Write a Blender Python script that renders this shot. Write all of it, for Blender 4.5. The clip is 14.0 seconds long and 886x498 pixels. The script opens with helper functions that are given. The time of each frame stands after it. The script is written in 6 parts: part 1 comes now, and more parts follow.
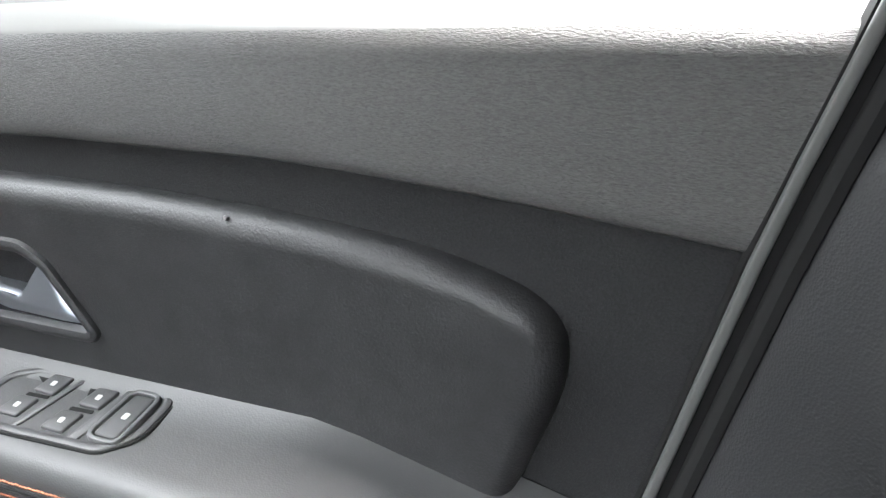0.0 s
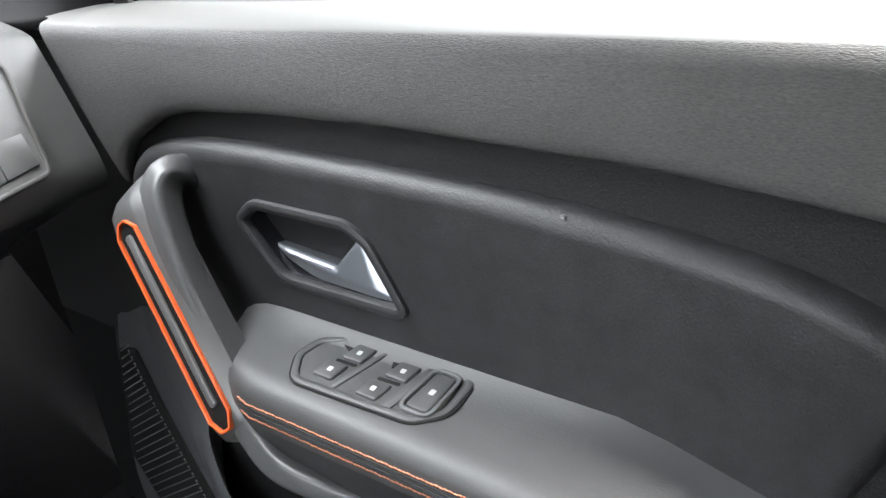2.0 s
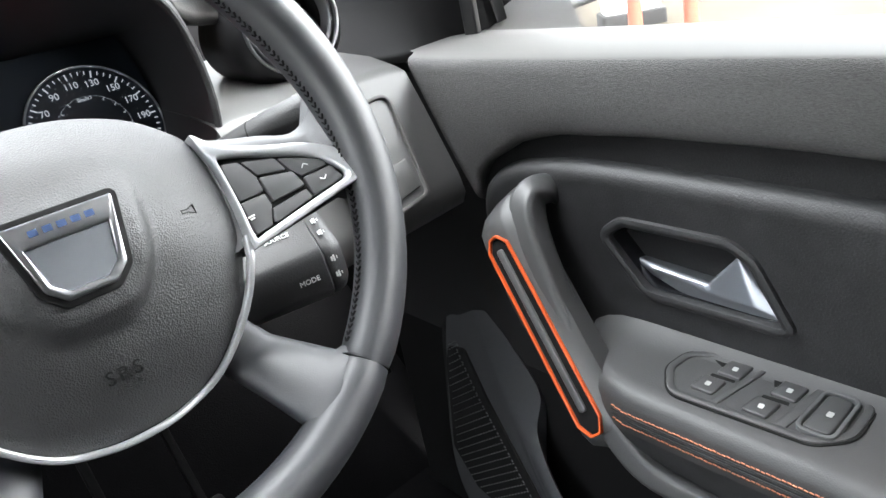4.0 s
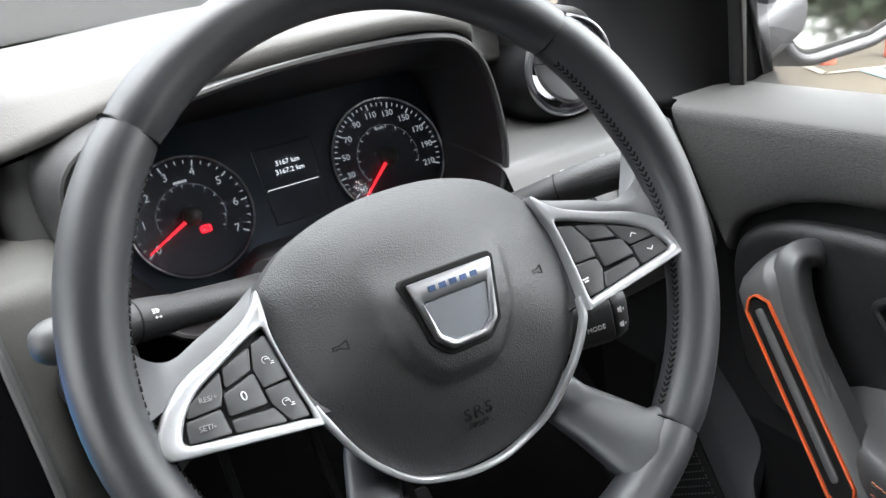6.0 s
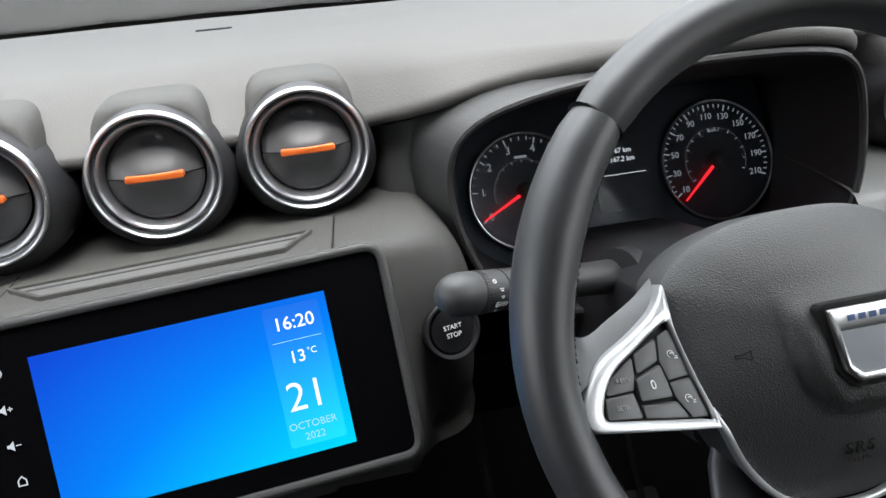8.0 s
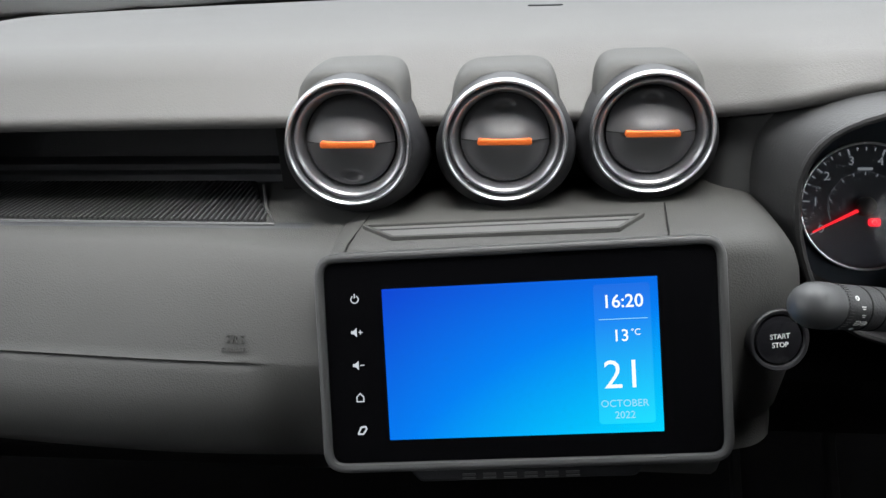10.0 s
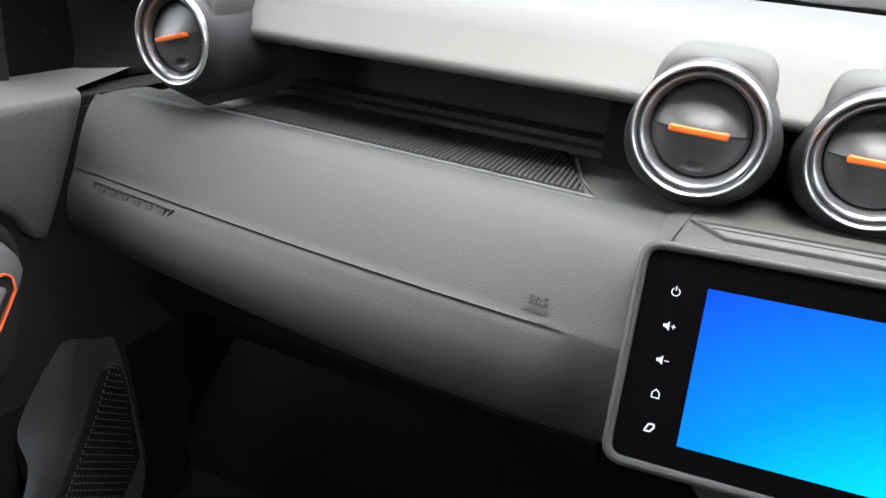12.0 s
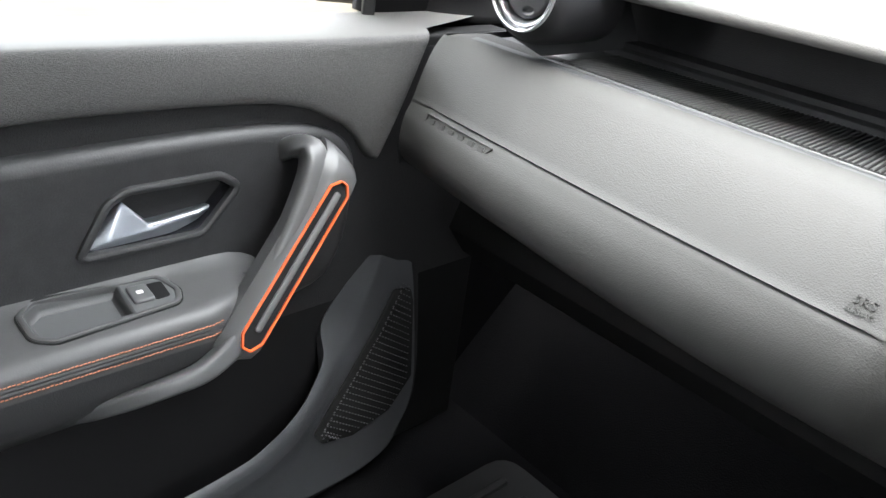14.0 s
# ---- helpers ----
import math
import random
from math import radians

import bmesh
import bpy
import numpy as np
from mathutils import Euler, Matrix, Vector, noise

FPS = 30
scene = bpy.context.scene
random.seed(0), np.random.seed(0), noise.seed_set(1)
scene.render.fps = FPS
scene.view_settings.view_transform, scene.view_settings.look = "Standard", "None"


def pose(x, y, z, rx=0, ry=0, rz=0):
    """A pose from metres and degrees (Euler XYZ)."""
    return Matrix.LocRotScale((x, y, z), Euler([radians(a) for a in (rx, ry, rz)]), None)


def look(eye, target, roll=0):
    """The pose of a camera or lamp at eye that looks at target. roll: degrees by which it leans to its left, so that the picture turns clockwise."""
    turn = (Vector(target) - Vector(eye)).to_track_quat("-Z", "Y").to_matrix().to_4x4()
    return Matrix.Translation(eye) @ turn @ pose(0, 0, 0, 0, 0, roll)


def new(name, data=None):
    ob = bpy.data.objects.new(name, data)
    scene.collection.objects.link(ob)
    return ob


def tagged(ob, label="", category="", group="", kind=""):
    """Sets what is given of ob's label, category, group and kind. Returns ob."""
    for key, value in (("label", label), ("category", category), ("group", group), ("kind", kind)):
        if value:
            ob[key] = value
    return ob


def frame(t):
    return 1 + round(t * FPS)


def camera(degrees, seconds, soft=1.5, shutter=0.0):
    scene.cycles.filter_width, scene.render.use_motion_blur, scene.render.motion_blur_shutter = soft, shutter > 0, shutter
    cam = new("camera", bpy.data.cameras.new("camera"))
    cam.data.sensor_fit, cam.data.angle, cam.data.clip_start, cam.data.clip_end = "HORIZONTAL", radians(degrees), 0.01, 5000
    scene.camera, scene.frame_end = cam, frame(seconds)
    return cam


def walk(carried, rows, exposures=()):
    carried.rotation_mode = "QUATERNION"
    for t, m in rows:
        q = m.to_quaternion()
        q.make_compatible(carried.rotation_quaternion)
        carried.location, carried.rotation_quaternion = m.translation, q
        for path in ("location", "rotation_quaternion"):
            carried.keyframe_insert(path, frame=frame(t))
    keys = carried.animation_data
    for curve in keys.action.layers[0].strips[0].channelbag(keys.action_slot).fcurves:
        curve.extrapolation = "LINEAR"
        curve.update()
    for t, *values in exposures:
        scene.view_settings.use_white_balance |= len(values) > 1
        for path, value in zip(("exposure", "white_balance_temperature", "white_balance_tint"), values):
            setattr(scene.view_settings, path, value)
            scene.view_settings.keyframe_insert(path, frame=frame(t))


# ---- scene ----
cam = camera(61.0, 14.0)
PATH = [
    (0, (0.4270, -0.6619, 0.7748), (2.0787, 0.0701, -0.0832), -3.93),
    (0.5, (0.4170, -0.6439, 0.7942), (2.0553, 0.0923, -0.0856), -3.42),
    (1, (0.4120, -0.6222, 0.7901), (2.0146, 0.1973, -0.0818), -3.37),
    (1.5, (0.3970, -0.6032, 0.7892), (1.9304, 0.3489, -0.0722), -3.74),
    (2, (0.3780, -0.5829, 0.7913), (1.8238, 0.5007, -0.0664), -4.75),
    (2.5, (0.3530, -0.5622, 0.7983), (1.7031, 0.6522, -0.0400), -6.72),
    (3, (0.3260, -0.5364, 0.8049), (1.5812, 0.7814, -0.0244), -8.15),
    (3.2, (0.3180, -0.5300, 0.8093), (1.5311, 0.8293, -0.0158), -9.10),
    (5.3, (0.2340, -0.4833, 0.8761), (1.1540, 1.1174, 0.1072), -10.82),
    (5.5, (0.2260, -0.4807, 0.8829), (1.1089, 1.1422, 0.1169), -10.64),
    (6, (0.1970, -0.4679, 0.9008), (0.9840, 1.2033, 0.1341), -9.35),
    (6.5, (0.1700, -0.4577, 0.9128), (0.8504, 1.2584, 0.1435), -7.98),
    (7, (0.1340, -0.4468, 0.9218), (0.7247, 1.3016, 0.1510), -6.06),
    (7.5, (0.1090, -0.4411, 0.9283), (0.5949, 1.3400, 0.1592), -5.09),
    (7.7, (0.0970, -0.4371, 0.9289), (0.5241, 1.3588, 0.1592), -4.97),
    (9.8, (0.0040, -0.4348, 0.9317), (-0.0970, 1.4016, 0.1460), -2.22),
    (10, (-0.0020, -0.4388, 0.9321), (-0.2030, 1.3915, 0.1512), -2.03),
    (10.5, (-0.0310, -0.4416, 0.9234), (-0.3980, 1.3645, 0.1466), -0.65),
    (11, (-0.0520, -0.4487, 0.9230), (-0.5760, 1.3169, 0.1432), 1.56),
    (11.5, (-0.0700, -0.4505, 0.9142), (-0.6970, 1.2804, 0.1327), 3.64),
    (12, (-0.0820, -0.4530, 0.9094), (-0.7859, 1.2387, 0.1077), 5.67),
    (12.5, (-0.0850, -0.4546, 0.9035), (-0.8978, 1.1741, 0.0748), 6.50),
    (13, (-0.0870, -0.4610, 0.8991), (-1.0822, 1.0410, 0.0310), 7.15),
    (13.5, (-0.0870, -0.4727, 0.8932), (-1.2342, 0.9015, 0.0012), 7.30),
    (14, (-0.0910, -0.4763, 0.8865), (-1.3460, 0.7838, -0.0285), 7.68),
]
# brightness of the sky, the veiled sun, the lit displays and the picture
SKY, SUN, GLOW = 0.12, 0.05, 0.080
walk(cam, [(t, look(eye, target, roll)) for t, eye, target, roll in PATH],
     exposures=[(0, 5.88), (1.0, 5.75), (2.0, 5.62), (3.2, 5.45), (5.3, 4.8), (6.5, 4.5), (7.7, 3.95), (9.0, 3.7), (10.2, 3.7), (11, 4.05), (12, 4.48), (13, 4.97), (14, 5.33)])

# ---------------------------------------------------------------- world and light
world = bpy.data.worlds.new("overcast_sky")
scene.world = world
world.use_nodes = True
_wn, _wl = world.node_tree.nodes, world.node_tree.links
_wn.clear()
_sky = _wn.new("ShaderNodeTexSky")
_sky.sky_type = "NISHITA"
_sky.sun_disc = False
_sky.sun_elevation, _sky.sun_rotation = radians(64), radians(165)
_sky.air_density, _sky.dust_density, _sky.ozone_density = 1.0, 4.0, 1.0
_hs = _wn.new("ShaderNodeHueSaturation")
_hs.inputs["Saturation"].default_value = 0.14
_bg = _wn.new("ShaderNodeBackground")
_bg.inputs["Strength"].default_value = SKY
_wo = _wn.new("ShaderNodeOutputWorld")
_wl.new(_sky.outputs[0], _hs.inputs["Color"])
# an overcast sky is three times as bright overhead as at the horizon
_wt = _wn.new("ShaderNodeTexCoord")
_ws = _wn.new("ShaderNodeSeparateXYZ")
_wr = _wn.new("ShaderNodeMapRange")
_wr.inputs["To Min"].default_value, _wr.inputs["To Max"].default_value = 0.50, 1.70
_wm = _wn.new("ShaderNodeVectorMath")
_wm.operation = "SCALE"
_wl.new(_wt.outputs["Generated"], _ws.inputs[0])
_wl.new(_ws.outputs[2], _wr.inputs["Value"])
_wl.new(_hs.outputs[0], _wm.inputs[0])
_wl.new(_wr.outputs[0], _wm.inputs["Scale"])
_wl.new(_wm.outputs[0], _bg.inputs["Color"])
_wl.new(_bg.outputs[0], _wo.inputs["Surface"])

_sun = bpy.data.lights.new("sun", "SUN")
_sun.energy, _sun.angle, _sun.color = SUN, radians(40), (1.0, 0.97, 0.93)
sun_lamp = new("sun", _sun)
sun_lamp.matrix_world = look((0.8, -3.0, 6.4), (0, 0, 0))


# ---------------------------------------------------------------- materials
def material(name, color, rough=0.5, metal=0.0, spec=0.5, grain=0.0, scale=900.0, wear=0.08, kind="noise", coat=0.0, wear_scale=9.0, depth=0.0006, pit=0.0, ior=1.5):
    """Principled surface: fine grain in the relief, broad uneven tone and gloss over it."""
    m = bpy.data.materials.new(name)
    m.use_nodes = True
    nt = m.node_tree
    b = nt.nodes["Principled BSDF"]
    b.inputs["Metallic"].default_value = metal
    b.inputs["Specular IOR Level"].default_value = spec
    b.inputs["Coat Weight"].default_value = coat
    b.inputs["IOR"].default_value = ior
    b.inputs["Coat Roughness"].default_value = 0.08
    tc = nt.nodes.new("ShaderNodeTexCoord")
    n1 = nt.nodes.new("ShaderNodeTexNoise")
    n1.inputs["Scale"].default_value = wear_scale
    n1.inputs["Detail"].default_value = 6
    n1.inputs["Roughness"].default_value = 0.65
    nt.links.new(tc.outputs["Object"], n1.inputs["Vector"])
    mix = nt.nodes.new("ShaderNodeMix")
    mix.data_type = "RGBA"
    mix.inputs[6].default_value = (*[c * (1 - wear) for c in color], 1)
    mix.inputs[7].default_value = (*[min(1, c * (1 + wear)) for c in color], 1)
    nt.links.new(n1.outputs["Fac"], mix.inputs[0])
    nt.links.new(mix.outputs[2], b.inputs["Base Color"])
    mr = nt.nodes.new("ShaderNodeMapRange")
    mr.inputs["To Min"].default_value = max(0.02, rough - 0.06)
    mr.inputs["To Max"].default_value = min(1, rough + 0.06)
    nt.links.new(n1.outputs["Fac"], mr.inputs["Value"])
    nt.links.new(mr.outputs[0], b.inputs["Roughness"])
    if grain:
        if kind == "leather":
            g = nt.nodes.new("ShaderNodeTexVoronoi")
            g.inputs["Scale"].default_value = scale
            out = g.outputs["Distance"]
        elif kind == "stretched":
            mp = nt.nodes.new("ShaderNodeMapping")
            mp.inputs["Scale"].default_value = (1, 0.35, 1.6)
            nt.links.new(tc.outputs["Object"], mp.inputs["Vector"])
            g = nt.nodes.new("ShaderNodeTexNoise")
            g.inputs["Scale"].default_value = scale
            g.inputs["Detail"].default_value = 4
            g.inputs["Distortion"].default_value = 0.6
            out = g.outputs["Fac"]
        else:
            g = nt.nodes.new("ShaderNodeTexNoise")
            g.inputs["Scale"].default_value = scale
            g.inputs["Detail"].default_value = 3
            out = g.outputs["Fac"]
        nt.links.new((mp if kind == "stretched" else tc).outputs[0 if kind == "stretched" else "Object"], g.inputs["Vector"])
        bump = nt.nodes.new("ShaderNodeBump")
        bump.inputs["Strength"].default_value = grain
        bump.inputs["Distance"].default_value = depth
        nt.links.new(out, bump.inputs["Height"])
        nt.links.new(bump.outputs[0], b.inputs["Normal"])
        if pit:
            pr = nt.nodes.new("ShaderNodeMapRange")
            pr.inputs["From Min"].default_value, pr.inputs["From Max"].default_value = 0.3, 0.7
            pr.inputs["To Min"].default_value, pr.inputs["To Max"].default_value = 1 - pit, 1 + pit
            nt.links.new(out, pr.inputs["Value"])
            vm = nt.nodes.new("ShaderNodeVectorMath")
            vm.operation = "SCALE"
            nt.links.new(mix.outputs[2], vm.inputs[0])
            nt.links.new(pr.outputs[0], vm.inputs["Scale"])
            nt.links.new(vm.outputs[0], b.inputs["Base Color"])
    return m


def emitter(name, color, strength):
    m = bpy.data.materials.new(name)
    m.use_nodes = True
    b = m.node_tree.nodes["Principled BSDF"]
    b.inputs["Base Color"].default_value = (0.02, 0.02, 0.02, 1)
    b.inputs["Emission Color"].default_value = (*color, 1)
    b.inputs["Emission Strength"].default_value = strength * GLOW
    b.inputs["Specular IOR Level"].default_value = 0.03
    b.inputs["Roughness"].default_value = 0.3
    return m


def clear_glass(name, tint=(1, 1, 1), ior=1.45):
    """Thin pane: what is behind it, and a mirror by the angle."""
    m = bpy.data.materials.new(name)
    m.use_nodes = True
    nt = m.node_tree
    nt.nodes.clear()
    t = nt.nodes.new("ShaderNodeBsdfTransparent")
    t.inputs["Color"].default_value = (*tint, 1)
    g = nt.nodes.new("ShaderNodeBsdfGlossy")
    g.inputs["Roughness"].default_value = 0.02
    f = nt.nodes.new("ShaderNodeFresnel")
    f.inputs["IOR"].default_value = ior
    x = nt.nodes.new("ShaderNodeMixShader")
    o = nt.nodes.new("ShaderNodeOutputMaterial")
    nt.links.new(f.outputs[0], x.inputs[0])
    nt.links.new(t.outputs[0], x.inputs[1])
    nt.links.new(g.outputs[0], x.inputs[2])
    nt.links.new(x.outputs[0], o.inputs[0])
    return m


M_DASH = material("grained_grey_plastic", (0.056, 0.056, 0.0535), 0.64, spec=0.30, grain=0.30, scale=900, kind="leather", wear=0.06)
M_TOP = material("soft_dash_top", (0.088, 0.086, 0.083), 0.60, spec=0.4, grain=0.25, scale=800, kind="leather", wear=0.06)
M_DARK = material("black_plastic", (0.017, 0.017, 0.019), 0.5, spec=0.45, grain=0.2, scale=900, kind="leather")
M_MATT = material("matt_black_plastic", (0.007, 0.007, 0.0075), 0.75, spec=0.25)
M_GLOSSY = material("gloss_black_plastic", (0.012, 0.012, 0.014), 0.16, spec=0.5, wear=0.2)
M_BLACKGLASS = material("black_display_glass", (0.003, 0.003, 0.0035), 0.10, spec=0.22, wear=0.1)
M_VINYL = material("grained_door_vinyl", (0.106, 0.104, 0.101), 0.52, spec=0.5, grain=1.0, scale=1150, kind="stretched", wear=0.12, depth=0.0011, pit=0.28)
M_LEVER = material("satin_lever", (0.34, 0.36, 0.39), 0.36, metal=0.85, wear=0.05)
# lit copy of the door vinyl: paler and finer where the sill is overlit
M_SILL = material("overlit_sill_vinyl", (0.135, 0.132, 0.127), 0.60, spec=0.5, grain=0.12, scale=900, wear=0.06)
M_LOWER = material("black_lower_trim", (0.036, 0.036, 0.037), 0.46, spec=0.5, grain=0.25, scale=800, kind="leather", wear=0.12)
M_BAND = material("dark_door_skin", (0.020, 0.020, 0.021), 0.62, spec=0.3, grain=0.8, scale=800, wear=0.2, depth=0.0009, pit=0.22)
M_INSERT = material("charcoal_soft_trim", (0.025, 0.025, 0.026), 0.46, spec=0.6, grain=0.60, scale=700, wear=0.75, wear_scale=45, depth=0.0006, pit=0.18)
M_ARM = material("grey_armrest_skin", (0.061, 0.061, 0.062), 0.44, spec=0.5, grain=0.15, scale=800, kind="leather", wear=0.12, depth=0.0005)
M_BAR = material("smooth_grey_plastic", (0.108, 0.108, 0.107), 0.38, spec=0.5, grain=0.15, scale=900, wear=0.06)
M_LEATHER = material("black_leather", (0.031, 0.032, 0.036), 0.46, spec=1.0, ior=1.5, grain=0.09, scale=1700, kind="leather", wear=0.12)
M_PAD = material("airbag_cover_plastic", (0.027, 0.027, 0.028), 0.50, spec=1.0, ior=1.5, grain=0.50, scale=1150, kind="leather", wear=0.06)
M_GRIP = material("grey_grip_plastic", (0.074, 0.074, 0.075), 0.34, spec=0.5, grain=0.12, scale=900, wear=0.08)
M_SILVER = material("satin_silver_paint", (0.50, 0.51, 0.52), 0.34, metal=0.5, wear=0.04)
M_DULLCHROME = material("satin_chrome", (0.70, 0.71, 0.73), 0.30, metal=1.0, wear=0.05)
M_EDGING = material("orange_red_edging", (0.74, 0.120, 0.028), 0.40, spec=0.5, wear=0.05)
M_ORANGE = material("orange_plastic", (0.76, 0.150, 0.026), 0.42, spec=0.5, wear=0.05)
M_BUTTON = material("grey_button_plastic", (0.055, 0.056, 0.057), 0.46, wear=0.06)
M_FRAME = material("dark_frame_plastic", (0.055, 0.055, 0.055), 0.42, spec=0.5, grain=0.15, scale=900)
M_SWITCH = material("dark_grey_switch", (0.095, 0.097, 0.098), 0.42, wear=0.05)
M_PRINT = material("white_print", (0.75, 0.75, 0.74), 0.5, wear=0.05)
M_MARK = material("pale_symbol_print", (0.50, 0.50, 0.49), 0.5, wear=0.05)
M_SHELF = material("dark_shelf_plastic", (0.050, 0.052, 0.056), 0.5, spec=0.5, grain=0.2, scale=900, kind="leather")
M_FAINT = material("worn_grey_print", (0.30, 0.30, 0.30), 0.5, wear=0.1)
M_STITCH = material("orange_thread", (0.52, 0.20, 0.11), 0.7, wear=0.2, wear_scale=200)
# carpet toned below its own colour: the shade of the absent seats is in it
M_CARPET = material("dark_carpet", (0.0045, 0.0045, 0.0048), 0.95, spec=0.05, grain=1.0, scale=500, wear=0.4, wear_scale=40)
M_RUBBER = material("rubber_mat", (0.024, 0.0245, 0.025), 0.7, spec=0.3, grain=0.3, scale=500, wear=0.2)
M_SEAL = material("rubber_seal", (0.007, 0.007, 0.007), 0.8, spec=0.3)
M_PILLAR = material("pillar_trim", (0.007, 0.007, 0.0075), 0.75, spec=0.15, grain=0.2, scale=600)
M_PILLARB = material("b_pillar_trim", (0.019, 0.019, 0.020), 0.50, spec=0.5, grain=0.25, scale=900, kind="leather", wear=0.2)
M_EDGE = material("painted_door_edge", (0.095, 0.095, 0.092), 0.5, wear=0.15)
M_LINER = material("headliner_cloth", (0.16, 0.157, 0.15), 0.95, spec=0.1, grain=0.5, scale=600)
# bluish tone holds the haze that reflections in the lens would lay on
M_FACE = material("hazed_dial_face", (0.055, 0.070, 0.092), 0.45, spec=0.4, wear=0.1)
M_LCD = material("lcd_panel", (0.050, 0.062, 0.080), 0.30, spec=0.5, wear=0.1)
M_TAG = material("blue_grey_enamel", (0.10, 0.15, 0.30), 0.25, metal=0.3)
M_DISC = material("vent_disc_plastic", (0.066, 0.066, 0.070), 0.40, spec=0.6, wear=0.1)
M_DARKMETAL = material("dark_satin_metal", (0.35, 0.355, 0.37), 0.32, metal=0.85, wear=0.06)
M_GLASS = clear_glass("window_glass", (0.93, 0.95, 0.94))
M_SCREENGLASS = clear_glass("windscreen_glass", (0.74, 0.76, 0.75))
M_LENS = clear_glass("instrument_lens", (0.97, 0.97, 0.98), 1.25)
M_MIRROR = material("mirror_glass", (0.85, 0.87, 0.88), 0.02, metal=1.0, wear=0.01)
M_RED = emitter("red_needle", (1.0, 0.02, 0.03), 1.3)
M_WARN = emitter("red_warning_light", (1.0, 0.01, 0.02), 2.2)
M_LIT = emitter("lit_white_print", (0.85, 0.92, 1.0), 0.65)
# dial print is given a faint glow of its own, to read white
M_DIALPRINT = emitter("glowing_dial_print", (0.75, 0.82, 0.9), 0.21)
M_SCREENTEXT = emitter("screen_white", (0.95, 0.98, 1.0), 1.0)
M_SCREENDIM = emitter("screen_pale_blue", (0.35, 0.75, 1.0), 0.9)


def screen_material(name="display_blue", x0=0.0, xs=1.0, pale=0.0):
    """A lit display with a blue image, deep at one upper corner and cyan at the opposite lower one."""
    m = bpy.data.materials.new(name)
    m.use_nodes = True
    nt = m.node_tree
    b = nt.nodes["Principled BSDF"]
    b.inputs["Base Color"].default_value = (0.002, 0.002, 0.002, 1)
    b.inputs["Roughness"].default_value = 0.3
    b.inputs["Specular IOR Level"].default_value = 0.01
    tc = nt.nodes.new("ShaderNodeTexCoord")
    sp = nt.nodes.new("ShaderNodeSeparateXYZ")
    nt.links.new(tc.outputs["Generated"], sp.inputs[0])

    def step(op, a, b, c=0.0):
        q = nt.nodes.new("ShaderNodeMath")
        q.operation = op
        for slot, val in zip(q.inputs, (a, b, c)):
            if isinstance(val, float):
                slot.default_value = val
            else:
                nt.links.new(val, slot)
        return q.outputs[0]
    across = step("MULTIPLY_ADD", sp.outputs[0], xs, x0)
    down = step("MULTIPLY_ADD", sp.outputs[1], -1.0, 1.0)
    both = step("MULTIPLY", across, down)
    total = step("MULTIPLY_ADD", both, 0.50, step("MULTIPLY_ADD", across, 0.26, step("MULTIPLY", down, 0.32)))
    cr = nt.nodes.new("ShaderNodeValToRGB")
    e = cr.color_ramp.elements
    e[0].position, e[0].color = 0.0, (0.004 + pale, 0.030 + pale * 1.5, 0.58, 1)
    e[1].position, e[1].color = 1.0, (pale, 0.70, 0.98, 1)
    k = cr.color_ramp.elements.new(0.40)
    k.color = (pale, 0.205 + pale * 1.5, 0.88, 1)
    nt.links.new(total, cr.inputs[0])
    nt.links.new(cr.outputs[0], b.inputs["Emission Color"])
    b.inputs["Emission Strength"].default_value = GLOW
    return m


M_SCREEN = screen_material()
M_PANEL = screen_material("display_date_column", 0.77, 0.2, 0.012)


# ---------------------------------------------------------------- mesh tools
def frame_at(o, u, v):
    """Matrix whose x and y axes are u and v (made square), at o."""
    u = Vector(u).normalized()
    n = u.cross(Vector(v)).normalized()
    v = n.cross(u)
    return Matrix(((u.x, v.x, n.x, o[0]), (u.y, v.y, n.y, o[1]), (u.z, v.z, n.z, o[2]), (0, 0, 0, 1)))


def thing(name, label, category, group="", kind="", at=(0, 0, 0)):
    ob = new(name)
    ob.location = at
    ob.empty_display_size = 0.02
    return tagged(ob, label, category, group, kind)


FLIP = Matrix.Diagonal((-1, 1, 1, 1))


def part(name, bm, mat, parent=None, label="", m=None, mirror=False, sharp=38, smooth=True, lift=None):
    """Links a bmesh, laid by m into the world, as one mesh object under parent. lift: a height added by local place first."""
    if lift is not None:
        for w in bm.verts:
            w.co.z += lift(w.co.x, w.co.y)
    if m is not None:
        bm.transform(m)
    if mirror:
        bm.transform(FLIP)
    bmesh.ops.recalc_face_normals(bm, faces=bm.faces[:])
    lim = radians(sharp)
    for f in bm.faces:
        f.smooth = smooth
    for e in bm.edges:
        if len(e.link_faces) == 2 and e.calc_face_angle(0) > lim:
            e.smooth = False
    me = bpy.data.meshes.new(name)
    base = Vector((0, 0, 0))
    top = parent
    while top is not None:
        base += top.location
        top = top.parent
    if parent is not None:
        bm.transform(Matrix.Translation(-base))
    bm.to_mesh(me)
    bm.free()
    me.materials.append(mat)
    ob = new(name, me)
    if parent is not None:
        ob.parent = parent
    return tagged(ob, label)


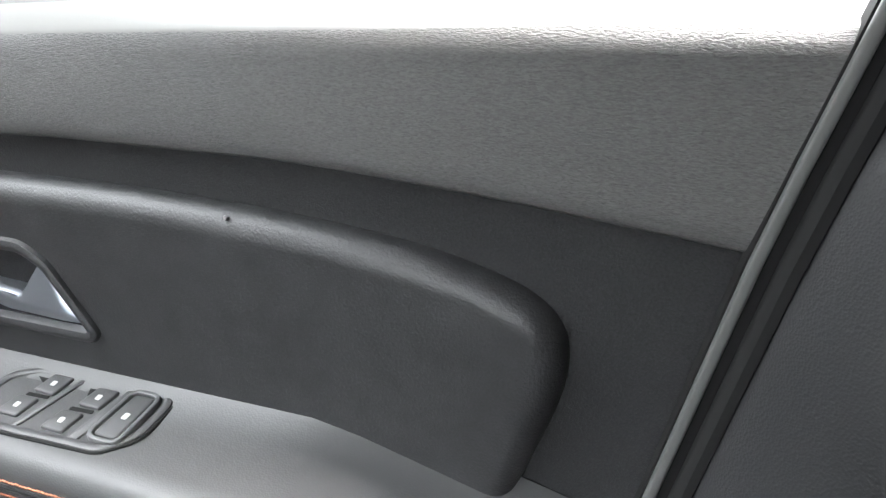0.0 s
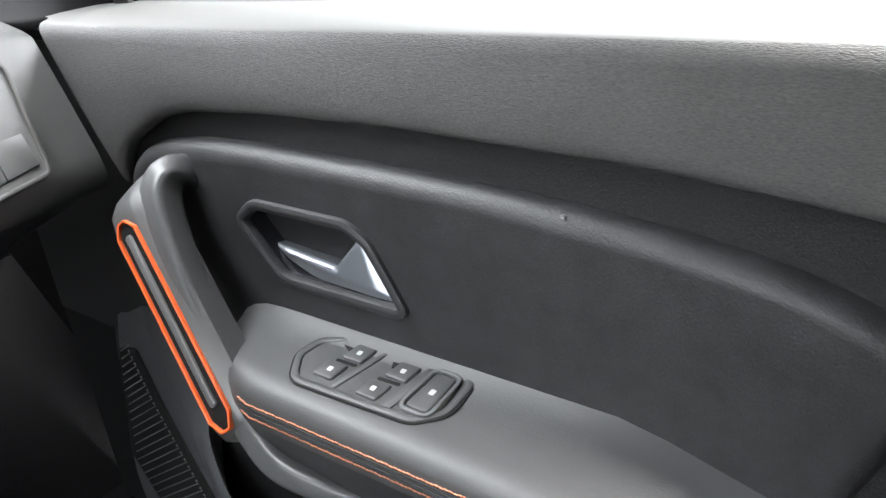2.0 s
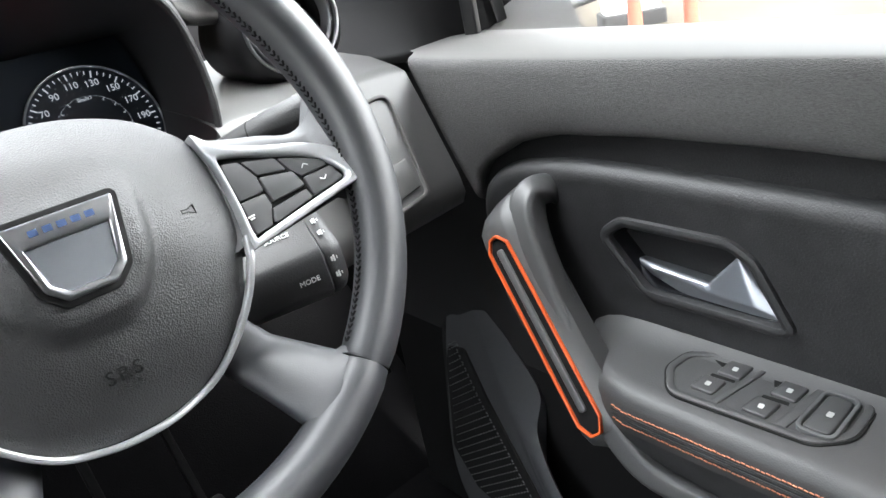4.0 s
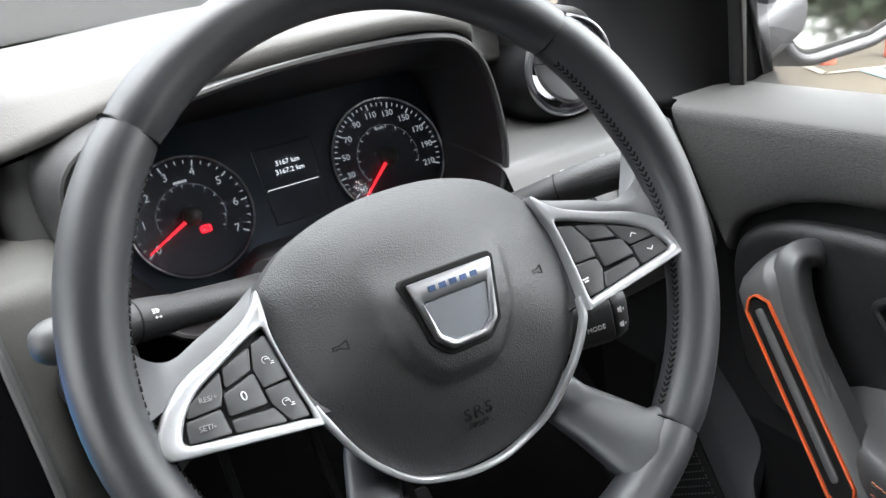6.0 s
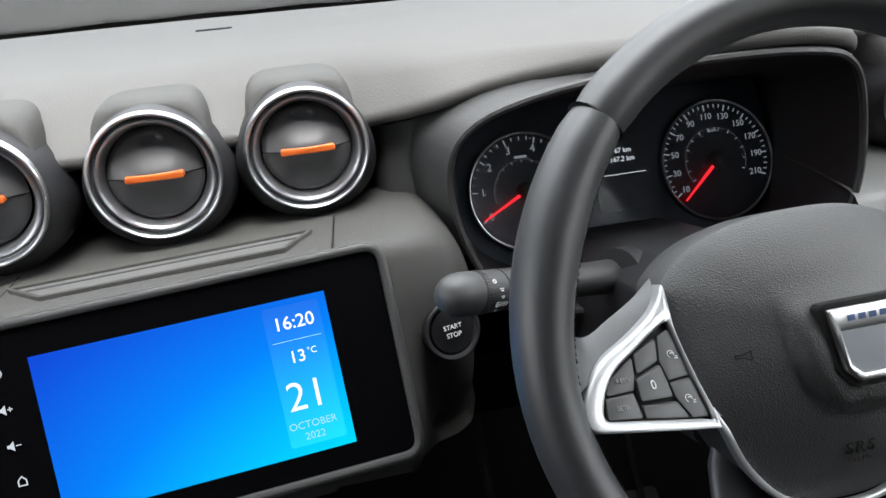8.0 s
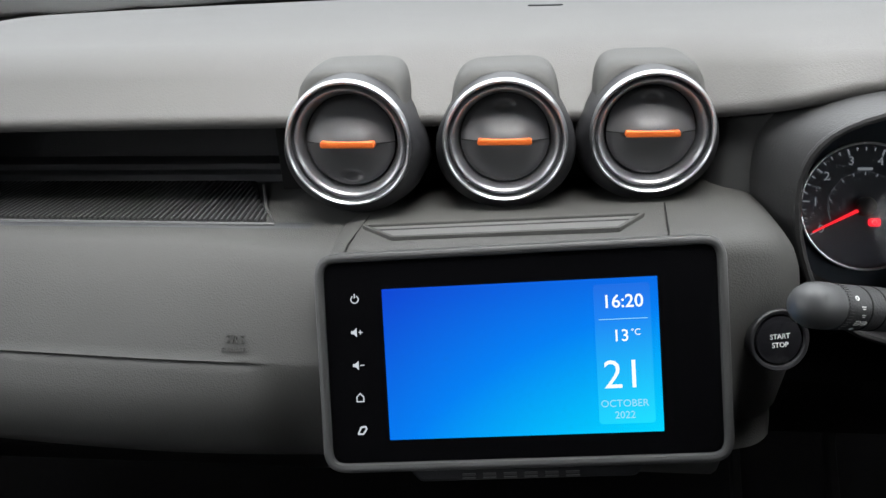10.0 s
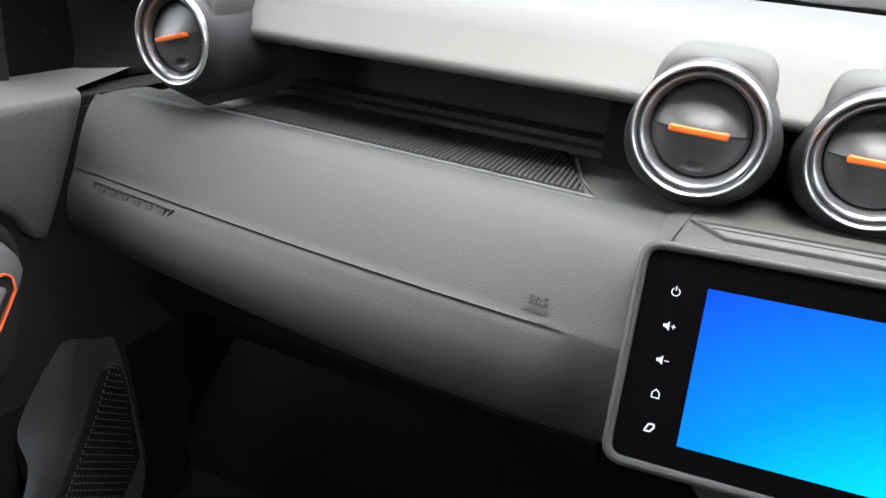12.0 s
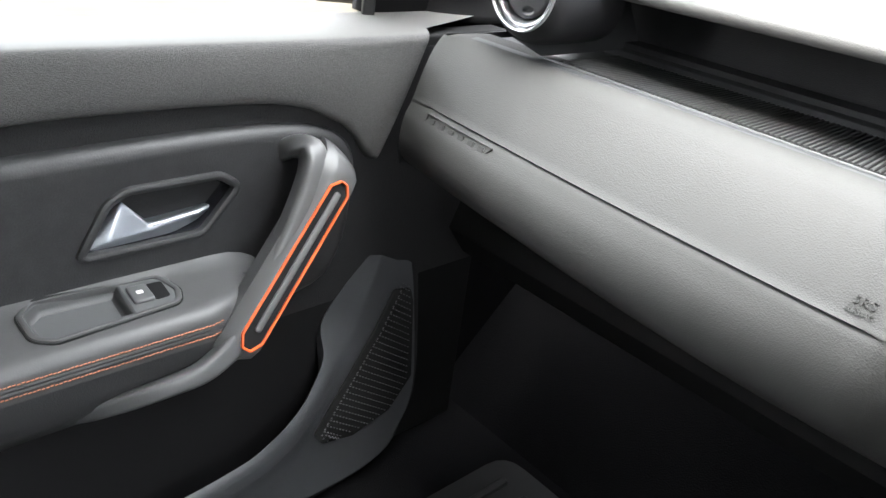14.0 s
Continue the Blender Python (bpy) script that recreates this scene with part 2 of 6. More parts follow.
def loft(secs, closed=False, ring=False, cap=False):
    """Skin over sections of equally many points. closed: each section is a loop. ring: the last section joins the first."""
    bm = bmesh.new()
    rows = [[bm.verts.new(p) for p in s] for s in secs]
    k, n = len(rows), len(rows[0])
    for i in range(k if ring else k - 1):
        a, b = rows[i], rows[(i + 1) % k]
        for j in range(n if closed else n - 1):
            q = (a[j], a[(j + 1) % n], b[(j + 1) % n], b[j])
            if len({tuple(w.co) for w in q}) >= 3:
                bm.faces.new(q)
    if cap and closed:
        bm.faces.new(rows[0])
        bm.faces.new(rows[-1][::-1])
    bmesh.ops.remove_doubles(bm, verts=bm.verts[:], dist=1e-6)
    return bm


def curve(pts, n=8, closed=False):
    """Catmull-Rom points through pts."""
    p = [Vector(q) for q in pts]
    out = []
    k = len(p)
    for i in range(k if closed else k - 1):
        if closed:
            a, b, c, d = p[i - 1], p[i], p[(i + 1) % k], p[(i + 2) % k]
        else:
            b, c = p[i], p[i + 1]
            a = p[i - 1] if i else b * 2 - c
            d = p[i + 2] if i + 2 < k else c * 2 - b
        for s in range(n):
            t = s / n
            out.append(0.5 * (2 * b + (c - a) * t + (2 * a - 5 * b + 4 * c - d) * t * t + (3 * b - a - 3 * c + d) * t ** 3))
    if not closed:
        out.append(p[-1])
    return out


def lerp_table(table, x):
    """Smooth value of a table of (x, value) at x."""
    if x <= table[0][0]:
        return table[0][1]
    for (a, fa), (b, fb) in zip(table, table[1:]):
        if x <= b:
            t = (x - a) / (b - a)
            return fa + (fb - fa) * t
    return table[-1][1]


def glide(table, x):
    """Value of a table of (x, value) at x, without kinks or overshoot."""
    n = len(table)
    if x <= table[0][0]:
        return table[0][1]
    if x >= table[-1][0]:
        return table[-1][1]
    sl = [(table[i + 1][1] - table[i][1]) / (table[i + 1][0] - table[i][0]) for i in range(n - 1)]
    tan = [sl[0]] + [0 if a * b <= 0 else 2 * a * b / (a + b) for a, b in zip(sl, sl[1:])] + [sl[-1]]
    i = max(k for k in range(n - 1) if table[k][0] <= x)
    h = table[i + 1][0] - table[i][0]
    t = (x - table[i][0]) / h
    return (2 * t ** 3 - 3 * t * t + 1) * table[i][1] + (t ** 3 - 2 * t * t + t) * h * tan[i] + (3 * t * t - 2 * t ** 3) * table[i + 1][1] + (t ** 3 - t * t) * h * tan[i + 1]


def ease(t):
    t = max(0.0, min(1.0, t))
    return t * t * (3 - 2 * t)


def rounded(poly, r, n=5):
    """Rounds the corners of a 2D polygon. r: one radius, or one for each corner."""
    out = []
    k = len(poly)
    for i in range(k):
        p, a, b = Vector(poly[i]).to_2d(), Vector(poly[i - 1]).to_2d(), Vector(poly[(i + 1) % k]).to_2d()
        ri = r[i] if isinstance(r, (list, tuple)) else r
        da, db = (a - p), (b - p)
        ang = da.angle(db)
        cut = min(ri / math.tan(ang / 2), da.length * 0.48, db.length * 0.48)
        s, e = p + da.normalized() * cut, p + db.normalized() * cut
        for j in range(n + 1):
            t = j / n
            out.append((1 - t) ** 2 * s + 2 * t * (1 - t) * p + t * t * e)
    return out


def inset(poly, d):
    """Moves each edge of a closed 2D polygon inwards by d."""
    p = [Vector(q).to_2d() for q in poly]
    area = sum(a.x * b.y - b.x * a.y for a, b in zip(p, p[1:] + p[:1]))
    sgn = 1 if area > 0 else -1
    out = []
    for i, q in enumerate(p):
        e1, e2 = (q - p[i - 1]), (p[(i + 1) % len(p)] - q)
        e1 = e1.normalized() if e1.length > 1e-9 else e2.normalized()
        e2 = e2.normalized() if e2.length > 1e-9 else e1
        n1, n2 = Vector((-e1.y, e1.x)) * sgn, Vector((-e2.y, e2.x)) * sgn
        m = n1 + n2
        m = m / max(0.35, m.length_squared / 2) if m.length > 1e-6 else n1
        out.append(q + m * d)
    return out


def plate(poly, h0, h1, edge=0.001, steps=3, back=True):
    """Solid of a 2D outline from height h0 to h1 with a rounded upper edge."""
    secs = [[(q.x, q.y, h0) for q in map(lambda w: Vector(w).to_2d(), poly)]]
    for s in range(steps + 1):
        a = s / steps * math.pi / 2
        secs.append([(q.x, q.y, h1 - edge + edge * math.sin(a)) for q in inset(poly, edge * (1 - math.cos(a)))])
    bm = bmesh.new()
    rows = [[bm.verts.new(p) for p in s] for s in secs]
    n = len(poly)
    for a, b in zip(rows, rows[1:]):
        for j in range(n):
            bm.faces.new((a[j], a[(j + 1) % n], b[(j + 1) % n], b[j]))
    bm.faces.new(rows[-1])
    if back:
        bm.faces.new(rows[0][::-1])
    return bm


def hoop(outer, inner, h0, h1, edge=0.001):
    """Flat ring between two outlines of equally many points, with eased edges."""
    secs = []
    n = len(outer)
    for i in range(n):
        a, b = Vector(outer[i]).to_2d(), Vector(inner[i]).to_2d()
        d = (b - a).normalized() * min(edge, (b - a).length * 0.4)
        secs.append([(a.x, a.y, h0), (a.x, a.y, h1 - edge), (a.x + d.x * 0.3, a.y + d.y * 0.3, h1 - edge * 0.3), (a.x + d.x, a.y + d.y, h1),
                     (b.x - d.x, b.y - d.y, h1), (b.x - d.x * 0.3, b.y - d.y * 0.3, h1 - edge * 0.3), (b.x, b.y, h1 - edge), (b.x, b.y, h0)])
    return loft(secs, closed=True, ring=True)


def sweep(path, prof, closed=False, up=(0, 0, 1), cap=True, scale=None):
    """Moves a closed 2D profile along a path. scale: a factor for each point of the path."""
    path = [Vector(p) for p in path]
    k = len(path)
    secs = []
    for i, p in enumerate(path):
        t = (path[(i + 1) % k] - path[i - 1]) if closed or 0 < i < k - 1 else (path[1] - path[0] if i == 0 else path[-1] - path[-2])
        t.normalize()
        x = Vector(up).cross(t)
        x = x.normalized() if x.length > 1e-5 else Vector((1, 0, 0))
        y = t.cross(x)
        f = scale[i] if scale else 1
        secs.append([p + x * (q[0] * f) + y * (q[1] * f) for q in prof])
    return loft(secs, closed=True, ring=closed, cap=cap and not closed)


def oval(a, b, n=12):
    return [(a * math.cos(2 * math.pi * i / n), b * math.sin(2 * math.pi * i / n)) for i in range(n)]


def box2(w, h, r, n=3):
    return [tuple(q) for q in rounded([(-w / 2, -h / 2), (w / 2, -h / 2), (w / 2, h / 2), (-w / 2, h / 2)], r, n)]


def lathe(prof, n=48, a0=0.0, a1=2 * math.pi):
    """Turns a profile of (radius, height) about the z axis."""
    full = a1 - a0 > 6.28
    k = n if full else n + 1
    secs = [[(r * math.cos(a0 + (a1 - a0) * i / n), r * math.sin(a0 + (a1 - a0) * i / n), h) for r, h in prof] for i in range(k)]
    return loft(secs, ring=full)


def cut(ob, bm):
    """Takes the solid bm (in world space) away from a mesh object."""
    me = bpy.data.meshes.new("cutter")
    bmesh.ops.recalc_face_normals(bm, faces=bm.faces[:])
    bm.to_mesh(me)
    bm.free()
    tool = bpy.data.objects.new("cutter", me)
    scene.collection.objects.link(tool)
    md = ob.modifiers.new("cut", "BOOLEAN")
    md.operation, md.object, md.solver = "DIFFERENCE", tool, "EXACT"
    bpy.context.view_layer.update()
    done = bpy.data.meshes.new_from_object(ob.evaluated_get(bpy.context.evaluated_depsgraph_get()))
    ob.modifiers.clear()
    old, ob.data = ob.data, done
    bpy.data.meshes.remove(old)
    bpy.data.objects.remove(tool)
    bpy.data.meshes.remove(me)


def words(name, text, size, m, mat, parent, label="", align="CENTER", depth=0.0002, spacing=1.0, bold=0.0):
    """Lettering as a mesh, centred at the frame m."""
    cu = bpy.data.curves.new(name, "FONT")
    cu.body, cu.size, cu.align_x, cu.align_y, cu.extrude = text, size, align, "CENTER", depth
    cu.space_character = spacing
    cu.offset = bold * size
    cu.resolution_u = 3
    ob = bpy.data.objects.new(name, cu)
    scene.collection.objects.link(ob)
    bpy.context.view_layer.update()
    me = bpy.data.meshes.new_from_object(ob.evaluated_get(bpy.context.evaluated_depsgraph_get()))
    bpy.data.objects.remove(ob)
    bpy.data.curves.remove(cu)
    bm = bmesh.new()
    bm.from_mesh(me)
    bpy.data.meshes.remove(me)
    return part(name, bm, mat, parent, label, m=m, smooth=False)


def bars(name, rects, m, mat, parent, label="", h=0.0003):
    """Small raised bars (x, y, w, h) in the plane of m."""
    obs = []
    for x, y, w, d in rects:
        bm = bmesh.new()
        bmesh.ops.create_cube(bm, size=1, matrix=Matrix.Translation((x, y, h / 2)) @ Matrix.Diagonal((w, d, h, 1)))
        obs.append(part(name, bm, mat, parent, label, m=m, smooth=False))
    return obs[0]


# ---------------------------------------------------------------- cabin shell
def sheet(name, rows, mat, label, thick=0.02, kind="structure"):
    """A lofted sheet with thickness."""
    bm = loft(rows)
    bmesh.ops.recalc_face_normals(bm, faces=bm.faces[:])
    bmesh.ops.solidify(bm, geom=bm.faces[:], thickness=thick)
    ob = part(name, bm, mat)
    return tagged(ob, label, "car interior", kind=kind)


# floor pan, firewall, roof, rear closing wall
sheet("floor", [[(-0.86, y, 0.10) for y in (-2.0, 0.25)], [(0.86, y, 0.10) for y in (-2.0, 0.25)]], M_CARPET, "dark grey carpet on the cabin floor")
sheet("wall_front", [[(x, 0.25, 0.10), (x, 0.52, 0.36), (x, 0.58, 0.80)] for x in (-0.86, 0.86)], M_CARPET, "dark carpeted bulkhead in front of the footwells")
sheet("ceiling", [[(x, y, 1.27 - 0.05 * (abs(x) / 0.7) ** 2) for y in (-0.12, -0.6, -1.2, -2.0)] for x in (-0.68, -0.4, 0, 0.4, 0.68)], M_LINER, "pale cloth roof lining")
# added wall behind the view, in place of the seats, to cut rear light
sheet("wall_rear", [[(x, -1.25, 0.10), (x, -1.25, 1.30)] for x in (-0.90, 0.90)], M_CARPET, "unseen dark wall added to close the cabin and block rear light")
for s, side in ((1, "right"), (-1, "left")):
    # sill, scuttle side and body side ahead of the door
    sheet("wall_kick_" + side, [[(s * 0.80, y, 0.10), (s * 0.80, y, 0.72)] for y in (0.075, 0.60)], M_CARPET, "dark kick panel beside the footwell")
    # added side walls where rear windows belong, to keep their light out
    sheet("wall_rear_door_" + side, [[(s * 0.79, y, 0.10), (s * 0.77, y, 0.74), (s * 0.70, y, 1.26)] for y in (-0.72 - 0.08, -1.3)], M_BAND, "unseen dark side wall added to block light behind the front door")
    sheet("roof_rail_" + side, [[(s * 0.68, y, 1.23), (s * 0.74, y, 1.16)] for y in (-0.05, -0.6, -2.0)], M_LINER, "pale roof rail trim above the side window")
    # windscreen pillar from the dash corner to the roof
    pil = sweep(curve([(s * 0.80, 0.36, 0.70), (s * 0.79, 0.26, 0.82), (s * 0.74, 0.08, 1.02), (s * 0.69, -0.10, 1.22)], 5), box2(0.05, 0.08, 0.018))
    tagged(part("pillar_" + side, pil, M_PILLAR), "black trim on the sloping windscreen pillar", "pillar", kind="structure")

# windscreen
rows = []
for i in range(13):
    x = -0.72 + 1.44 * i / 12
    bow = (x / 0.72) ** 2
    rows.append([(x, 0.68 - 0.22 * bow, 0.80), (x * 0.98, 0.38 - 0.20 * bow, 1.03), (x * 0.94, -0.06 - 0.10 * bow, 1.26)])
win = part("window_windscreen", loft(rows), M_SCREENGLASS)
tagged(win, "clear raked windscreen above the dashboard", "window", kind="structure")

# scuttle and bonnet edge seen as a dark line along the windscreen's foot
line = []
for i in range(25):
    x = -0.70 + 1.40 * i / 24
    line.append((x, 0.612 - 0.20 * (x / 0.70) ** 2, 0.853))
tagged(part("trim_windscreen", sweep(line, box2(0.010, 0.012, 0.003)), M_SEAL), "black rubber seal along the foot of the windscreen", "seal", kind="structure")

# assumed bonnet ahead of the windscreen; its white stands for the overbright view
rows = [[(x, y, z - 0.05 * (x / 0.8) ** 2) for y, z in ((0.70 - 0.16 * (x / 0.8) ** 2, 0.835), (0.95 - 0.10 * (x / 0.8) ** 2, 0.838), (1.30 - 0.10 * (x / 0.8) ** 2, 0.815), (1.62 - 0.18 * (x / 0.8) ** 2, 0.74))] for x in (-0.80, -0.6, -0.4, -0.2, 0, 0.2, 0.4, 0.6, 0.80)]
M_BONNET = material("overbright_white_bonnet", (0.76, 0.76, 0.75), 0.3, coat=0.5, wear=0.02)
sheet("wall_bonnet", rows, M_BONNET, "assumed bonnet beyond the windscreen, white for the overbright view", thick=0.01)

# side windows, sail panels and the pillar behind the front door
for s, side in ((1, "right"), (-1, "left")):
    g = loft([[(s * 0.805, y, 0.715), (s * 0.775, y, 0.95), (s * 0.72, y, 1.17)] for y in (0.07, -0.3, -0.68)])
    tagged(part("window_" + side, g, M_GLASS), "clear front door window", "window", kind="structure")

# ---------------------------------------------------------------- front doors
BAND = [(0.24, 0.570), (0.080, 0.572), (0.030, 0.582), (0.012, 0.594), (0.002, 0.606), (-0.021, 0.624), (-0.065, 0.647), (-0.101, 0.657), (-0.189, 0.663), (-0.302, 0.665),
        (-0.387, 0.663), (-0.444, 0.662), (-0.487, 0.659), (-0.568, 0.651), (-0.662, 0.639), (-0.74, 0.628)]


def yz(x):
    """Frame on the door: local x runs rearwards (-y), local y up, local z into the cabin (-x)."""
    return Matrix(((0, 0, -1, x), (-1, 0, 0, 0), (0, 1, 0, 0), (0, 0, 0, 1)))


def rear(pts):
    """Outline points (y, z) as local points of the frame above."""
    return [(-y, z) for y, z in pts]


def door(side, mir):
    d = thing("door_panel", "charcoal and black front door trim with an orange-edged pull handle, " + ("four window switches" if side == "right" else "one window switch"),
              "car door", "front doors")
    P = lambda name, bm, mat, parent=d, label="", m=None, **k: part(name, bm, mat, parent, label, m=m, mirror=mir, **k)

    # backing skin of the door
    bm = plate(rear([(0.22, 0.12), (0.22, 0.712), (-0.78, 0.712), (-0.78, 0.12)]), -0.03, 0.0, 0.004)
    P("backing", bm, M_MATT, m=yz(0.724))
    bm = plate(rear([(0.22, 0.40), (0.22, 0.70), (-0.78, 0.70), (-0.78, 0.40)]), -0.001, 0.0006, 0.0003, 1)
    P("band", bm, M_BAND, label="dark band of door skin", m=yz(0.724))

    # padded upper trim with the sill that runs out to the glass; its front end stops short of the dash, with a dark gap
    def front_end(x, z):
        base = 0.0690 + (z - 0.715) * 0.533 if side == "right" else 0.0900 + (z - 0.7255) * 0.43
        return base + 0.14 * ease((x - 0.730) / 0.02)
    secs = []
    for k in range(17):
        s = 1 - k / 16
        s = 1 - (1 - s) ** 1.6 if s < 1 else 1.0
        secs.append((s, None))
    secs += [(None, -0.043 - 0.022 * k) for k in range(35)]
    rows_ = []
    for s, y in secs:
        ym = -0.021 + s * (front_end(0.70, 0.64) + 0.021) if y is None else y
        zb = lerp_table(BAND[::-1], ym)
        top = 0.7165 + 0.002 * math.sin((ym + 0.4) * 4) + glide([(-0.80, 0.015), (-0.66, 0.014), (-0.50, 0.0105), (-0.30, 0.006), (-0.12, 0.0015), (0.0, 0.0)], ym)
        h = top - zb
        turn = 0.006 * max(0.0, (s - 0.93) / 0.07) ** 2 if y is None else 0.0
        prof = [(0.728, zb + 0.001), (0.7165, zb), (0.7125, zb + 0.003), (0.711, zb + 0.010), (0.7088, zb + h * 0.30), (0.7076, zb + h * 0.52), (0.7073, zb + h * 0.70), (0.7074, top - 0.012), (0.7079, top - 0.0075), (0.7094, top - 0.0040), (0.7120, top - 0.0015), (0.7160, top - 0.0002),
                (0.724, top + 0.0012), (0.738, top + 0.0032), (0.770, top + 0.0048), (0.800, top + 0.0040), (0.806, top + 0.0020), (0.808, top - 0.02)]
        rows_.append([(min(x + turn, 0.728) if x < 0.72 else x, y if y is not None else -0.021 + s * (front_end(x, z) + 0.021), z) for x, z in prof])
    rows_ = [[(max(x, 0.728), y, z) for x, y, z in rows_[0]]] + rows_
    up = P("upper_trim", loft(rows_), M_VINYL, label="grained dark grey vinyl, its sill paler and smoother for bright light", sharp=50)
    up.data.materials.append(M_SILL)
    for f in up.data.polygons:
        f.material_index = int(abs(f.center.x) > 0.7125 and f.center.z > 0.7080)

    # soft insert
    out = [(-0.006, 0.590), (-0.022, 0.612), (-0.052, 0.627), (-0.096, 0.635), (-0.158, 0.6385), (-0.256, 0.6385), (-0.353, 0.637), (-0.451, 0.631), (-0.518, 0.6225), (-0.560, 0.611),
           (-0.581, 0.600), (-0.591, 0.585), (-0.592, 0.565), (-0.586, 0.540), (-0.567, 0.490), (-0.545, 0.430), (-0.30, 0.430), (-0.08, 0.430), (-0.02, 0.47), (-0.004, 0.55)]
    out = [tuple(q.to_2d()) for q in curve([(a, b, 0) for a, b in rear(out)], 4, closed=True)]
    ins = P("insert", plate(out, 0.0, 0.0160, 0.0155, 8), M_INSERT, label="charcoal soft-touch insert with a rolled upper edge", m=yz(0.7245), sharp=60)

    # pale scuff on the rolled edge
    part("scuff", plate(rounded([(0.4125, 0.6285), (0.4155, 0.6280), (0.4160, 0.6302), (0.4130, 0.6308)], 0.0008, 2), 0.0115, 0.0137, 0.0003, 1), M_FAINT, ins, "small pale scuff", m=yz(0.7245)) if not mir else None
    # inner door handle in its shell
    hexa = rear([(-0.141, 0.583), (-0.166, 0.601), (-0.258, 0.601), (-0.277, 0.590), (-0.305, 0.542), (-0.297, 0.534), (-0.185, 0.534)])
    o = rounded(hexa, [0.022, 0.026, 0.026, 0.026, 0.016, 0.018, 0.026], 7)
    i1 = inset(o, 0.0090)
    cutm = yz(0.7245)
    hole = plate(inset(o, 0.005), -0.02, 0.05, 0.0001, 1)
    hole.transform(cutm)
    if mir:
        hole.transform(FLIP)
    cut(ins, hole)
    handle = P("handle_bezel", hoop(o, i1, 0.004, 0.0200, 0.0042), M_INSERT, label="dark grey six-sided handle surround", m=cutm)
    secs = [[(q.x, q.y, h) for q in inset(o, dd)] for dd, h in ((0.0085, 0.0145), (0.0100, 0.010), (0.014, -0.004), (0.022, -0.012))]
    bowl = loft(secs, closed=True)
    bowl2 = plate(inset(o, 0.010), -0.016, -0.011, 0.001, 1)
    P("handle_bowl", bowl, M_GLOSSY, handle, m=cutm)
    P("bowl_floor", bowl2, M_GLOSSY, handle, m=cutm)
    # chrome lever: a thin blade that swells to a three-sided grip
    bm = bmesh.new()
    V = {k: bm.verts.new(p) for k, p in dict(tip=(0.169, 0.5630, 0.0080), neck=(0.236, 0.5590, 0.0110), apex=(0.2590, 0.5815, 0.0070), end=(0.2975, 0.5400, 0.0095), low1=(0.262, 0.5368, 0.0090), low2=(0.218, 0.5395, 0.0090), low3=(0.187, 0.5500, 0.0080),
                                             r1=(0.186, 0.5590, 0.0120), r2=(0.238, 0.5530, 0.0155), r3=(0.274, 0.5485, 0.0150)).items()}
    for f in ("tip neck r2 r1", "neck apex r3 r2", "apex end r3", "tip r1 low3", "r1 r2 low2 low3", "r2 r3 low1 low2", "r3 end low1"):
        bm.faces.new([V[k] for k in f.split()])
    edges = [e for e in bm.edges if e.is_boundary]
    ext = bmesh.ops.extrude_edge_only(bm, edges=edges)
    for w in ext["geom"]:
        if isinstance(w, bmesh.types.BMVert):
            w.co.z -= 0.010
    bmesh.ops.recalc_face_normals(bm, faces=bm.faces[:])
    bmesh.ops.bevel(bm, geom=[e for e in bm.edges if len(e.link_faces) == 2 and e.calc_face_angle(0) > 0.15 and min(w.co.z for w in e.verts) > 0.005], offset=0.0030, segments=4, affect="EDGES", profile=0.5)
    P("handle_lever", bm, M_LEVER, handle, "satin chrome lever", m=cutm, sharp=75)
    # armrest
    arm = []
    for y in [-0.128, -0.134, -0.145, -0.16, -0.178, -0.195, -0.215] + [-0.24 - 0.03 * i for i in range(14)]:
        xi = lerp_table([(-0.70, 0.640), (-0.40, 0.634), (-0.215, 0.632), (-0.195, 0.637), (-0.178, 0.645), (-0.160, 0.660), (-0.145, 0.682), (-0.134, 0.702), (-0.128, 0.716)], y)
        t = (0.716 - xi) / 0.084
        dip = max(0.0, (-y - 0.46)) * 0.28
        zs = lambda z: z - dip - 0.018 * max(0, 1 - t * 1.05) ** 2
        prof = [(0.722, 0.522), (0.714, 0.516), (0.700, 0.5075), (0.68, 0.5035), (xi + 0.020 * t, 0.5015), (xi + 0.010 * t, 0.500), (xi + 0.0035 * t, 0.4965), (xi, 0.490),
                (xi - 0.001, 0.480), (xi, 0.468), (xi + 0.004 * t, 0.450), (xi + 0.012 * t, 0.425), (xi + 0.028 * t, 0.404), (xi + 0.05 * t, 0.398), (0.722, 0.398)]
        arm.append([(max(min(x, 0.722), xi - 0.002), y, zs(z)) for x, z in prof])
    rest = P("armrest", loft([q[:10] for q in arm]), M_ARM, label="grey armrest top with a stitched side", sharp=55)
    # below the seam the armrest goes on in a darker material
    P("armrest_side", loft([q[9:] for q in arm]), M_LOWER, label="lower side of the armrest, darker than its top", sharp=55)
    # seam with two rows of thread
    for zz, nm in ((0.4862, "stitching"), (0.4748, "stitching")):
        bm = bmesh.new()
        y = -0.205
        while y > -0.64:
            xi = lerp_table([(-0.70, 0.640), (-0.40, 0.634), (-0.215, 0.632), (-0.195, 0.637)], y)
            dip = max(0.0, (-y - 0.46)) * 0.28
            bmesh.ops.create_cube(bm, size=1, matrix=Matrix.Translation((xi - 0.0012, y, zz - dip + (0.0004 if int(y * 1000) % 2 else 0))) @ Matrix.Rotation(0.12, 4, "X") @ Matrix.Diagonal((0.0010, 0.0025, 0.0006, 1)))
            y -= 0.0033
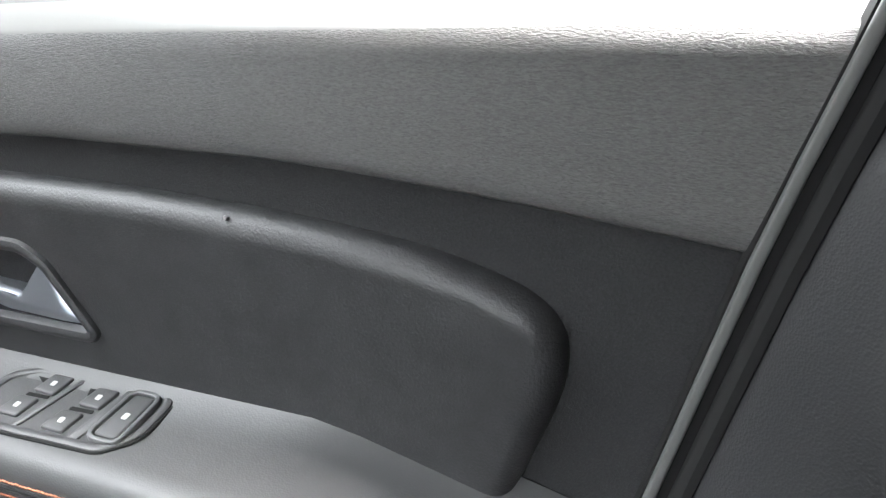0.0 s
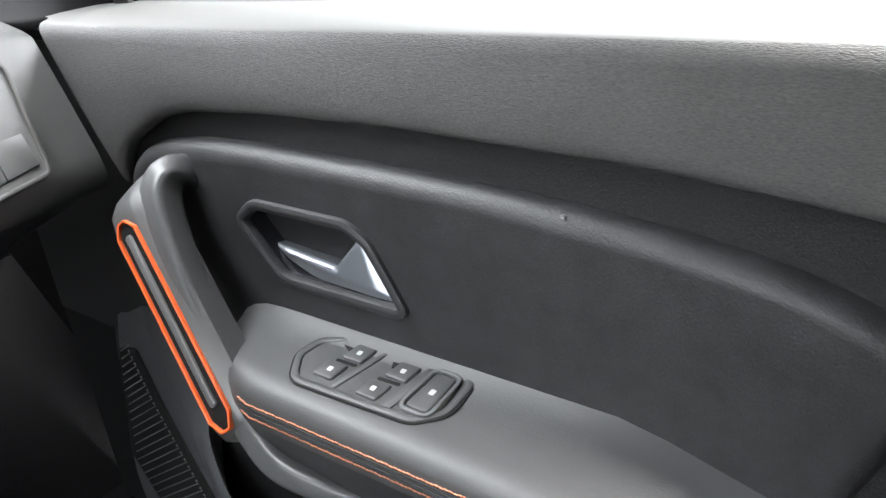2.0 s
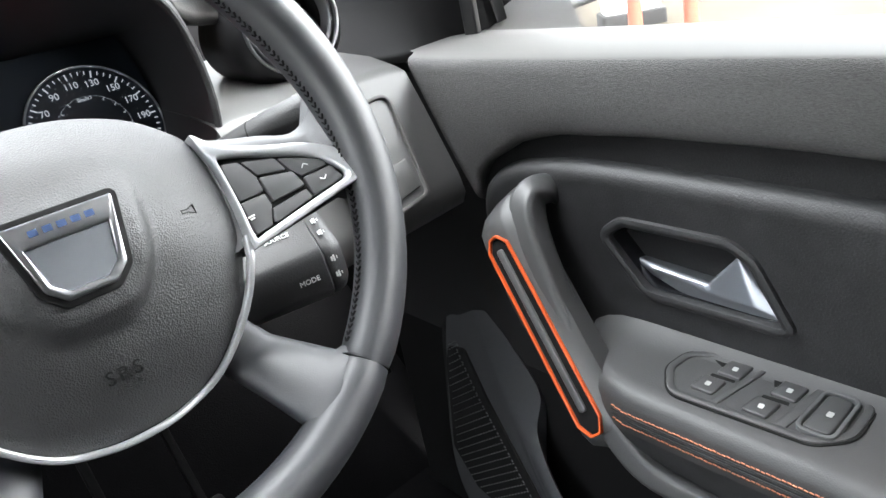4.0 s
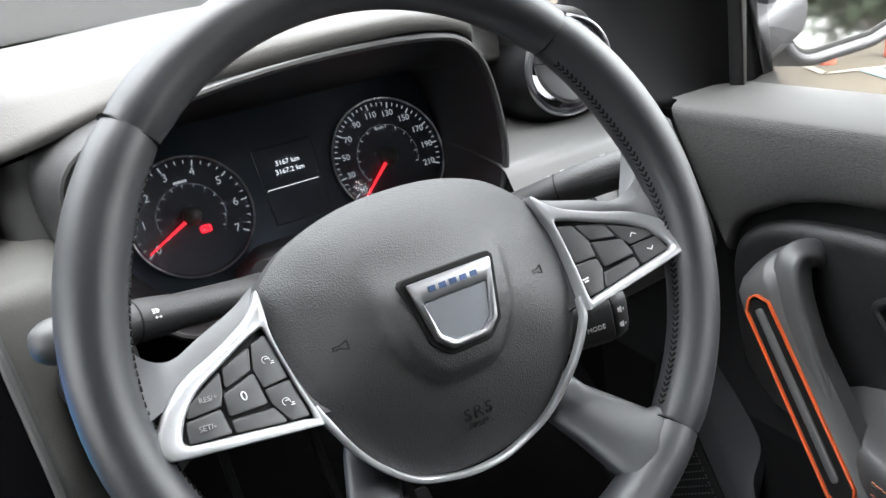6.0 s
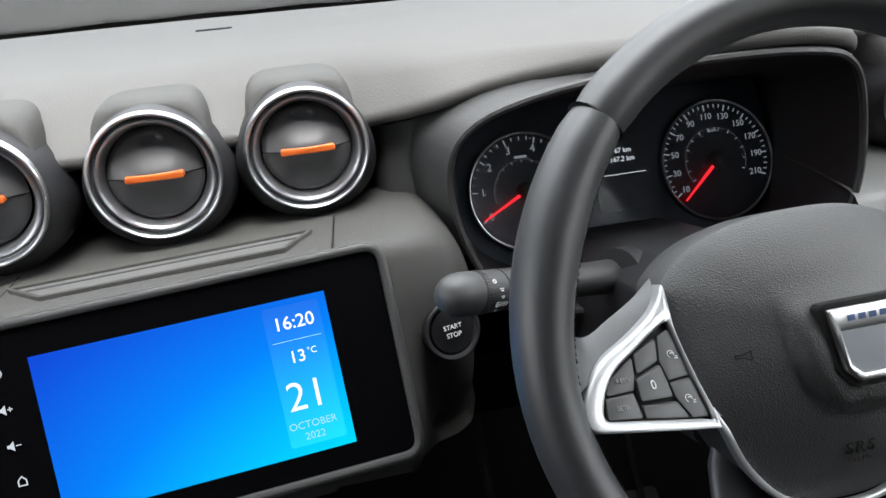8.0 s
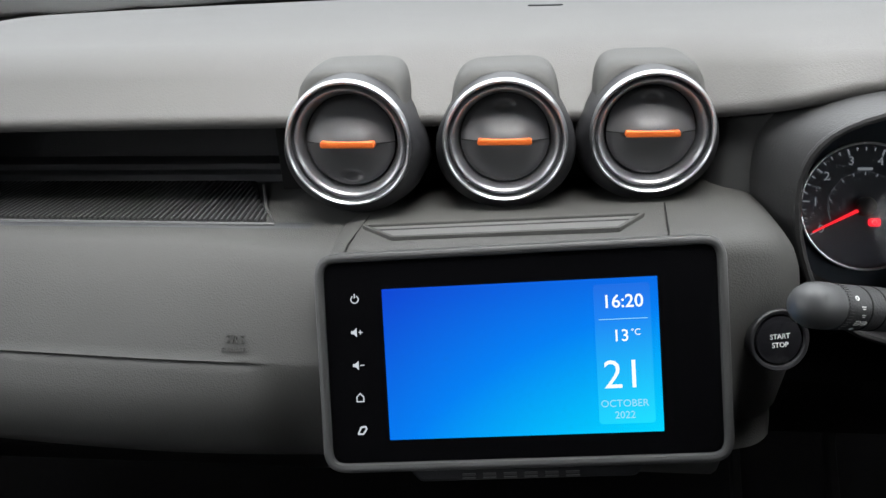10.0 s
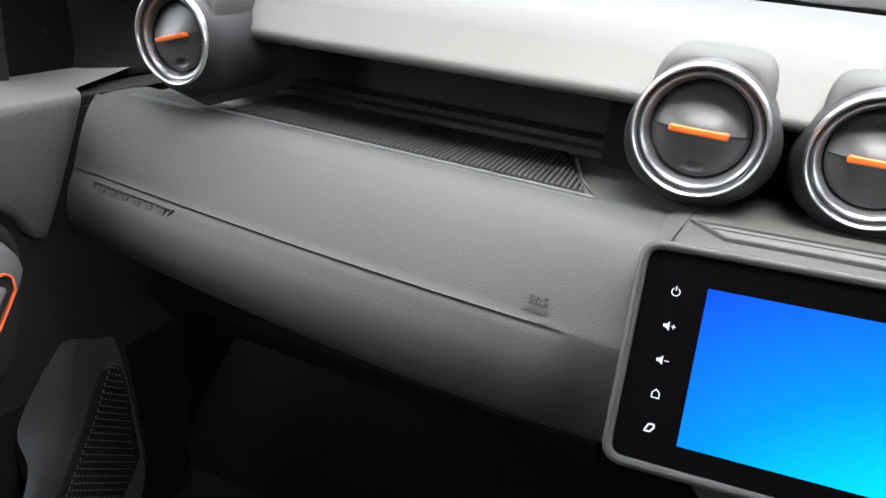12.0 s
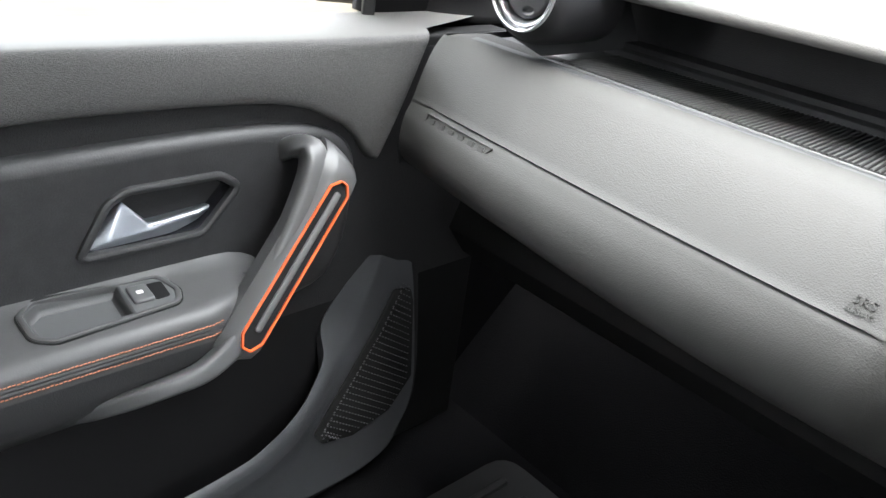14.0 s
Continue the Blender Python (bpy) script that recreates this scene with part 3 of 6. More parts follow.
        ob = P(nm, bm, M_STITCH, label="row of orange thread", smooth=False)
    for zz in (0.4825, 0.4785):
        path = [(lerp_table([(-0.70, 0.640), (-0.40, 0.634), (-0.215, 0.632), (-0.195, 0.637)], y) - 0.0008, y, zz - max(0.0, (-y - 0.46)) * 0.28) for y in [-0.203 - 0.02 * i for i in range(22)]]
        P("piping", sweep(path, oval(0.0012, 0.0015, 6)), M_LOWER)

    # pull handle that runs down into a lip round the pocket
    path = curve([(0.746, -0.104, 0.592), (0.725, -0.099, 0.604), (0.707, -0.093, 0.612), (0.691, -0.090, 0.609), (0.679, -0.097, 0.592), (0.667, -0.121, 0.555), (0.658, -0.151, 0.512), (0.649, -0.181, 0.474), (0.640, -0.206, 0.452),
                  (0.633, -0.236, 0.440), (0.636, -0.270, 0.434), (0.648, -0.305, 0.424), (0.672, -0.335, 0.408), (0.705, -0.350, 0.392)], 5)
    off = Vector((-0.011, 0.006, 0.006)) if mir else Vector((0, 0, 0))
    path = [q + off * min(1, max(0, (0.735 - q.x) / 0.04)) for q in path]
    k = len(path) - 1
    sc = [lerp_table([(0, 0.80), (0.12, 0.92), (0.3, 1.05), (0.5, 1.0), (0.62, 0.86), (0.75, 0.70), (1, 0.5)], i / k) for i in range(k + 1)]
    bar = P("pull_handle", sweep(path, box2(0.024, 0.025, 0.0065, 4), up=(-0.93, -0.05, 0.36), scale=sc), M_GRIP, label="smooth grey curved pull handle", sharp=70)
    # orange edging of the slot in the handle
    a, b = Vector((0.6555, -0.077, 0.586)), Vector((0.6265, -0.192, 0.456))
    a, b = a + off + (Vector((0, 0.003, 0.003)) if mir else Vector((0, 0, 0))), b + off + (Vector((0, -0.005, -0.004)) if mir else Vector((0, 0, 0)))
    along = (b - a).normalized()
    nrm = Vector((-0.93, -0.05, 0.36))
    nrm = (nrm - along * nrm.dot(along)).normalized()
    across = nrm.cross(along)
    L = (b - a).length
    fm = Matrix(((along.x, across.x, nrm.x, a.x), (along.y, across.y, nrm.y, a.y), (along.z, across.z, nrm.z, a.z), (0, 0, 0, 1)))
    w = 0.0120
    lo = rounded([(0, -w * 0.35), (0.010, -w), (L - 0.012, -w * 1.05), (L, -w * 0.45), (L, w * 0.45), (L - 0.012, w * 1.05), (0.010, w), (0, w * 0.35)], 0.004, 3)
    P("handle_trim", hoop(lo, inset(lo, 0.0023), -0.006, 0.0016, 0.0009), M_EDGING, bar, "bright orange edging", m=fm)
    # shell of the grip between the bar and the slot
    shell = []
    for x, k, cy_, cz_ in ((-0.032, 0.34, 0.027, -0.036), (-0.027, 0.58, 0.025, -0.030), (-0.019, 0.82, 0.023, -0.024), (-0.009, 0.96, 0.022, -0.021), (0.004, 1.0, 0.022, -0.020), (L * 0.5, 1.0, 0.022, -0.020), (L - 0.006, 1.0, 0.022, -0.020), (L + 0.005, 0.92, 0.022, -0.021), (L + 0.013, 0.66, 0.023, -0.024)):
        shell.append([(x, cy_ + (yy - 0.022) * k, cz_ + (zz + 0.020) * k) for yy, zz in ((0.0265, -0.030), (-0.0100, -0.026), (-0.0142, -0.020), (-0.0146, -0.006), (-0.0138, -0.0024), (-0.0125, -0.0014), (0.0, -0.0012), (0.0125, -0.0014), (0.0142, -0.0022), (0.0215, -0.0052), (0.0265, -0.0085))])
    P("grip_shell", loft(shell, closed=True, cap=True), M_GRIP, bar, m=fm, sharp=48)
    P("handle_slot", plate(inset(lo, 0.0025), -0.010, -0.0005, 0.001, 1), M_MATT, bar, "black slot", m=fm)
    rib = rounded([(0.012, -0.0035), (L - 0.02, -0.0035), (L - 0.02, 0.0035), (0.012, 0.0035)], 0.003, 3)
    P("slot_rib", plate(rib, -0.004, 0.0016, 0.0014, 3), M_BAR, bar, m=fm)

    # moulded pocket front: a facet at the top that runs down into the lip of the map pocket
    rim_o = [(0.7235, 0.034, 0.449), (0.722, -0.004, 0.414), (0.720, -0.034, 0.374), (0.703, -0.040, 0.337), (0.689, -0.066, 0.306), (0.681, -0.092, 0.285), (0.677, -0.125, 0.266), (0.675, -0.172, 0.251), (0.675, -0.30, 0.240), (0.675, -0.56, 0.250)]
    rim_k = [(0.7225, 0.052, 0.445), (0.715, 0.035, 0.411), (0.711, 0.011, 0.358), (0.699, -0.018, 0.316), (0.689, -0.046, 0.283), (0.68, -0.074, 0.262), (0.675, -0.108, 0.239), (0.671, -0.162, 0.225), (0.671, -0.3, 0.214), (0.671, -0.56, 0.224)]
    rim_g = [(0.7225, 0.08, 0.43), (0.7175, 0.066, 0.394), (0.7105, 0.039, 0.346), (0.7035, 0.004, 0.306), (0.6965, -0.033, 0.262), (0.6915, -0.061, 0.228), (0.687, -0.098, 0.196), (0.683, -0.155, 0.17), (0.68, -0.3, 0.16), (0.68, -0.56, 0.16)]
    rim_e = [(0.7240, 0.104, 0.424), (0.7185, 0.108, 0.388), (0.7112, 0.110, 0.338), (0.7042, 0.110, 0.296), (0.6970, 0.108, 0.254), (0.6915, 0.10, 0.219), (0.6870, 0.08, 0.186), (0.683, 0.04, 0.15), (0.680, -0.10, 0.14), (0.680, -0.56, 0.14)]
    rim_f = [(0.745, 0.122, 0.418), (0.745, 0.130, 0.384), (0.745, 0.132, 0.334), (0.743, 0.132, 0.29), (0.740, 0.13, 0.25), (0.735, 0.125, 0.215), (0.730, 0.11, 0.18), (0.72, 0.07, 0.13), (0.70, -0.05, 0.12), (0.680, -0.56, 0.12)]
    lines = [curve(q, 5) for q in (rim_o, rim_k, rim_g, rim_e, rim_f)]
    pod = []
    for k, (o_, k_, g_, e_, f_) in enumerate(zip(*lines)):
        w_ = ease((k - 10) / 8)
        lift_ = Vector((-0.0030, 0, 0.0035)) * w_
        deep = Vector((min(0.724, o_.x + 0.006), o_.y - 0.001, o_.z - 0.010 - 0.060 * w_))
        pod.append([deep, o_ + Vector((0.0025, 0, -0.003)), o_, o_.lerp(k_, 0.25) + lift_ * 0.9, o_.lerp(k_, 0.5) + lift_ * 1.2, o_.lerp(k_, 0.75) + lift_ * 0.9, k_.lerp(o_, 0.08), k_, k_.lerp(g_, 0.15), k_.lerp(g_, 0.55), g_, g_.lerp(e_, 0.5), e_, e_.lerp(f_, 0.3) + Vector((-0.005, 0.004, 0)), f_])
    pocket = P("pocket", loft([row[:13] for row in pod]), M_SHELF, label="black moulded door pocket front", sharp=60)
    # front end turns away from the light; that shade is its black colour
    P("pocket_end", loft([row[12:] for row in pod]), M_MATT, pocket, "front end with its shade put in as matt black", sharp=60)
    gm = frame_at((0.6900, 0, 0.229), (0, -1, 0), (0.16, 0, 1))
    g = rounded(rear([(0.073, 0.165), (0.040, 0.117), (0.005, 0.077), (-0.032, 0.034), (-0.058, 0.002), (-0.046, -0.014), (0.000, -0.022), (0.060, -0.008), (0.100, 0.030), (0.104, 0.14), (0.100, 0.160)]), 0.008, 4)
    grille = P("speaker_grille", plate(g, -0.006, 0.0020, 0.0012, 2), M_SEAL, label="black loudspeaker grille with fine slots", m=gm)
    # dashes are lighter grey than the grille, to show light on its ridges
    bm = bmesh.new()
    edge_y = [(-0.020, -0.032), (0.002, -0.054), (0.034, -0.028), (0.077, 0.009), (0.117, 0.044), (0.165, 0.077)]
    for r in range(30):
        z = -0.008 + r * 0.0062
        y0 = lerp_table(edge_y, z) + 0.004
        spots = [(y0 + 0.0015, z - 0.0045, 0.55)] + [(y0 + 0.0055 + 0.0046 * k, z - 0.0012 - 0.0032 * k, -0.60) for k in range(24)]
        for y, zz, a in spots:
            if y < lerp_table([(-0.02, 0.02), (0.0, 0.07), (0.03, 0.094), (0.14, 0.100)], zz) and zz > -0.016 + max(0.0, y - 0.02) * 0.30:
                bmesh.ops.create_cube(bm, size=1, matrix=Matrix.Translation((-y, zz, 0.0024)) @ Matrix.Rotation(-a, 4, "Z") @ Matrix.Diagonal((0.0024, 0.0012, 0.0016, 1)))
    tagged(P("grille_mesh", bm, M_SWITCH, grille, m=gm, smooth=False), kind="stuff")

    # switch panel on the armrest
    tm = Matrix(((0, -1, 0, 0.680), (-1, 0, 0, -0.292), (0, 0, 1, 0.5043), (0, 0, 0, 1))) @ Matrix.Rotation(-0.10, 4, "X")
    if side == "right":
        pan = rounded([(-0.052, 0.030), (-0.068, 0.006), (-0.064, -0.016), (-0.045, -0.026), (0.052, -0.033), (0.066, -0.022), (0.066, 0.010), (0.048, 0.026)], [0.020, 0.016, 0.016, 0.018, 0.016, 0.016, 0.020, 0.018], 6)
        sp = P("switch_panel", hoop(pan, inset(pan, 0.0060), -0.004, 0.0022, 0.0016), M_ARM, label="grey window switch panel with five switches", m=tm)
        P("panel_floor", plate(inset(pan, 0.005), -0.006, 0.0006, 0.0004, 1), M_ARM, sp, m=tm)
        P("panel_gap", hoop(inset(pan, -0.0014), inset(pan, 0.001), -0.004, 0.0010, 0.0004), M_SEAL, sp, m=tm)
        P("panel_divider", plate(rounded([(-0.0085, -0.026), (-0.0045, -0.026), (-0.0175, 0.024), (-0.0225, 0.024)], 0.0015, 2), 0, 0.0018, 0.0007, 2), M_ARM, sp, m=tm)
        P("panel_divider", plate(rounded([(0.0300, -0.027), (0.0370, -0.027), (0.0290, 0.022), (0.0210, 0.022)], 0.002, 2), 0, 0.0018, 0.0007, 2), M_ARM, sp, m=tm)
        # flat black plates paint the shade of the recesses beside the switches
        for w1, w2 in (([(-0.047, -0.0195), (-0.0400, -0.0235), (-0.0105, -0.0262), (-0.0125, -0.0200), (-0.034, -0.0125)], [(-0.0365, -0.0035), (-0.0190, -0.0042), (-0.0185, -0.0014), (-0.0365, -0.0006)]), ([(-0.0025, -0.0262), (0.0290, -0.0280), (0.0270, -0.0195), (0.0050, -0.0110)], [(0.0030, -0.0008), (0.0205, -0.0016), (0.0208, 0.0014), (0.0028, 0.0022)])):
            for q in (w1, w2):
                P("recess_shade", plate(rounded(q, 0.0008, 2), 0, 0.0009, 0.0001, 1), M_SEAL, sp, "flat black patch for the shaded recess beside the switch", m=tm)
        for cx, cy in ((-0.0240, -0.0130), (-0.0320, 0.0090), (0.0160, -0.0105), (0.0080, 0.0118)):
            q = rounded([(cx - 0.0075, cy - 0.0082), (cx + 0.0095, cy - 0.0085), (cx + 0.0075, cy + 0.0082), (cx - 0.0100, cy + 0.0082)], 0.002, 3)
            sw = P("window_switch", plate(q, 0, 0.0026, 0.0014, 3), M_ARM, sp, m=tm)
            e = 0.0021
            P("switch_mark", plate(rounded([(cx - e, cy - e), (cx + e * 0.9, cy - e), (cx + e, cy + e), (cx - e * 0.8, cy + e)], 0.0008, 2), 0.002, 0.0028, 0.0001, 1), M_MARK, sw, "white printed symbol", m=tm)
        q = rounded([(0.037, -0.020), (0.055, -0.020), (0.055, 0.017), (0.035, 0.017)], 0.005, 4)
        P("lock_frame", hoop(inset(q, -0.003), q, 0, 0.0042, 0.001), M_SWITCH, sp, m=tm)
        sw = P("lock_switch", plate(inset(q, 0.001), 0, 0.0035, 0.0016, 3), M_BUTTON, sp, m=tm)
        P("switch_mark", plate(rounded([(0.0445, -0.0035), (0.0485, -0.0035), (0.0485, 0.0015), (0.0445, 0.0015)], 0.001, 2), 0.003, 0.0038, 0.0001, 1), M_MARK, sw, "white printed symbol", m=tm)
    else:
        pan = rounded([(-0.058, -0.026), (-0.067, 0.004), (-0.060, 0.024), (0.050, 0.031), (0.066, 0.020), (0.068, -0.016), (0.052, -0.034), (0.000, -0.030)], 0.016, 6)
        sp = P("switch_panel", hoop(pan, inset(pan, 0.0055), -0.004, 0.0030, 0.0020), M_ARM, label="grey tray with a window switch", m=tm)
        q = rounded([(-0.019, -0.0262), (0.049, -0.0290), (0.0625, -0.0155), (0.0612, 0.0155), (0.047, 0.0255), (-0.017, 0.0225)], [0.004, 0.012, 0.012, 0.012, 0.012, 0.004], 6)
        hole = plate(inset(pan, 0.004), -0.0160, 0.02, 0.0001, 1)
        hole.transform(tm)
        hole.transform(FLIP)
        cut(rest, hole)
        P("panel_gap", hoop(inset(pan, -0.0014), inset(pan, 0.001), -0.004, 0.0010, 0.0004), M_SEAL, sp, m=tm)
        P("tray_wall", loft([[(v.x, v.y, h) for v in inset(q, dd)] for dd, h in ((-0.0020, 0.0012), (0.0, 0.0010), (0.0012, -0.001), (0.0024, -0.006), (0.0040, -0.0092), (0.0070, -0.0105))], closed=True), M_ARM, sp, m=tm, sharp=70)
        P("tray_floor", plate(inset(q, 0.0050), -0.0125, -0.0103, 0.0002, 1), M_SWITCH, sp, m=tm)
        P("switch_bed", plate(rounded([(-0.0635, -0.022), (-0.056, -0.0262), (-0.0195, -0.0275), (-0.0175, 0.0245), (-0.058, 0.0215), (-0.064, 0.010)], 0.004, 3), -0.006, 0.0011, 0.0004, 1), M_SWITCH, sp, m=tm)
        q = rounded([(-0.041, -0.014), (-0.023, -0.015), (-0.022, 0.010), (-0.041, 0.011)], 0.003, 3)
        # flat black plate paints the shade of the recess before the switch
        P("recess_shade", plate(rounded([(-0.056, -0.014), (-0.041, -0.015), (-0.041, 0.011), (-0.055, 0.010)], 0.003, 3), 0, 0.0015, 0.0001, 1), M_MATT, sp, m=tm)
        sw = P("window_switch", plate(q, 0, 0.0042, 0.0016, 3), M_SWITCH, sp, m=tm)
        P("switch_mark", plate(rounded([(-0.0345, -0.005), (-0.0285, -0.005), (-0.0285, 0.000), (-0.0345, 0.000)], 0.001, 2), 0.004, 0.0046, 0.0001, 1), M_PRINT, sw, "white printed symbol", m=tm)
    # front window corner panel
    bm = plate(rear([(0.048, 0.724), (0.060, 0.95), (0.075, 1.02), (0.34, 0.80), (0.34, 0.70)]), -0.02, 0.0, 0.003)
    P("corner_panel", bm, M_PILLAR, label="black triangular panel at the window corner", m=yz(0.79))
    if side == "right":
        line = [(0.799, 0.052), (0.780, 0.066), (0.757, 0.070), (0.733, 0.072), (0.716, 0.086), (0.702, 0.115), (0.690, 0.170)]
    else:
        line = [(0.806, 0.132), (0.790, 0.142), (0.775, 0.152), (0.763, 0.170), (0.754, 0.200), (0.748, 0.250), (0.745, 0.290)]
    line = curve([(x, y, 0.7170 + (x - 0.71) * 0.07) for x, y in line], 4)
    rows_ = []
    for k, q in enumerate(line):
        u = k / (len(line) - 1)
        far_ = Vector((0.786 - 0.03 * u, line[0].y + 0.006 + 0.22 * u, 0.90 - 0.09 * u))
        mid_ = Vector((q.x + (far_.x - q.x) * 0.75, q.y + (far_.y - q.y) * 0.55, q.z + 0.030))
        rows_.append([q - Vector((0, 0, 0.006))] + [q * (1 - w) ** 2 + mid_ * (2 * w * (1 - w)) + far_ * w * w for w in (0, 0.04, 0.12, 0.25, 0.4, 0.6, 0.8, 1.0)])
    P("corner_base", loft(rows_), M_PILLAR, label="black moulding at the foot of the window corner", sharp=70)
    P("window_channel", sweep([(0.785, 0.052, 0.722), (0.781, 0.050, 0.80), (0.766, 0.048, 0.92), (0.745, 0.046, 1.02)], box2(0.014, 0.012, 0.003)), M_PILLARB, label="dark grey window channel")
    return d


door("right", False)
door("left", True)

# shut line of the driver's door: gap, pale door edge, rubber and the pillar behind
EDGE = [(-0.715, 0.80), (-0.689, 0.716), (-0.678, 0.681), (-0.666, 0.640), (-0.650, 0.578), (-0.633, 0.512), (-0.605, 0.40), (-0.56, 0.13)]
frame_thing = thing("door_frame", "door edge, rubber seal and dark pillar trim behind the driver's door", "door frame")
part("gap", loft([[(0.716, y + 0.0030, z), (0.7066, y + 0.002, z), (0.7055, y - 0.03, z), (0.74, y - 0.03, z)] for y, z in EDGE]), M_SEAL, frame_thing, "black shut gap")
part("door_edge", sweep([(0.7040, y - 0.0015, z) for y, z in EDGE], box2(0.0052, 0.0050, 0.0016), up=(1, 0, 0)), M_EDGE, frame_thing, "pale grey strip along the door's edge")
part("seal", sweep([(0.7030, y - 0.0150, z) for y, z in EDGE], oval(0.006, 0.007, 10), up=(1, 0, 0)), M_SEAL, frame_thing, "black rubber door seal")
part("pillar_trim", loft([[(0.716, y - 0.013, z), (0.706, y - 0.014, z), (0.698, y - 0.017, z), (0.690, y - 0.023, z), (0.683, y - 0.032, z), (0.676, y - 0.044, z), (0.670, y - 0.060, z), (0.666, y - 0.08, z), (0.664, y - 0.11, z), (0.666, y - 0.15, z), (0.68, y - 0.30, z)] for y, z in [(-0.80, 1.2), (-0.76, 0.95)] + EDGE]), M_PILLARB, frame_thing, "dark pillar trim", sharp=70)

# ---------------------------------------------------------------- dashboard
dash = thing("dashboard", "grey moulded plastic dashboard with a long storage shelf", "dashboard")

# top pad: windscreen foot, crown, front lip, tucked underside
LIP_Z = [(-0.66, 0.795), (-0.54, 0.7990), (-0.07, 0.8020), (0.03, 0.8010), (0.115, 0.8010), (0.15, 0.8075), (0.19, 0.818), (0.226, 0.826), (0.291, 0.835), (0.355, 0.842), (0.42, 0.844), (0.46, 0.840), (0.49, 0.832), (0.515, 0.815), (0.54, 0.795), (0.57, 0.785), (0.70, 0.775)]
LIP_Y = [(-0.66, 0.12), (-0.54, 0.104), (-0.07, 0.104), (0.03, 0.116), (0.115, 0.120), (0.15, 0.104), (0.19, 0.082), (0.226, 0.078), (0.291, 0.060), (0.355, 0.035), (0.42, 0.028), (0.46, 0.030), (0.49, 0.045), (0.515, 0.085), (0.54, 0.13), (0.57, 0.15), (0.70, 0.16)]
secs = []
for i in range(141):
    x = -0.665 + 1.365 * i / 140
    ly, lz = glide(LIP_Y, x), glide(LIP_Z, x)
    hump = math.exp(-((x - 0.36) / 0.14) ** 2)
    end = max(0.0, (abs(x + 0.02) - 0.50) / 0.16) ** 2
    yb = 0.62 - 0.20 * (x / 0.70) ** 2
    face = 0.036 * (1 - 0.72 * hump)
    crown = 0.846 + 0.006 * hump - 0.030 * end
    d = lz + 0.010 - crown
    crown += 0.5 * (d + math.sqrt(d * d + 0.00002))
    secs.append([(x, yb + 0.05, 0.840), (x, yb, 0.851 - 0.02 * end), (x, yb * 0.6 + 0.4 * ly + 0.06, 0.858 + 0.010 * hump - 0.025 * end), (x, ly + 0.13, 0.857 + 0.012 * hump - 0.03 * end), (x, ly + face + 0.045, 0.851 + 0.010 * hump - 0.03 * end),
                 (x, ly + (face + 0.010) * (1 - 0.45 * hump), crown), (x, ly + (0.010 + 0.38 * face) * (1 - 0.70 * hump), lz + 0.0085 + (0.62 + 0.12 * hump) * (crown - lz - 0.0085)), (x, ly + 0.0055 * (1 - 0.75 * hump), lz + 0.0085), (x, ly + 0.0018 * (1 - 0.8 * hump), lz + 0.0065), (x, ly, lz + 0.0030), (x, ly + 0.0006, lz - 0.0020), (x, ly + 0.0030, lz - 0.0040), (x, ly + 0.010, lz - 0.0045), (x, ly + 0.15, lz - 0.002)])
part("top_pad", loft(secs), M_TOP, dash, "light grey soft top pad", sharp=60)
# sensor cover and passenger defroster slot on the top
part("top_vent", plate(rounded([(-0.020, -0.006), (0.020, -0.006), (0.014, 0.008), (-0.014, 0.008)], 0.006, 4), 0, 0.0016, 0.001, 2), M_DARK, dash, m=Matrix.Translation((0.023, 0.374, 0.8575)))

for sg in (-1, 1):
    dm = frame_at((sg * 0.583, 0.170, 0.8475), (1, -0.12 * sg, 0.04 * sg), (-0.35 * sg, 1, 0.06))
    do = rounded([(-0.030, -0.030), (0.030, -0.020), (0.030, 0.030), (-0.026, 0.030)], 0.006, 4)
    gr = part("demister", hoop(do, inset(do, 0.003), -0.012, 0.0030, 0.001), M_TOP, dash, "small demister grille", m=dm)
    part("demister_well", plate(inset(do, 0.003), -0.012, -0.004, 0.0005, 1), M_SEAL, gr, m=dm)
    for k in range(4):
        part("fin", plate([(-0.020 + 0.0125 * k, -0.022), (-0.018 + 0.0125 * k, -0.022), (-0.018 + 0.0125 * k, 0.027), (-0.020 + 0.0125 * k, 0.027)], -0.006, 0.0022, 0.0004, 1), M_TOP, gr, m=dm)

# passenger panel with its seam groove, swept from the door to the screen
X0, X1 = -0.673, -0.132


def panel_at(t):
    """Seam depth, seam height and top edge depth of the panel at a share of its length."""
    return 0.033 - 0.050 * glide([(0, 0), (0.25, 0.36), (0.6, 0.78), (0.9, 1), (1, 1.02)], t), 0.6595 + 0.0065 * t, 0.064 - 0.020 * ease(t) - 0.015 * ease((t - 0.72) / 0.28)


def panel_bulge(k, dy):
    """How far the panel's face swells before the straight line from its top edge to the seam."""
    return glide([(0, 0), (0.06, 0.0025), (0.3, 0.0045), (0.6, 0.0036), (0.85, 0.0014), (1, 0)], k)


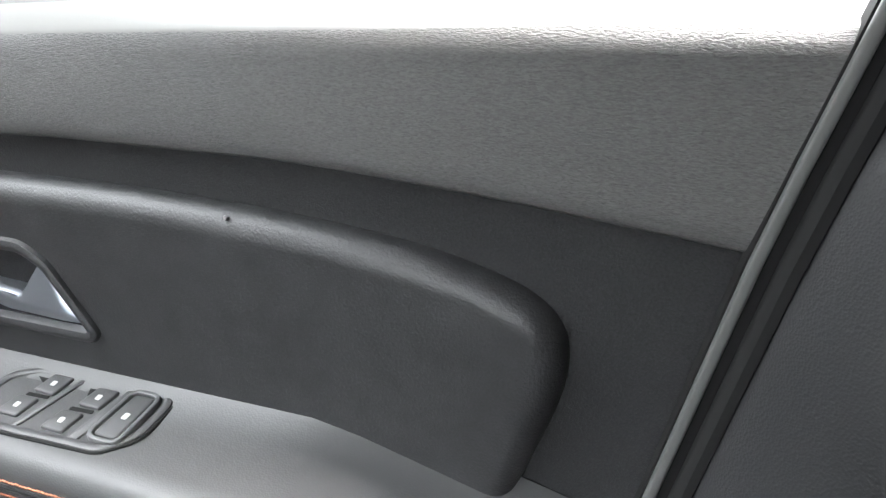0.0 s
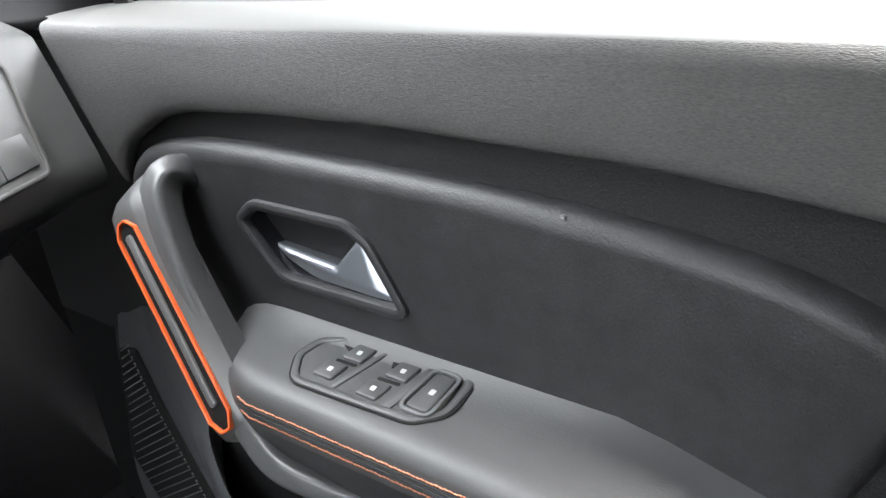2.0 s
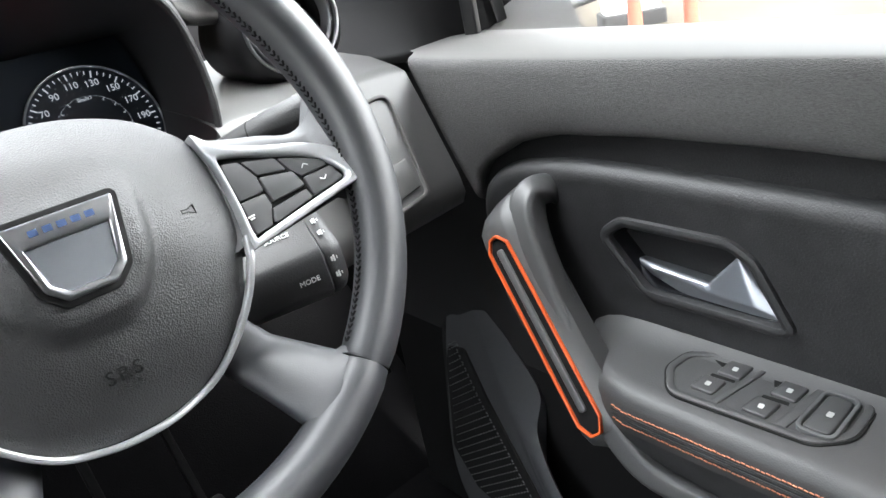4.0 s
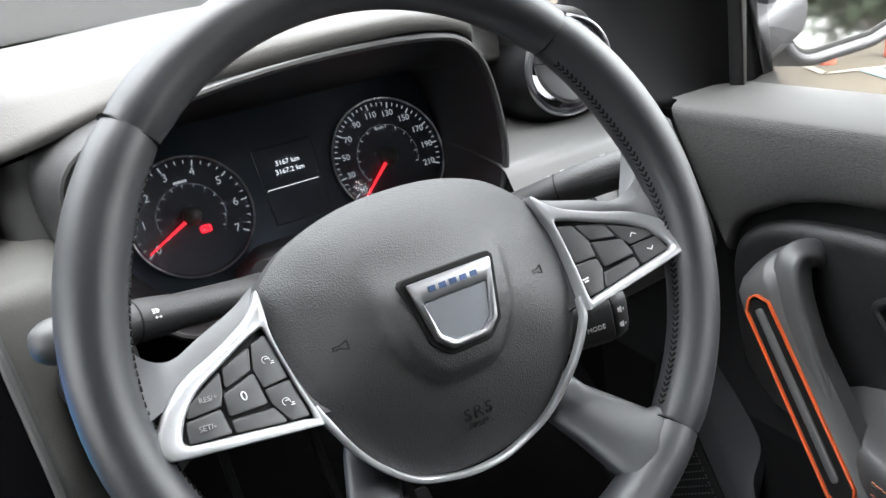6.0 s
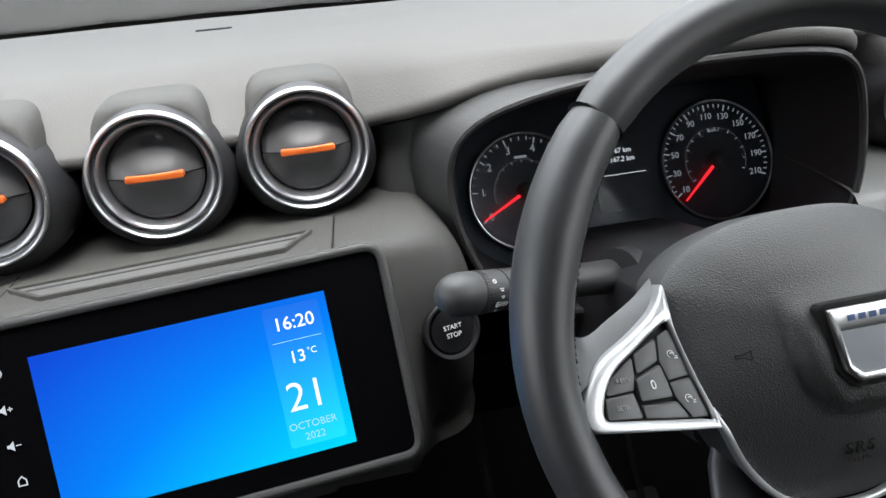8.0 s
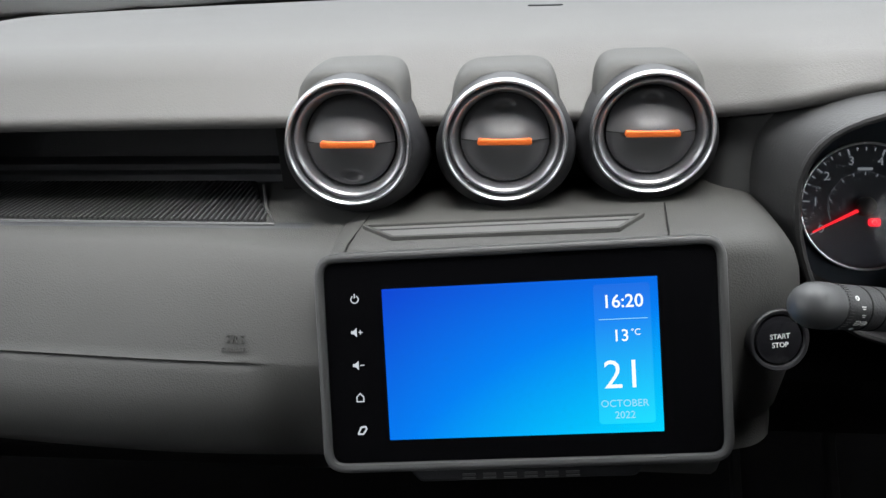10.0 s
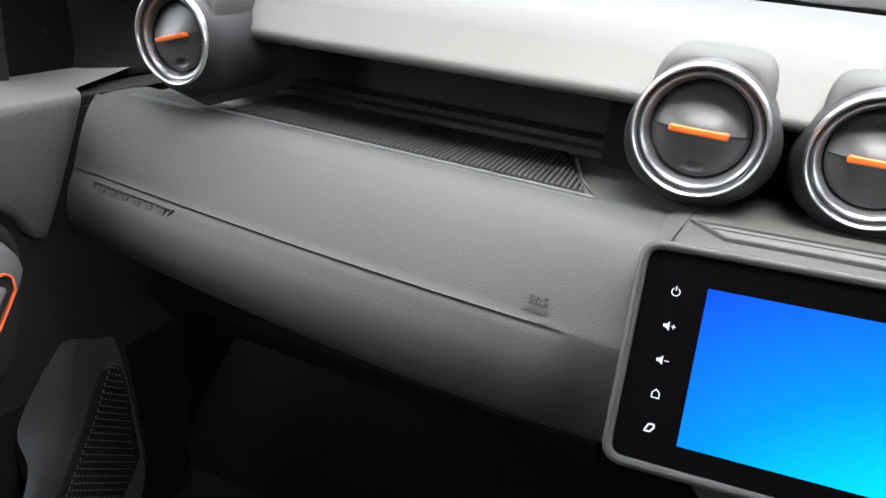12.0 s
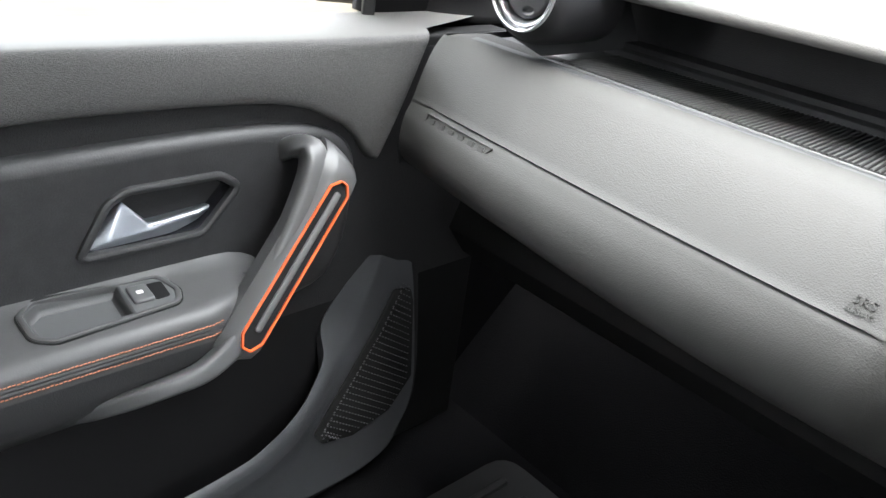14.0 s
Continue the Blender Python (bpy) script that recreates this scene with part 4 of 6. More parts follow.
secs = []
for i in range(61):
    x = X0 + (X1 - X0) * i / 60
    t = i / 60
    seam_y, seam_z, top_y = panel_at(t)
    low_z = glide([(0, 0.590), (0.4, 0.582), (0.7, 0.574), (1, 0.568)], t)
    g = 0.0016 if 0.058 < t < 0.912 else 0.0
    dy, dz = seam_y - top_y, seam_z - 0.722
    mid = lambda k: (x, top_y + dy * k - panel_bulge(k, dy), 0.722 + dz * k)
    e = 0.004 * max(0, 1 - i / 2)
    secs.append([(x, 0.115, 0.7285 - e), (x, top_y + 0.020, 0.7295 - e), (x, top_y + 0.010, 0.7285 - e), (x, top_y + 0.003, 0.7255), mid(0.06), mid(0.18), mid(0.3), mid(0.45), mid(0.6), mid(0.74), mid(0.86), mid(0.94),
                 (x, seam_y + 0.0004, seam_z + 0.0022), (x, seam_y - 0.0002 + g * 0.7, seam_z + 0.0012), (x, seam_y + g * 1.5, seam_z + 0.0002), (x, seam_y - 0.0010 + g * 0.1, seam_z - 0.0014), (x, seam_y - 0.00325, seam_z - 0.006),
                 *[(x, seam_y - (dy / dz) * (seam_z - low_z) * (g_ + 0.10 * (1 - t) * f) * (1 - 0.40 * t) + 0.032 * t * t * f * f - 0.0022, seam_z + (low_z - seam_z) * f) for f, g_ in ((0.17, 0.125), (0.30, 0.195), (0.43, 0.240), (0.56, 0.255), (0.68, 0.238), (0.79, 0.175), (0.88, 0.08), (0.95, -0.06), (1.0, -0.26))],
                 (x, seam_y + 0.055, low_z - 0.008), (x, 0.17, low_z - 0.030), (x, 0.30, 0.46)])
    w = ease((t - 0.912) / 0.04)
    for _ in range(12 if w > 0 else 0):
        row = secs[-1]
        for k in range(9, 22):
            (_, ya, za), (_, yb, zb), (_, yc, zc) = row[k - 1], row[k], row[k + 1]
            row[k] = (x, yb + 0.5 * w * (ya + (yc - ya) * (zb - za) / (zc - za) - yb), zb)
part("passenger_panel", loft(secs), M_DASH, dash, "grained grey panel with a long moulded seam", sharp=60)
# end cap towards the door
bm = plate(rear([(0.115, 0.725), (0.070, 0.727), (0.058, 0.716), (0.036, 0.664), (0.018, 0.612), (0.024, 0.590), (0.10, 0.565), (0.30, 0.50), (0.30, 0.725)]), -0.002, 0.0, 0.0005, 1)
part("end_cap", bm, M_DARK, dash, m=Matrix(((0, 0, -1, -0.6735), (-1, 0, 0, 0), (0, 1, 0, 0), (0, 0, 0, 1))))


def on_panel(x, dz):
    """Frame on the passenger panel's face by the seam, dz above it."""
    t = (x - X0) / (X1 - X0)
    sy, sz, ty = panel_at(t)
    du = Vector((0.01, (panel_at(min(1, t + 0.01))[0] - panel_at(t - 0.01)[0]) / (0.02 * (X1 - X0)) * 0.01, 0.00012))
    slope = (ty - sy) / (0.722 - sz) if dz >= 0 else (ty - sy) / (0.722 - sz) * 0.62
    swell_ = panel_bulge(1 - dz / (0.722 - sz), ty - sy) if dz >= 0 else 0.0020
    return frame_at((x, sy + dz * slope - swell_, sz + dz), du, (0, slope - 0.14 if dz >= 0 else slope, 1))


# raised marks beside the seam
mk = on_panel(-0.585, -0.0084)
strip = rounded([(-0.053, -0.0062), (0.046, -0.0062), (0.056, 0.0062), (-0.053, 0.0062)], 0.0012, 2)
badge = part("name_strip", hoop(strip, inset(strip, 0.0012), -0.005, 0.0003, 0.00015), M_DASH, dash, "moulded name strip with raised bars", m=mk)
bars("raised_bar", [(-0.041 + 0.0165 * i, 0, 0.0085, 0.0062) for i in range(6)], mk @ Matrix.Translation((0, 0, -0.0003)), M_DASH, badge, h=0.0008)
mk = on_panel(-0.1945, 0.0115)
words("airbag_lettering", "SRS", 0.0085, mk @ Matrix.Translation((0, 0.0030, 0.0008)), M_DASH, dash, "raised moulded letters", depth=0.0005, spacing=1.15)
words("airbag_lettering", "AIRBAG", 0.0048, mk @ Matrix.Translation((0, -0.0042, 0.0008)), M_DASH, dash, "raised moulded letters", depth=0.0003, spacing=1.1)

# storage shelf behind the panel: floor, ribbed mat, stepped back edge, dark back wall
part("storage_shelf", loft([[(x, 0.074, 0.7292), (x, 0.084, 0.7300), (x, 0.088, 0.7275), (x, 0.215, 0.7270), (x, 0.222, 0.734), (x, 0.232, 0.745), (x, 0.238, 0.82)] for x in (-0.640, -0.58, -0.40, -0.20, -0.135)]), M_SHELF, dash, "dark open shelf")
part("shelf_rim", sweep([(-0.556, 0.092, 0.7292), (-0.40, 0.086, 0.7296), (-0.187, 0.0795, 0.7300), (-0.206, 0.120, 0.7290), (-0.226, 0.175, 0.729)], box2(0.003, 0.003, 0.001)), M_SWITCH, dash, "thin grey rim")
part("shelf_step", loft([[(x, 0.187, 0.7285), (x, 0.189, 0.7292), (x, 0.1920, 0.7340), (x, 0.1935, 0.7349), (x, 0.2020, 0.7353), (x, 0.2035, 0.7360), (x, 0.2060, 0.7405), (x, 0.2080, 0.7414), (x, 0.236, 0.7418)] for x in (-0.565, -0.45, -0.34, -0.205)]), M_SHELF, dash, "stepped dark back of the shelf", sharp=25)
mat_base = part("shelf_mat", plate(rounded([(-0.545, 0.097), (-0.195, 0.086), (-0.238, 0.190), (-0.520, 0.186)], 0.004, 3), 0.7275, 0.7295, 0.0006, 1), M_MATT, dash, "black ribbed rubber mat")
bm = bmesh.new()
x = -0.536
while x < -0.199:
    y0, y1 = 0.0985 - (x + 0.545) * 0.030, 0.186
    k = max(0.0, x + 0.236)
    y1 = min(y1, 0.186 - k * 2.3)
    s0 = min(0.0, -0.10 * (x + 0.40)) * (y1 - y0) * 4
    if y1 - y0 > 0.008:
        rb = sweep([(x, y0, 0.7300), (x + s0, y1, 0.7300)], box2(0.0022, 0.0020, 0.0007, 2))
        me_tmp = bpy.data.meshes.new("rib_piece")
        rb.to_mesh(me_tmp)
        rb.free()
        bm.from_mesh(me_tmp)
        bpy.data.meshes.remove(me_tmp)
    x += 0.0046
tagged(part("mat_ribs", bm, M_BUTTON, mat_base), kind="stuff")
# slanted side walls of the shelf
part("shelf_end", loft([[(lerp_table([(0.066, -0.184), (0.080, -0.187), (0.226, -0.247)], y) + f * lerp_table([(0.066, 0.070), (0.226, 0.14)], y), y, 0.7284 + (0.0070 + 0.05 * (y - 0.066)) * ease((y - 0.056) / 0.040) * f ** 1.5) for f in (0, 0.1, 0.3, 0.5, 0.7, 0.85, 1)]
                       for y in (0.054, 0.062, 0.070, 0.080, 0.09, 0.10, 0.13, 0.16, 0.19, 0.226)]), M_DASH, dash, "grey ramp at the shelf's end", sharp=70)
part("shelf_end", loft([[(-0.560, 0.092, 0.7300), (-0.600, 0.085, 0.742), (-0.63, 0.085, 0.79)], [(-0.540, 0.226, 0.735), (-0.56, 0.226, 0.77), (-0.58, 0.226, 0.81)]]), M_SHELF, dash)

# centre fascia: shelf above the screen, face behind it, rounded end by the wheel
secs = []
for i in range(73):
    x = -0.132 + 0.329 * i / 72
    zt = glide([(-0.132, 0.7285), (-0.118, 0.733), (0.07, 0.741), (0.120, 0.7435), (0.146, 0.7450), (0.162, 0.7435), (0.173, 0.7380), (0.182, 0.7280), (0.190, 0.712), (0.197, 0.695)], x)
    push = glide([(-0.132, 0), (0.140, 0), (0.168, 0.006), (0.186, 0.020), (0.197, 0.050)], x)
    fy = 0.022 + push
    turn = ease((x - 0.128) / 0.03)
    secs.append([(x, 0.150, zt + 0.004), (x, 0.100 + push * 0.4, zt + 0.003), (x, fy + 0.030, zt + 0.0016), (x, fy + 0.012, zt), (x, fy + 0.003, zt - 0.004), (x, fy - 0.002, zt - 0.012), (x, fy - 0.010, min(zt - 0.02, 0.700)), (x, fy - 0.030 * (1 - 0.8 * turn), min(zt - 0.03, 0.640)),
                 (x, fy - 0.040 * (1 - 1.2 * turn), 0.600), (x, fy - 0.036 * (1 - 1.5 * turn), 0.586), (x, fy - 0.01 + 0.02 * turn, 0.570), (x, fy + 0.10, 0.52), (x, 0.30, 0.44)])
part("centre_fascia", loft(secs), M_DASH, dash, "grey centre fascia round the screen", sharp=60)
# slotted ledge above the screen
lm = frame_at((-0.010, 0.052, 0.7398), (0.19, 0.004, 0.0080), (0, 1, 0.035))
lo = rounded([(-0.108, 0.012), (-0.080, -0.014), (0.075, -0.014), (0.098, 0.012)], 0.003, 2)
ledge = part("ledge", hoop(lo, inset(lo, 0.003), -0.004, 0.0024, 0.001), M_DASH, dash, "narrow slotted ledge", m=lm)
part("ledge_floor", plate(inset(lo, 0.0026), -0.004, 0.0004, 0.0002, 1), M_BAR, ledge, m=lm)
part("ledge_line", plate([(-0.094, 0.002), (0.088, 0.002), (0.090, 0.0035), (-0.096, 0.0035)], 0, 0.0012, 0.0003, 1), M_FRAME, ledge, m=lm)
for xs in (-0.120, 0.096):
    zt = 0.7325 if xs < 0 else 0.7432
    part("panel_joint", sweep([(xs + 0.006, 0.085, zt + 0.0030), (xs + 0.002, 0.05, zt + 0.0016), (xs, 0.032, zt + 0.0012), (xs - 0.002, 0.0235, zt - 0.0045), (xs - 0.002, 0.020, zt - 0.012)], oval(0.0007, 0.0007, 5)), M_SEAL, dash)
# wall behind the vents, its shade painted black, and panel between vents and cluster
part("vent_wall", loft([[(x, 0.150, 0.735), (x, 0.148, 0.76), (x, 0.146, 0.802)] for x in (-0.20, -0.1, 0.02, 0.14)]), M_MATT, dash, "wall behind the vents, its shade put in as black", sharp=70)
part("vent_panel", loft([[(x, y + 0.006, 0.70), (x, y + 0.001, 0.76), (x, y - 0.001 + 0.018 * ease((0.165 - x) / 0.03), 0.799 + 0.014 * ease((x - 0.150) / 0.05))] for x, y in ((0.134, 0.150), (0.142, 0.122), (0.150, 0.112), (0.170, 0.108), (0.200, 0.106))]), M_BUTTON, dash, "dark grey panel between vents and instruments", sharp=70)

# driver's end panel with mirror control
secs = []
for i in range(21):
    x = 0.503 + 0.194 * i / 20
    e = max(0, (x - 0.685) / 0.012)
    fy = 0.044 + 0.05 * max(0, (0.60 - x)) + (x - 0.60) * 0.12
    secs.append([(x, 0.30, 0.735), (x, 0.20, 0.728), (x, fy + 0.05, 0.722), (x, fy + 0.012, 0.718 - 0.004 * e), (x, fy + 0.003, 0.715 - 0.004 * e), (x, fy - 0.002, 0.709), (x, fy - 0.020, 0.678), (x, fy - 0.052, 0.618), (x, fy - 0.058, 0.600), (x, fy - 0.052, 0.588), (x, fy - 0.02, 0.575), (x, 0.20, 0.50), (x, 0.30, 0.44)])
part("end_panel", loft(secs), M_BAR, dash, "grey end panel beside the driver's door", sharp=60)
em = frame_at((0.614, 0.0105, 0.6675), (1, 0.12, 0), (0, 0.52, 0.85))
po = rounded([(-0.046, -0.066), (0.029, -0.058), (0.049, 0.040), (-0.046, 0.034)], [0.008, 0.011, 0.013, 0.008], 6)
ep = part("control_panel", hoop(po, inset(po, 0.0035), -0.004, 0.0032, 0.0012), M_TOP, dash, "recessed panel with the mirror control", m=em)
part("control_floor", plate(inset(po, 0.003), -0.004, 0.0002, 0.0001, 1), M_BAR, ep, m=em)
part("plinth", lathe([(0.0128, 0.0020), (0.0135, 0.0036), (0.0150, 0.0038), (0.0172, 0.0030), (0.0184, 0.0016), (0.0186, 0.0)], 40), M_BAR, ep, "raised ring round the knob", m=em @ Matrix.Translation((-0.0005, 0.0050, 0)))
bars("position_mark", [(-0.0085, 0.0190, 0.0030, 0.0018), (-0.0160, 0.0125, 0.0030, 0.0018)], em @ Matrix.Translation((0, 0, 0.0030)), M_PRINT, ep, "white printed mark", h=0.0008)
# black plate beneath paints the shadows between and round the buttons
part("button_shadow", plate([(-0.0335, -0.0558), (0.0243, -0.0478), (0.0262, -0.0205), (-0.0260, -0.0240)], 0, 0.0005, 0.0002, 1), M_SEAL, ep, "black plate for the shadows in the gaps round the buttons", m=em)
bars("button_symbol", [(-0.018, -0.0400, 0.0040, 0.0014), (-0.0165, -0.0375, 0.0022, 0.0026)], em @ Matrix.Translation((0, 0, 0.0018)), M_PRINT, ep, "white printed symbol")
part("mirror_control", lathe([(0.0, 0.0125), (0.006, 0.0123), (0.0084, 0.0110), (0.0088, 0.0085), (0.0082, 0.0055), (0.0090, 0.0035), (0.0120, 0.0025), (0.0130, 0.0018), (0.0130, 0)], 32), M_SWITCH, ep, "round mirror adjusting knob", m=em @ Matrix.Translation((-0.0005, 0.0050, 0)))
for q in ([(-0.0330, -0.0553), (-0.0052, -0.0514), (-0.0012, -0.0227), (-0.0256, -0.0243)], [(-0.0042, -0.0512), (0.0238, -0.0474), (0.0257, -0.0209), (-0.0002, -0.0226)]):
    part("push_button", plate(rounded(q, 0.0008, 2), 0, 0.0018, 0.0005, 2), M_BAR, ep, m=em)

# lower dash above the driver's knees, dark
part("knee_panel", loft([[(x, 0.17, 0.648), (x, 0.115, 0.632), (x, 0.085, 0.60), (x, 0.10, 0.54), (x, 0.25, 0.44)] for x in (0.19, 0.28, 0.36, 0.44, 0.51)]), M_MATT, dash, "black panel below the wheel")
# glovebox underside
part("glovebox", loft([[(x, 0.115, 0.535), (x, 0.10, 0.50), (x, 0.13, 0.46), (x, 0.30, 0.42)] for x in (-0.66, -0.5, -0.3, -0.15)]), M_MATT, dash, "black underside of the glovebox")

# ---------------------------------------------------------------- instrument cluster
TILT = radians(22)
CM = frame_at((0.400, 0.150, 0.720), (1, 0, 0), (0, math.sin(TILT), math.cos(TILT)))   # local x right, y up the face, z to the driver


def cl(x, z):
    """Local point of the cluster for a place across and a height."""
    return (x - 0.400, (z - 0.720) / math.cos(TILT))


cluster = thing("instrument_cluster", "hooded instrument cluster with two round dials and a display", "instrument cluster")
# housing: opening rim back to the face
rim = [(0.186, 0.060, 0.770), (0.193, 0.055, 0.795), (0.215, 0.050, 0.812), (0.260, 0.045, 0.824), (0.330, 0.035, 0.8335), (0.400, 0.030, 0.8355), (0.450, 0.030, 0.832), (0.476, 0.036, 0.824), (0.495, 0.044, 0.806), (0.506, 0.048, 0.775), (0.509, 0.047, 0.735),
       (0.502, 0.046, 0.700), (0.485, 0.048, 0.672), (0.440, 0.050, 0.655), (0.350, 0.052, 0.648), (0.260, 0.055, 0.653), (0.220, 0.060, 0.672), (0.200, 0.062, 0.705), (0.189, 0.062, 0.740)]
rim = curve(rim, 3, closed=True)
cen = Vector((0.355, 0, 0.735))
inner = []
for p in rim:
    x, z = cen.x + (p.x - cen.x) * 0.965, cen.z + (p.z - cen.z) * 0.93
    z = min(z, 0.79)
    inner.append(Vector((x, 0.150 + (z - 0.720) * math.tan(TILT) - 0.004, z)))
secs = []
for p, q in zip(rim, inner):
    o1 = Vector((cen.x + (p.x - cen.x) * 1.022, p.y + 0.012, cen.z + (p.z - cen.z) * 1.028))
    o2 = Vector((cen.x + (p.x - cen.x) * 1.012, p.y + 0.001, cen.z + (p.z - cen.z) * 1.014))
    r1 = p.lerp(q, 0.03) + Vector((0, -0.002, 0))
    secs.append([o1 + Vector((0, 0.05, 0)), o1, o2, p + Vector((0, -0.0022, 0)), r1, p.lerp(q, 0.35), p.lerp(q, 0.7), q, q + Vector((0, 0.015, 0))])
part("hood", loft(secs, ring=True), M_DARK, cluster, "matt black hood lining", sharp=50)
ring2 = []
for p in rim:
    o2 = Vector((cen.x + (p.x - cen.x) * 1.010, p.y + 0.000, cen.z + (p.z - cen.z) * 1.012))
    ring2.append(o2)
# paler black than the lining, so the edge carries its lit line
part("hood_edge", sweep(ring2, oval(0.0030, 0.0030, 8), closed=True, up=(0, 1, 0)), M_LOWER, cluster, "rounded hood edge, paler than the lining for its lit line")
# side cheeks of the housing
outer = []
for p in rim:
    a = Vector((cen.x + (p.x - cen.x) * 1.015, p.y + 0.003, cen.z + (p.z - cen.z) * 1.020))
    b = Vector((cen.x + (p.x - cen.x) * 1.13 + (0.006 if p.x > 0.45 else 0), p.y + 0.055, min(cen.z + (p.z - cen.z) * 1.10, 0.832)))
    c = b + Vector((0, 0.06, 0))
    outer.append([a, a.lerp(b, 0.4) + Vector((0, -0.006, 0)), b, c])
# one skin split by height: matt black below 0.712, dark grey above
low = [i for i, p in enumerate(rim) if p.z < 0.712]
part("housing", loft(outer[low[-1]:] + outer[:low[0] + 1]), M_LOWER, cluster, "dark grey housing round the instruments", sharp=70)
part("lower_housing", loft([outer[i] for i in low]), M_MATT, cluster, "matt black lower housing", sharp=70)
face = [(p - Vector((0.400, 0.150, 0.720))) for p in inner]
part("face", plate([(q.x * 1.06, q.z / math.cos(TILT) * 1.06) for q in face], -0.004, -0.001, 0.0003, 1), M_FACE, cluster, "instrument face with the lens haze in its bluish tone", m=CM)


def dial(name, cx, cz, r, vals, a_first, a_last, needle_at, label, sz):
    ox, oy = cl(cx, cz)
    m = CM @ Matrix.Translation((ox, oy, 0))
    d = part(name, lathe([(0, 0.0005), (r * 0.93, 0.0005), (r * 0.95, 0.001), (r * 0.985, 0.0045), (r, 0.005), (r * 1.02, 0.003), (r * 1.02, -0.001)], 64), M_FACE, cluster, label, m=m)
    part("dial_ring", lathe([(r * 0.975, 0.0045), (r * 0.985, 0.0058), (r * 1.0, 0.006), (r * 1.012, 0.0048), (r * 1.012, 0.002)], 72), M_DULLCHROME, d, "bright dial ring", m=m)
    part("inner_arc", lathe([(r * 0.5485, 0.0009), (r * 0.55, 0.0010), (r * 0.5515, 0.0009)], 40, radians(a_last), radians(a_first)), M_DIALPRINT, d, m=m)
    n = len(vals)
    big = bmesh.new()
    for i in range((n - 1) * 4 + 1):
        a = radians(a_first + (a_last - a_first) * i / ((n - 1) * 4))
        l = 0.10 if i % 4 == 0 else 0.055
        bmesh.ops.create_cube(big, size=1, matrix=Matrix.Rotation(a, 4, "Z") @ Matrix.Translation((r * (0.94 - l / 2), 0, 0.0010)) @ Matrix.Diagonal((r * l, 0.0011 if i % 4 == 0 else 0.0007, 0.0006, 1)))
    for i in range(13):
        a = radians(a_first + (a_last - a_first) * i / 12)
        bmesh.ops.create_cube(big, size=1, matrix=Matrix.Rotation(a, 4, "Z") @ Matrix.Translation((r * 0.52, 0, 0.0010)) @ Matrix.Diagonal((r * 0.05, 0.00045, 0.0006, 1)))
    part("scale_marks", big, M_DIALPRINT, d, m=m, smooth=False)
    for i, v in enumerate(vals):
        a = radians(a_first + (a_last - a_first) * i / (n - 1))
        words("numeral", v, sz, m @ Matrix.Translation((r * 0.745 * math.cos(a), r * 0.745 * math.sin(a), 0.0012)), M_DIALPRINT, d)
    nd = needle_at
    nb = loft([[(r * 0.06, -0.0014, 0.004), (r * 0.06, 0.0014, 0.004), (r * 0.06, 0.0014, 0.0055), (r * 0.06, -0.0014, 0.0055)], [(r * 0.90, -0.0006, 0.004), (r * 0.90, 0.0006, 0.004), (r * 0.90, 0.0006, 0.005), (r * 0.90, -0.0006, 0.005)]], closed=True, cap=True)
    part("needle", nb, M_RED, d, "lit red needle", m=m @ Matrix.Rotation(radians(nd), 4, "Z"))
    part("needle_hub", lathe([(0, 0.0095), (r * 0.06, 0.0090), (r * 0.12, 0.0076), (r * 0.15, 0.0055), (r * 0.155, 0.001)], 28), M_SWITCH, d, "dark round needle cap", m=m)
    return d


spd = dial("speedometer", 0.449, 0.7225, 0.0535, ["10", "30", "50", "70", "90", "110", "130", "150", "170", "190", "210"], 214, -22, 222, "round speedometer dial with white numerals", 0.0078)
words("unit", "km/h", 0.0045, CM @ Matrix.Translation((*cl(0.449, 0.7475), 0.0012)), M_DIALPRINT, spd)
tac = dial("rev_counter", 0.269, 0.7200, 0.0500, ["0", "1", "2", "3", "4", "5", "6", "7"], 209, -31, 207, "round rev counter dial with white numerals", 0.0095)
bars("unit", [(0, 0, 0.011, 0.0022)], CM @ Matrix.Translation((*cl(0.269, 0.7475), 0.0010)), M_DIALPRINT, tac)
wm = CM @ Matrix.Translation((*cl(0.2765, 0.7085), 0.0012))
lamp = part("warning_light", plate(rounded([(-0.0046, -0.0030), (0.0046, -0.0030), (0.0046, 0.0030), (-0.0046, 0.0030)], 0.0022, 4), 0, 0.0004, 0.0001, 1), M_WARN, tac, "lit red brake warning light", m=wm)
part("warning_ring", lathe([(0.0015, 0.0004), (0.0015, 0.0006), (0.0022, 0.0006), (0.0022, 0.0004)], 24), M_FAINT, lamp, m=wm)
q = [cl(0.3335, 0.694), cl(0.3835, 0.694), cl(0.3855, 0.756), cl(0.3315, 0.756)]
lcd = part("display", plate(rounded(q, 0.002, 2), -0.001, 0.0006, 0.0003, 1), M_LCD, cluster, "small dark trip display", m=CM)
words("readout", "3167 km", 0.0062, CM @ Matrix.Translation((*cl(0.3590, 0.7415), 0.0009)), M_LIT, lcd)
words("readout", "3167.2 km", 0.0062, CM @ Matrix.Translation((*cl(0.3590, 0.7345), 0.0009)), M_LIT, lcd)
bars("rule", [(*cl(0.358, 0.7225), 0.046, 0.0006)], CM @ Matrix.Translation((0, 0, 0.0007)), M_LIT, lcd, h=0.0002)
lens = bmesh.new()
lens.faces.new([lens.verts.new((q.x * 0.985, q.z / math.cos(TILT) * 0.97, 0.010)) for q in face])
part("lens", lens, M_LENS, cluster, "clear instrument lens", m=CM)


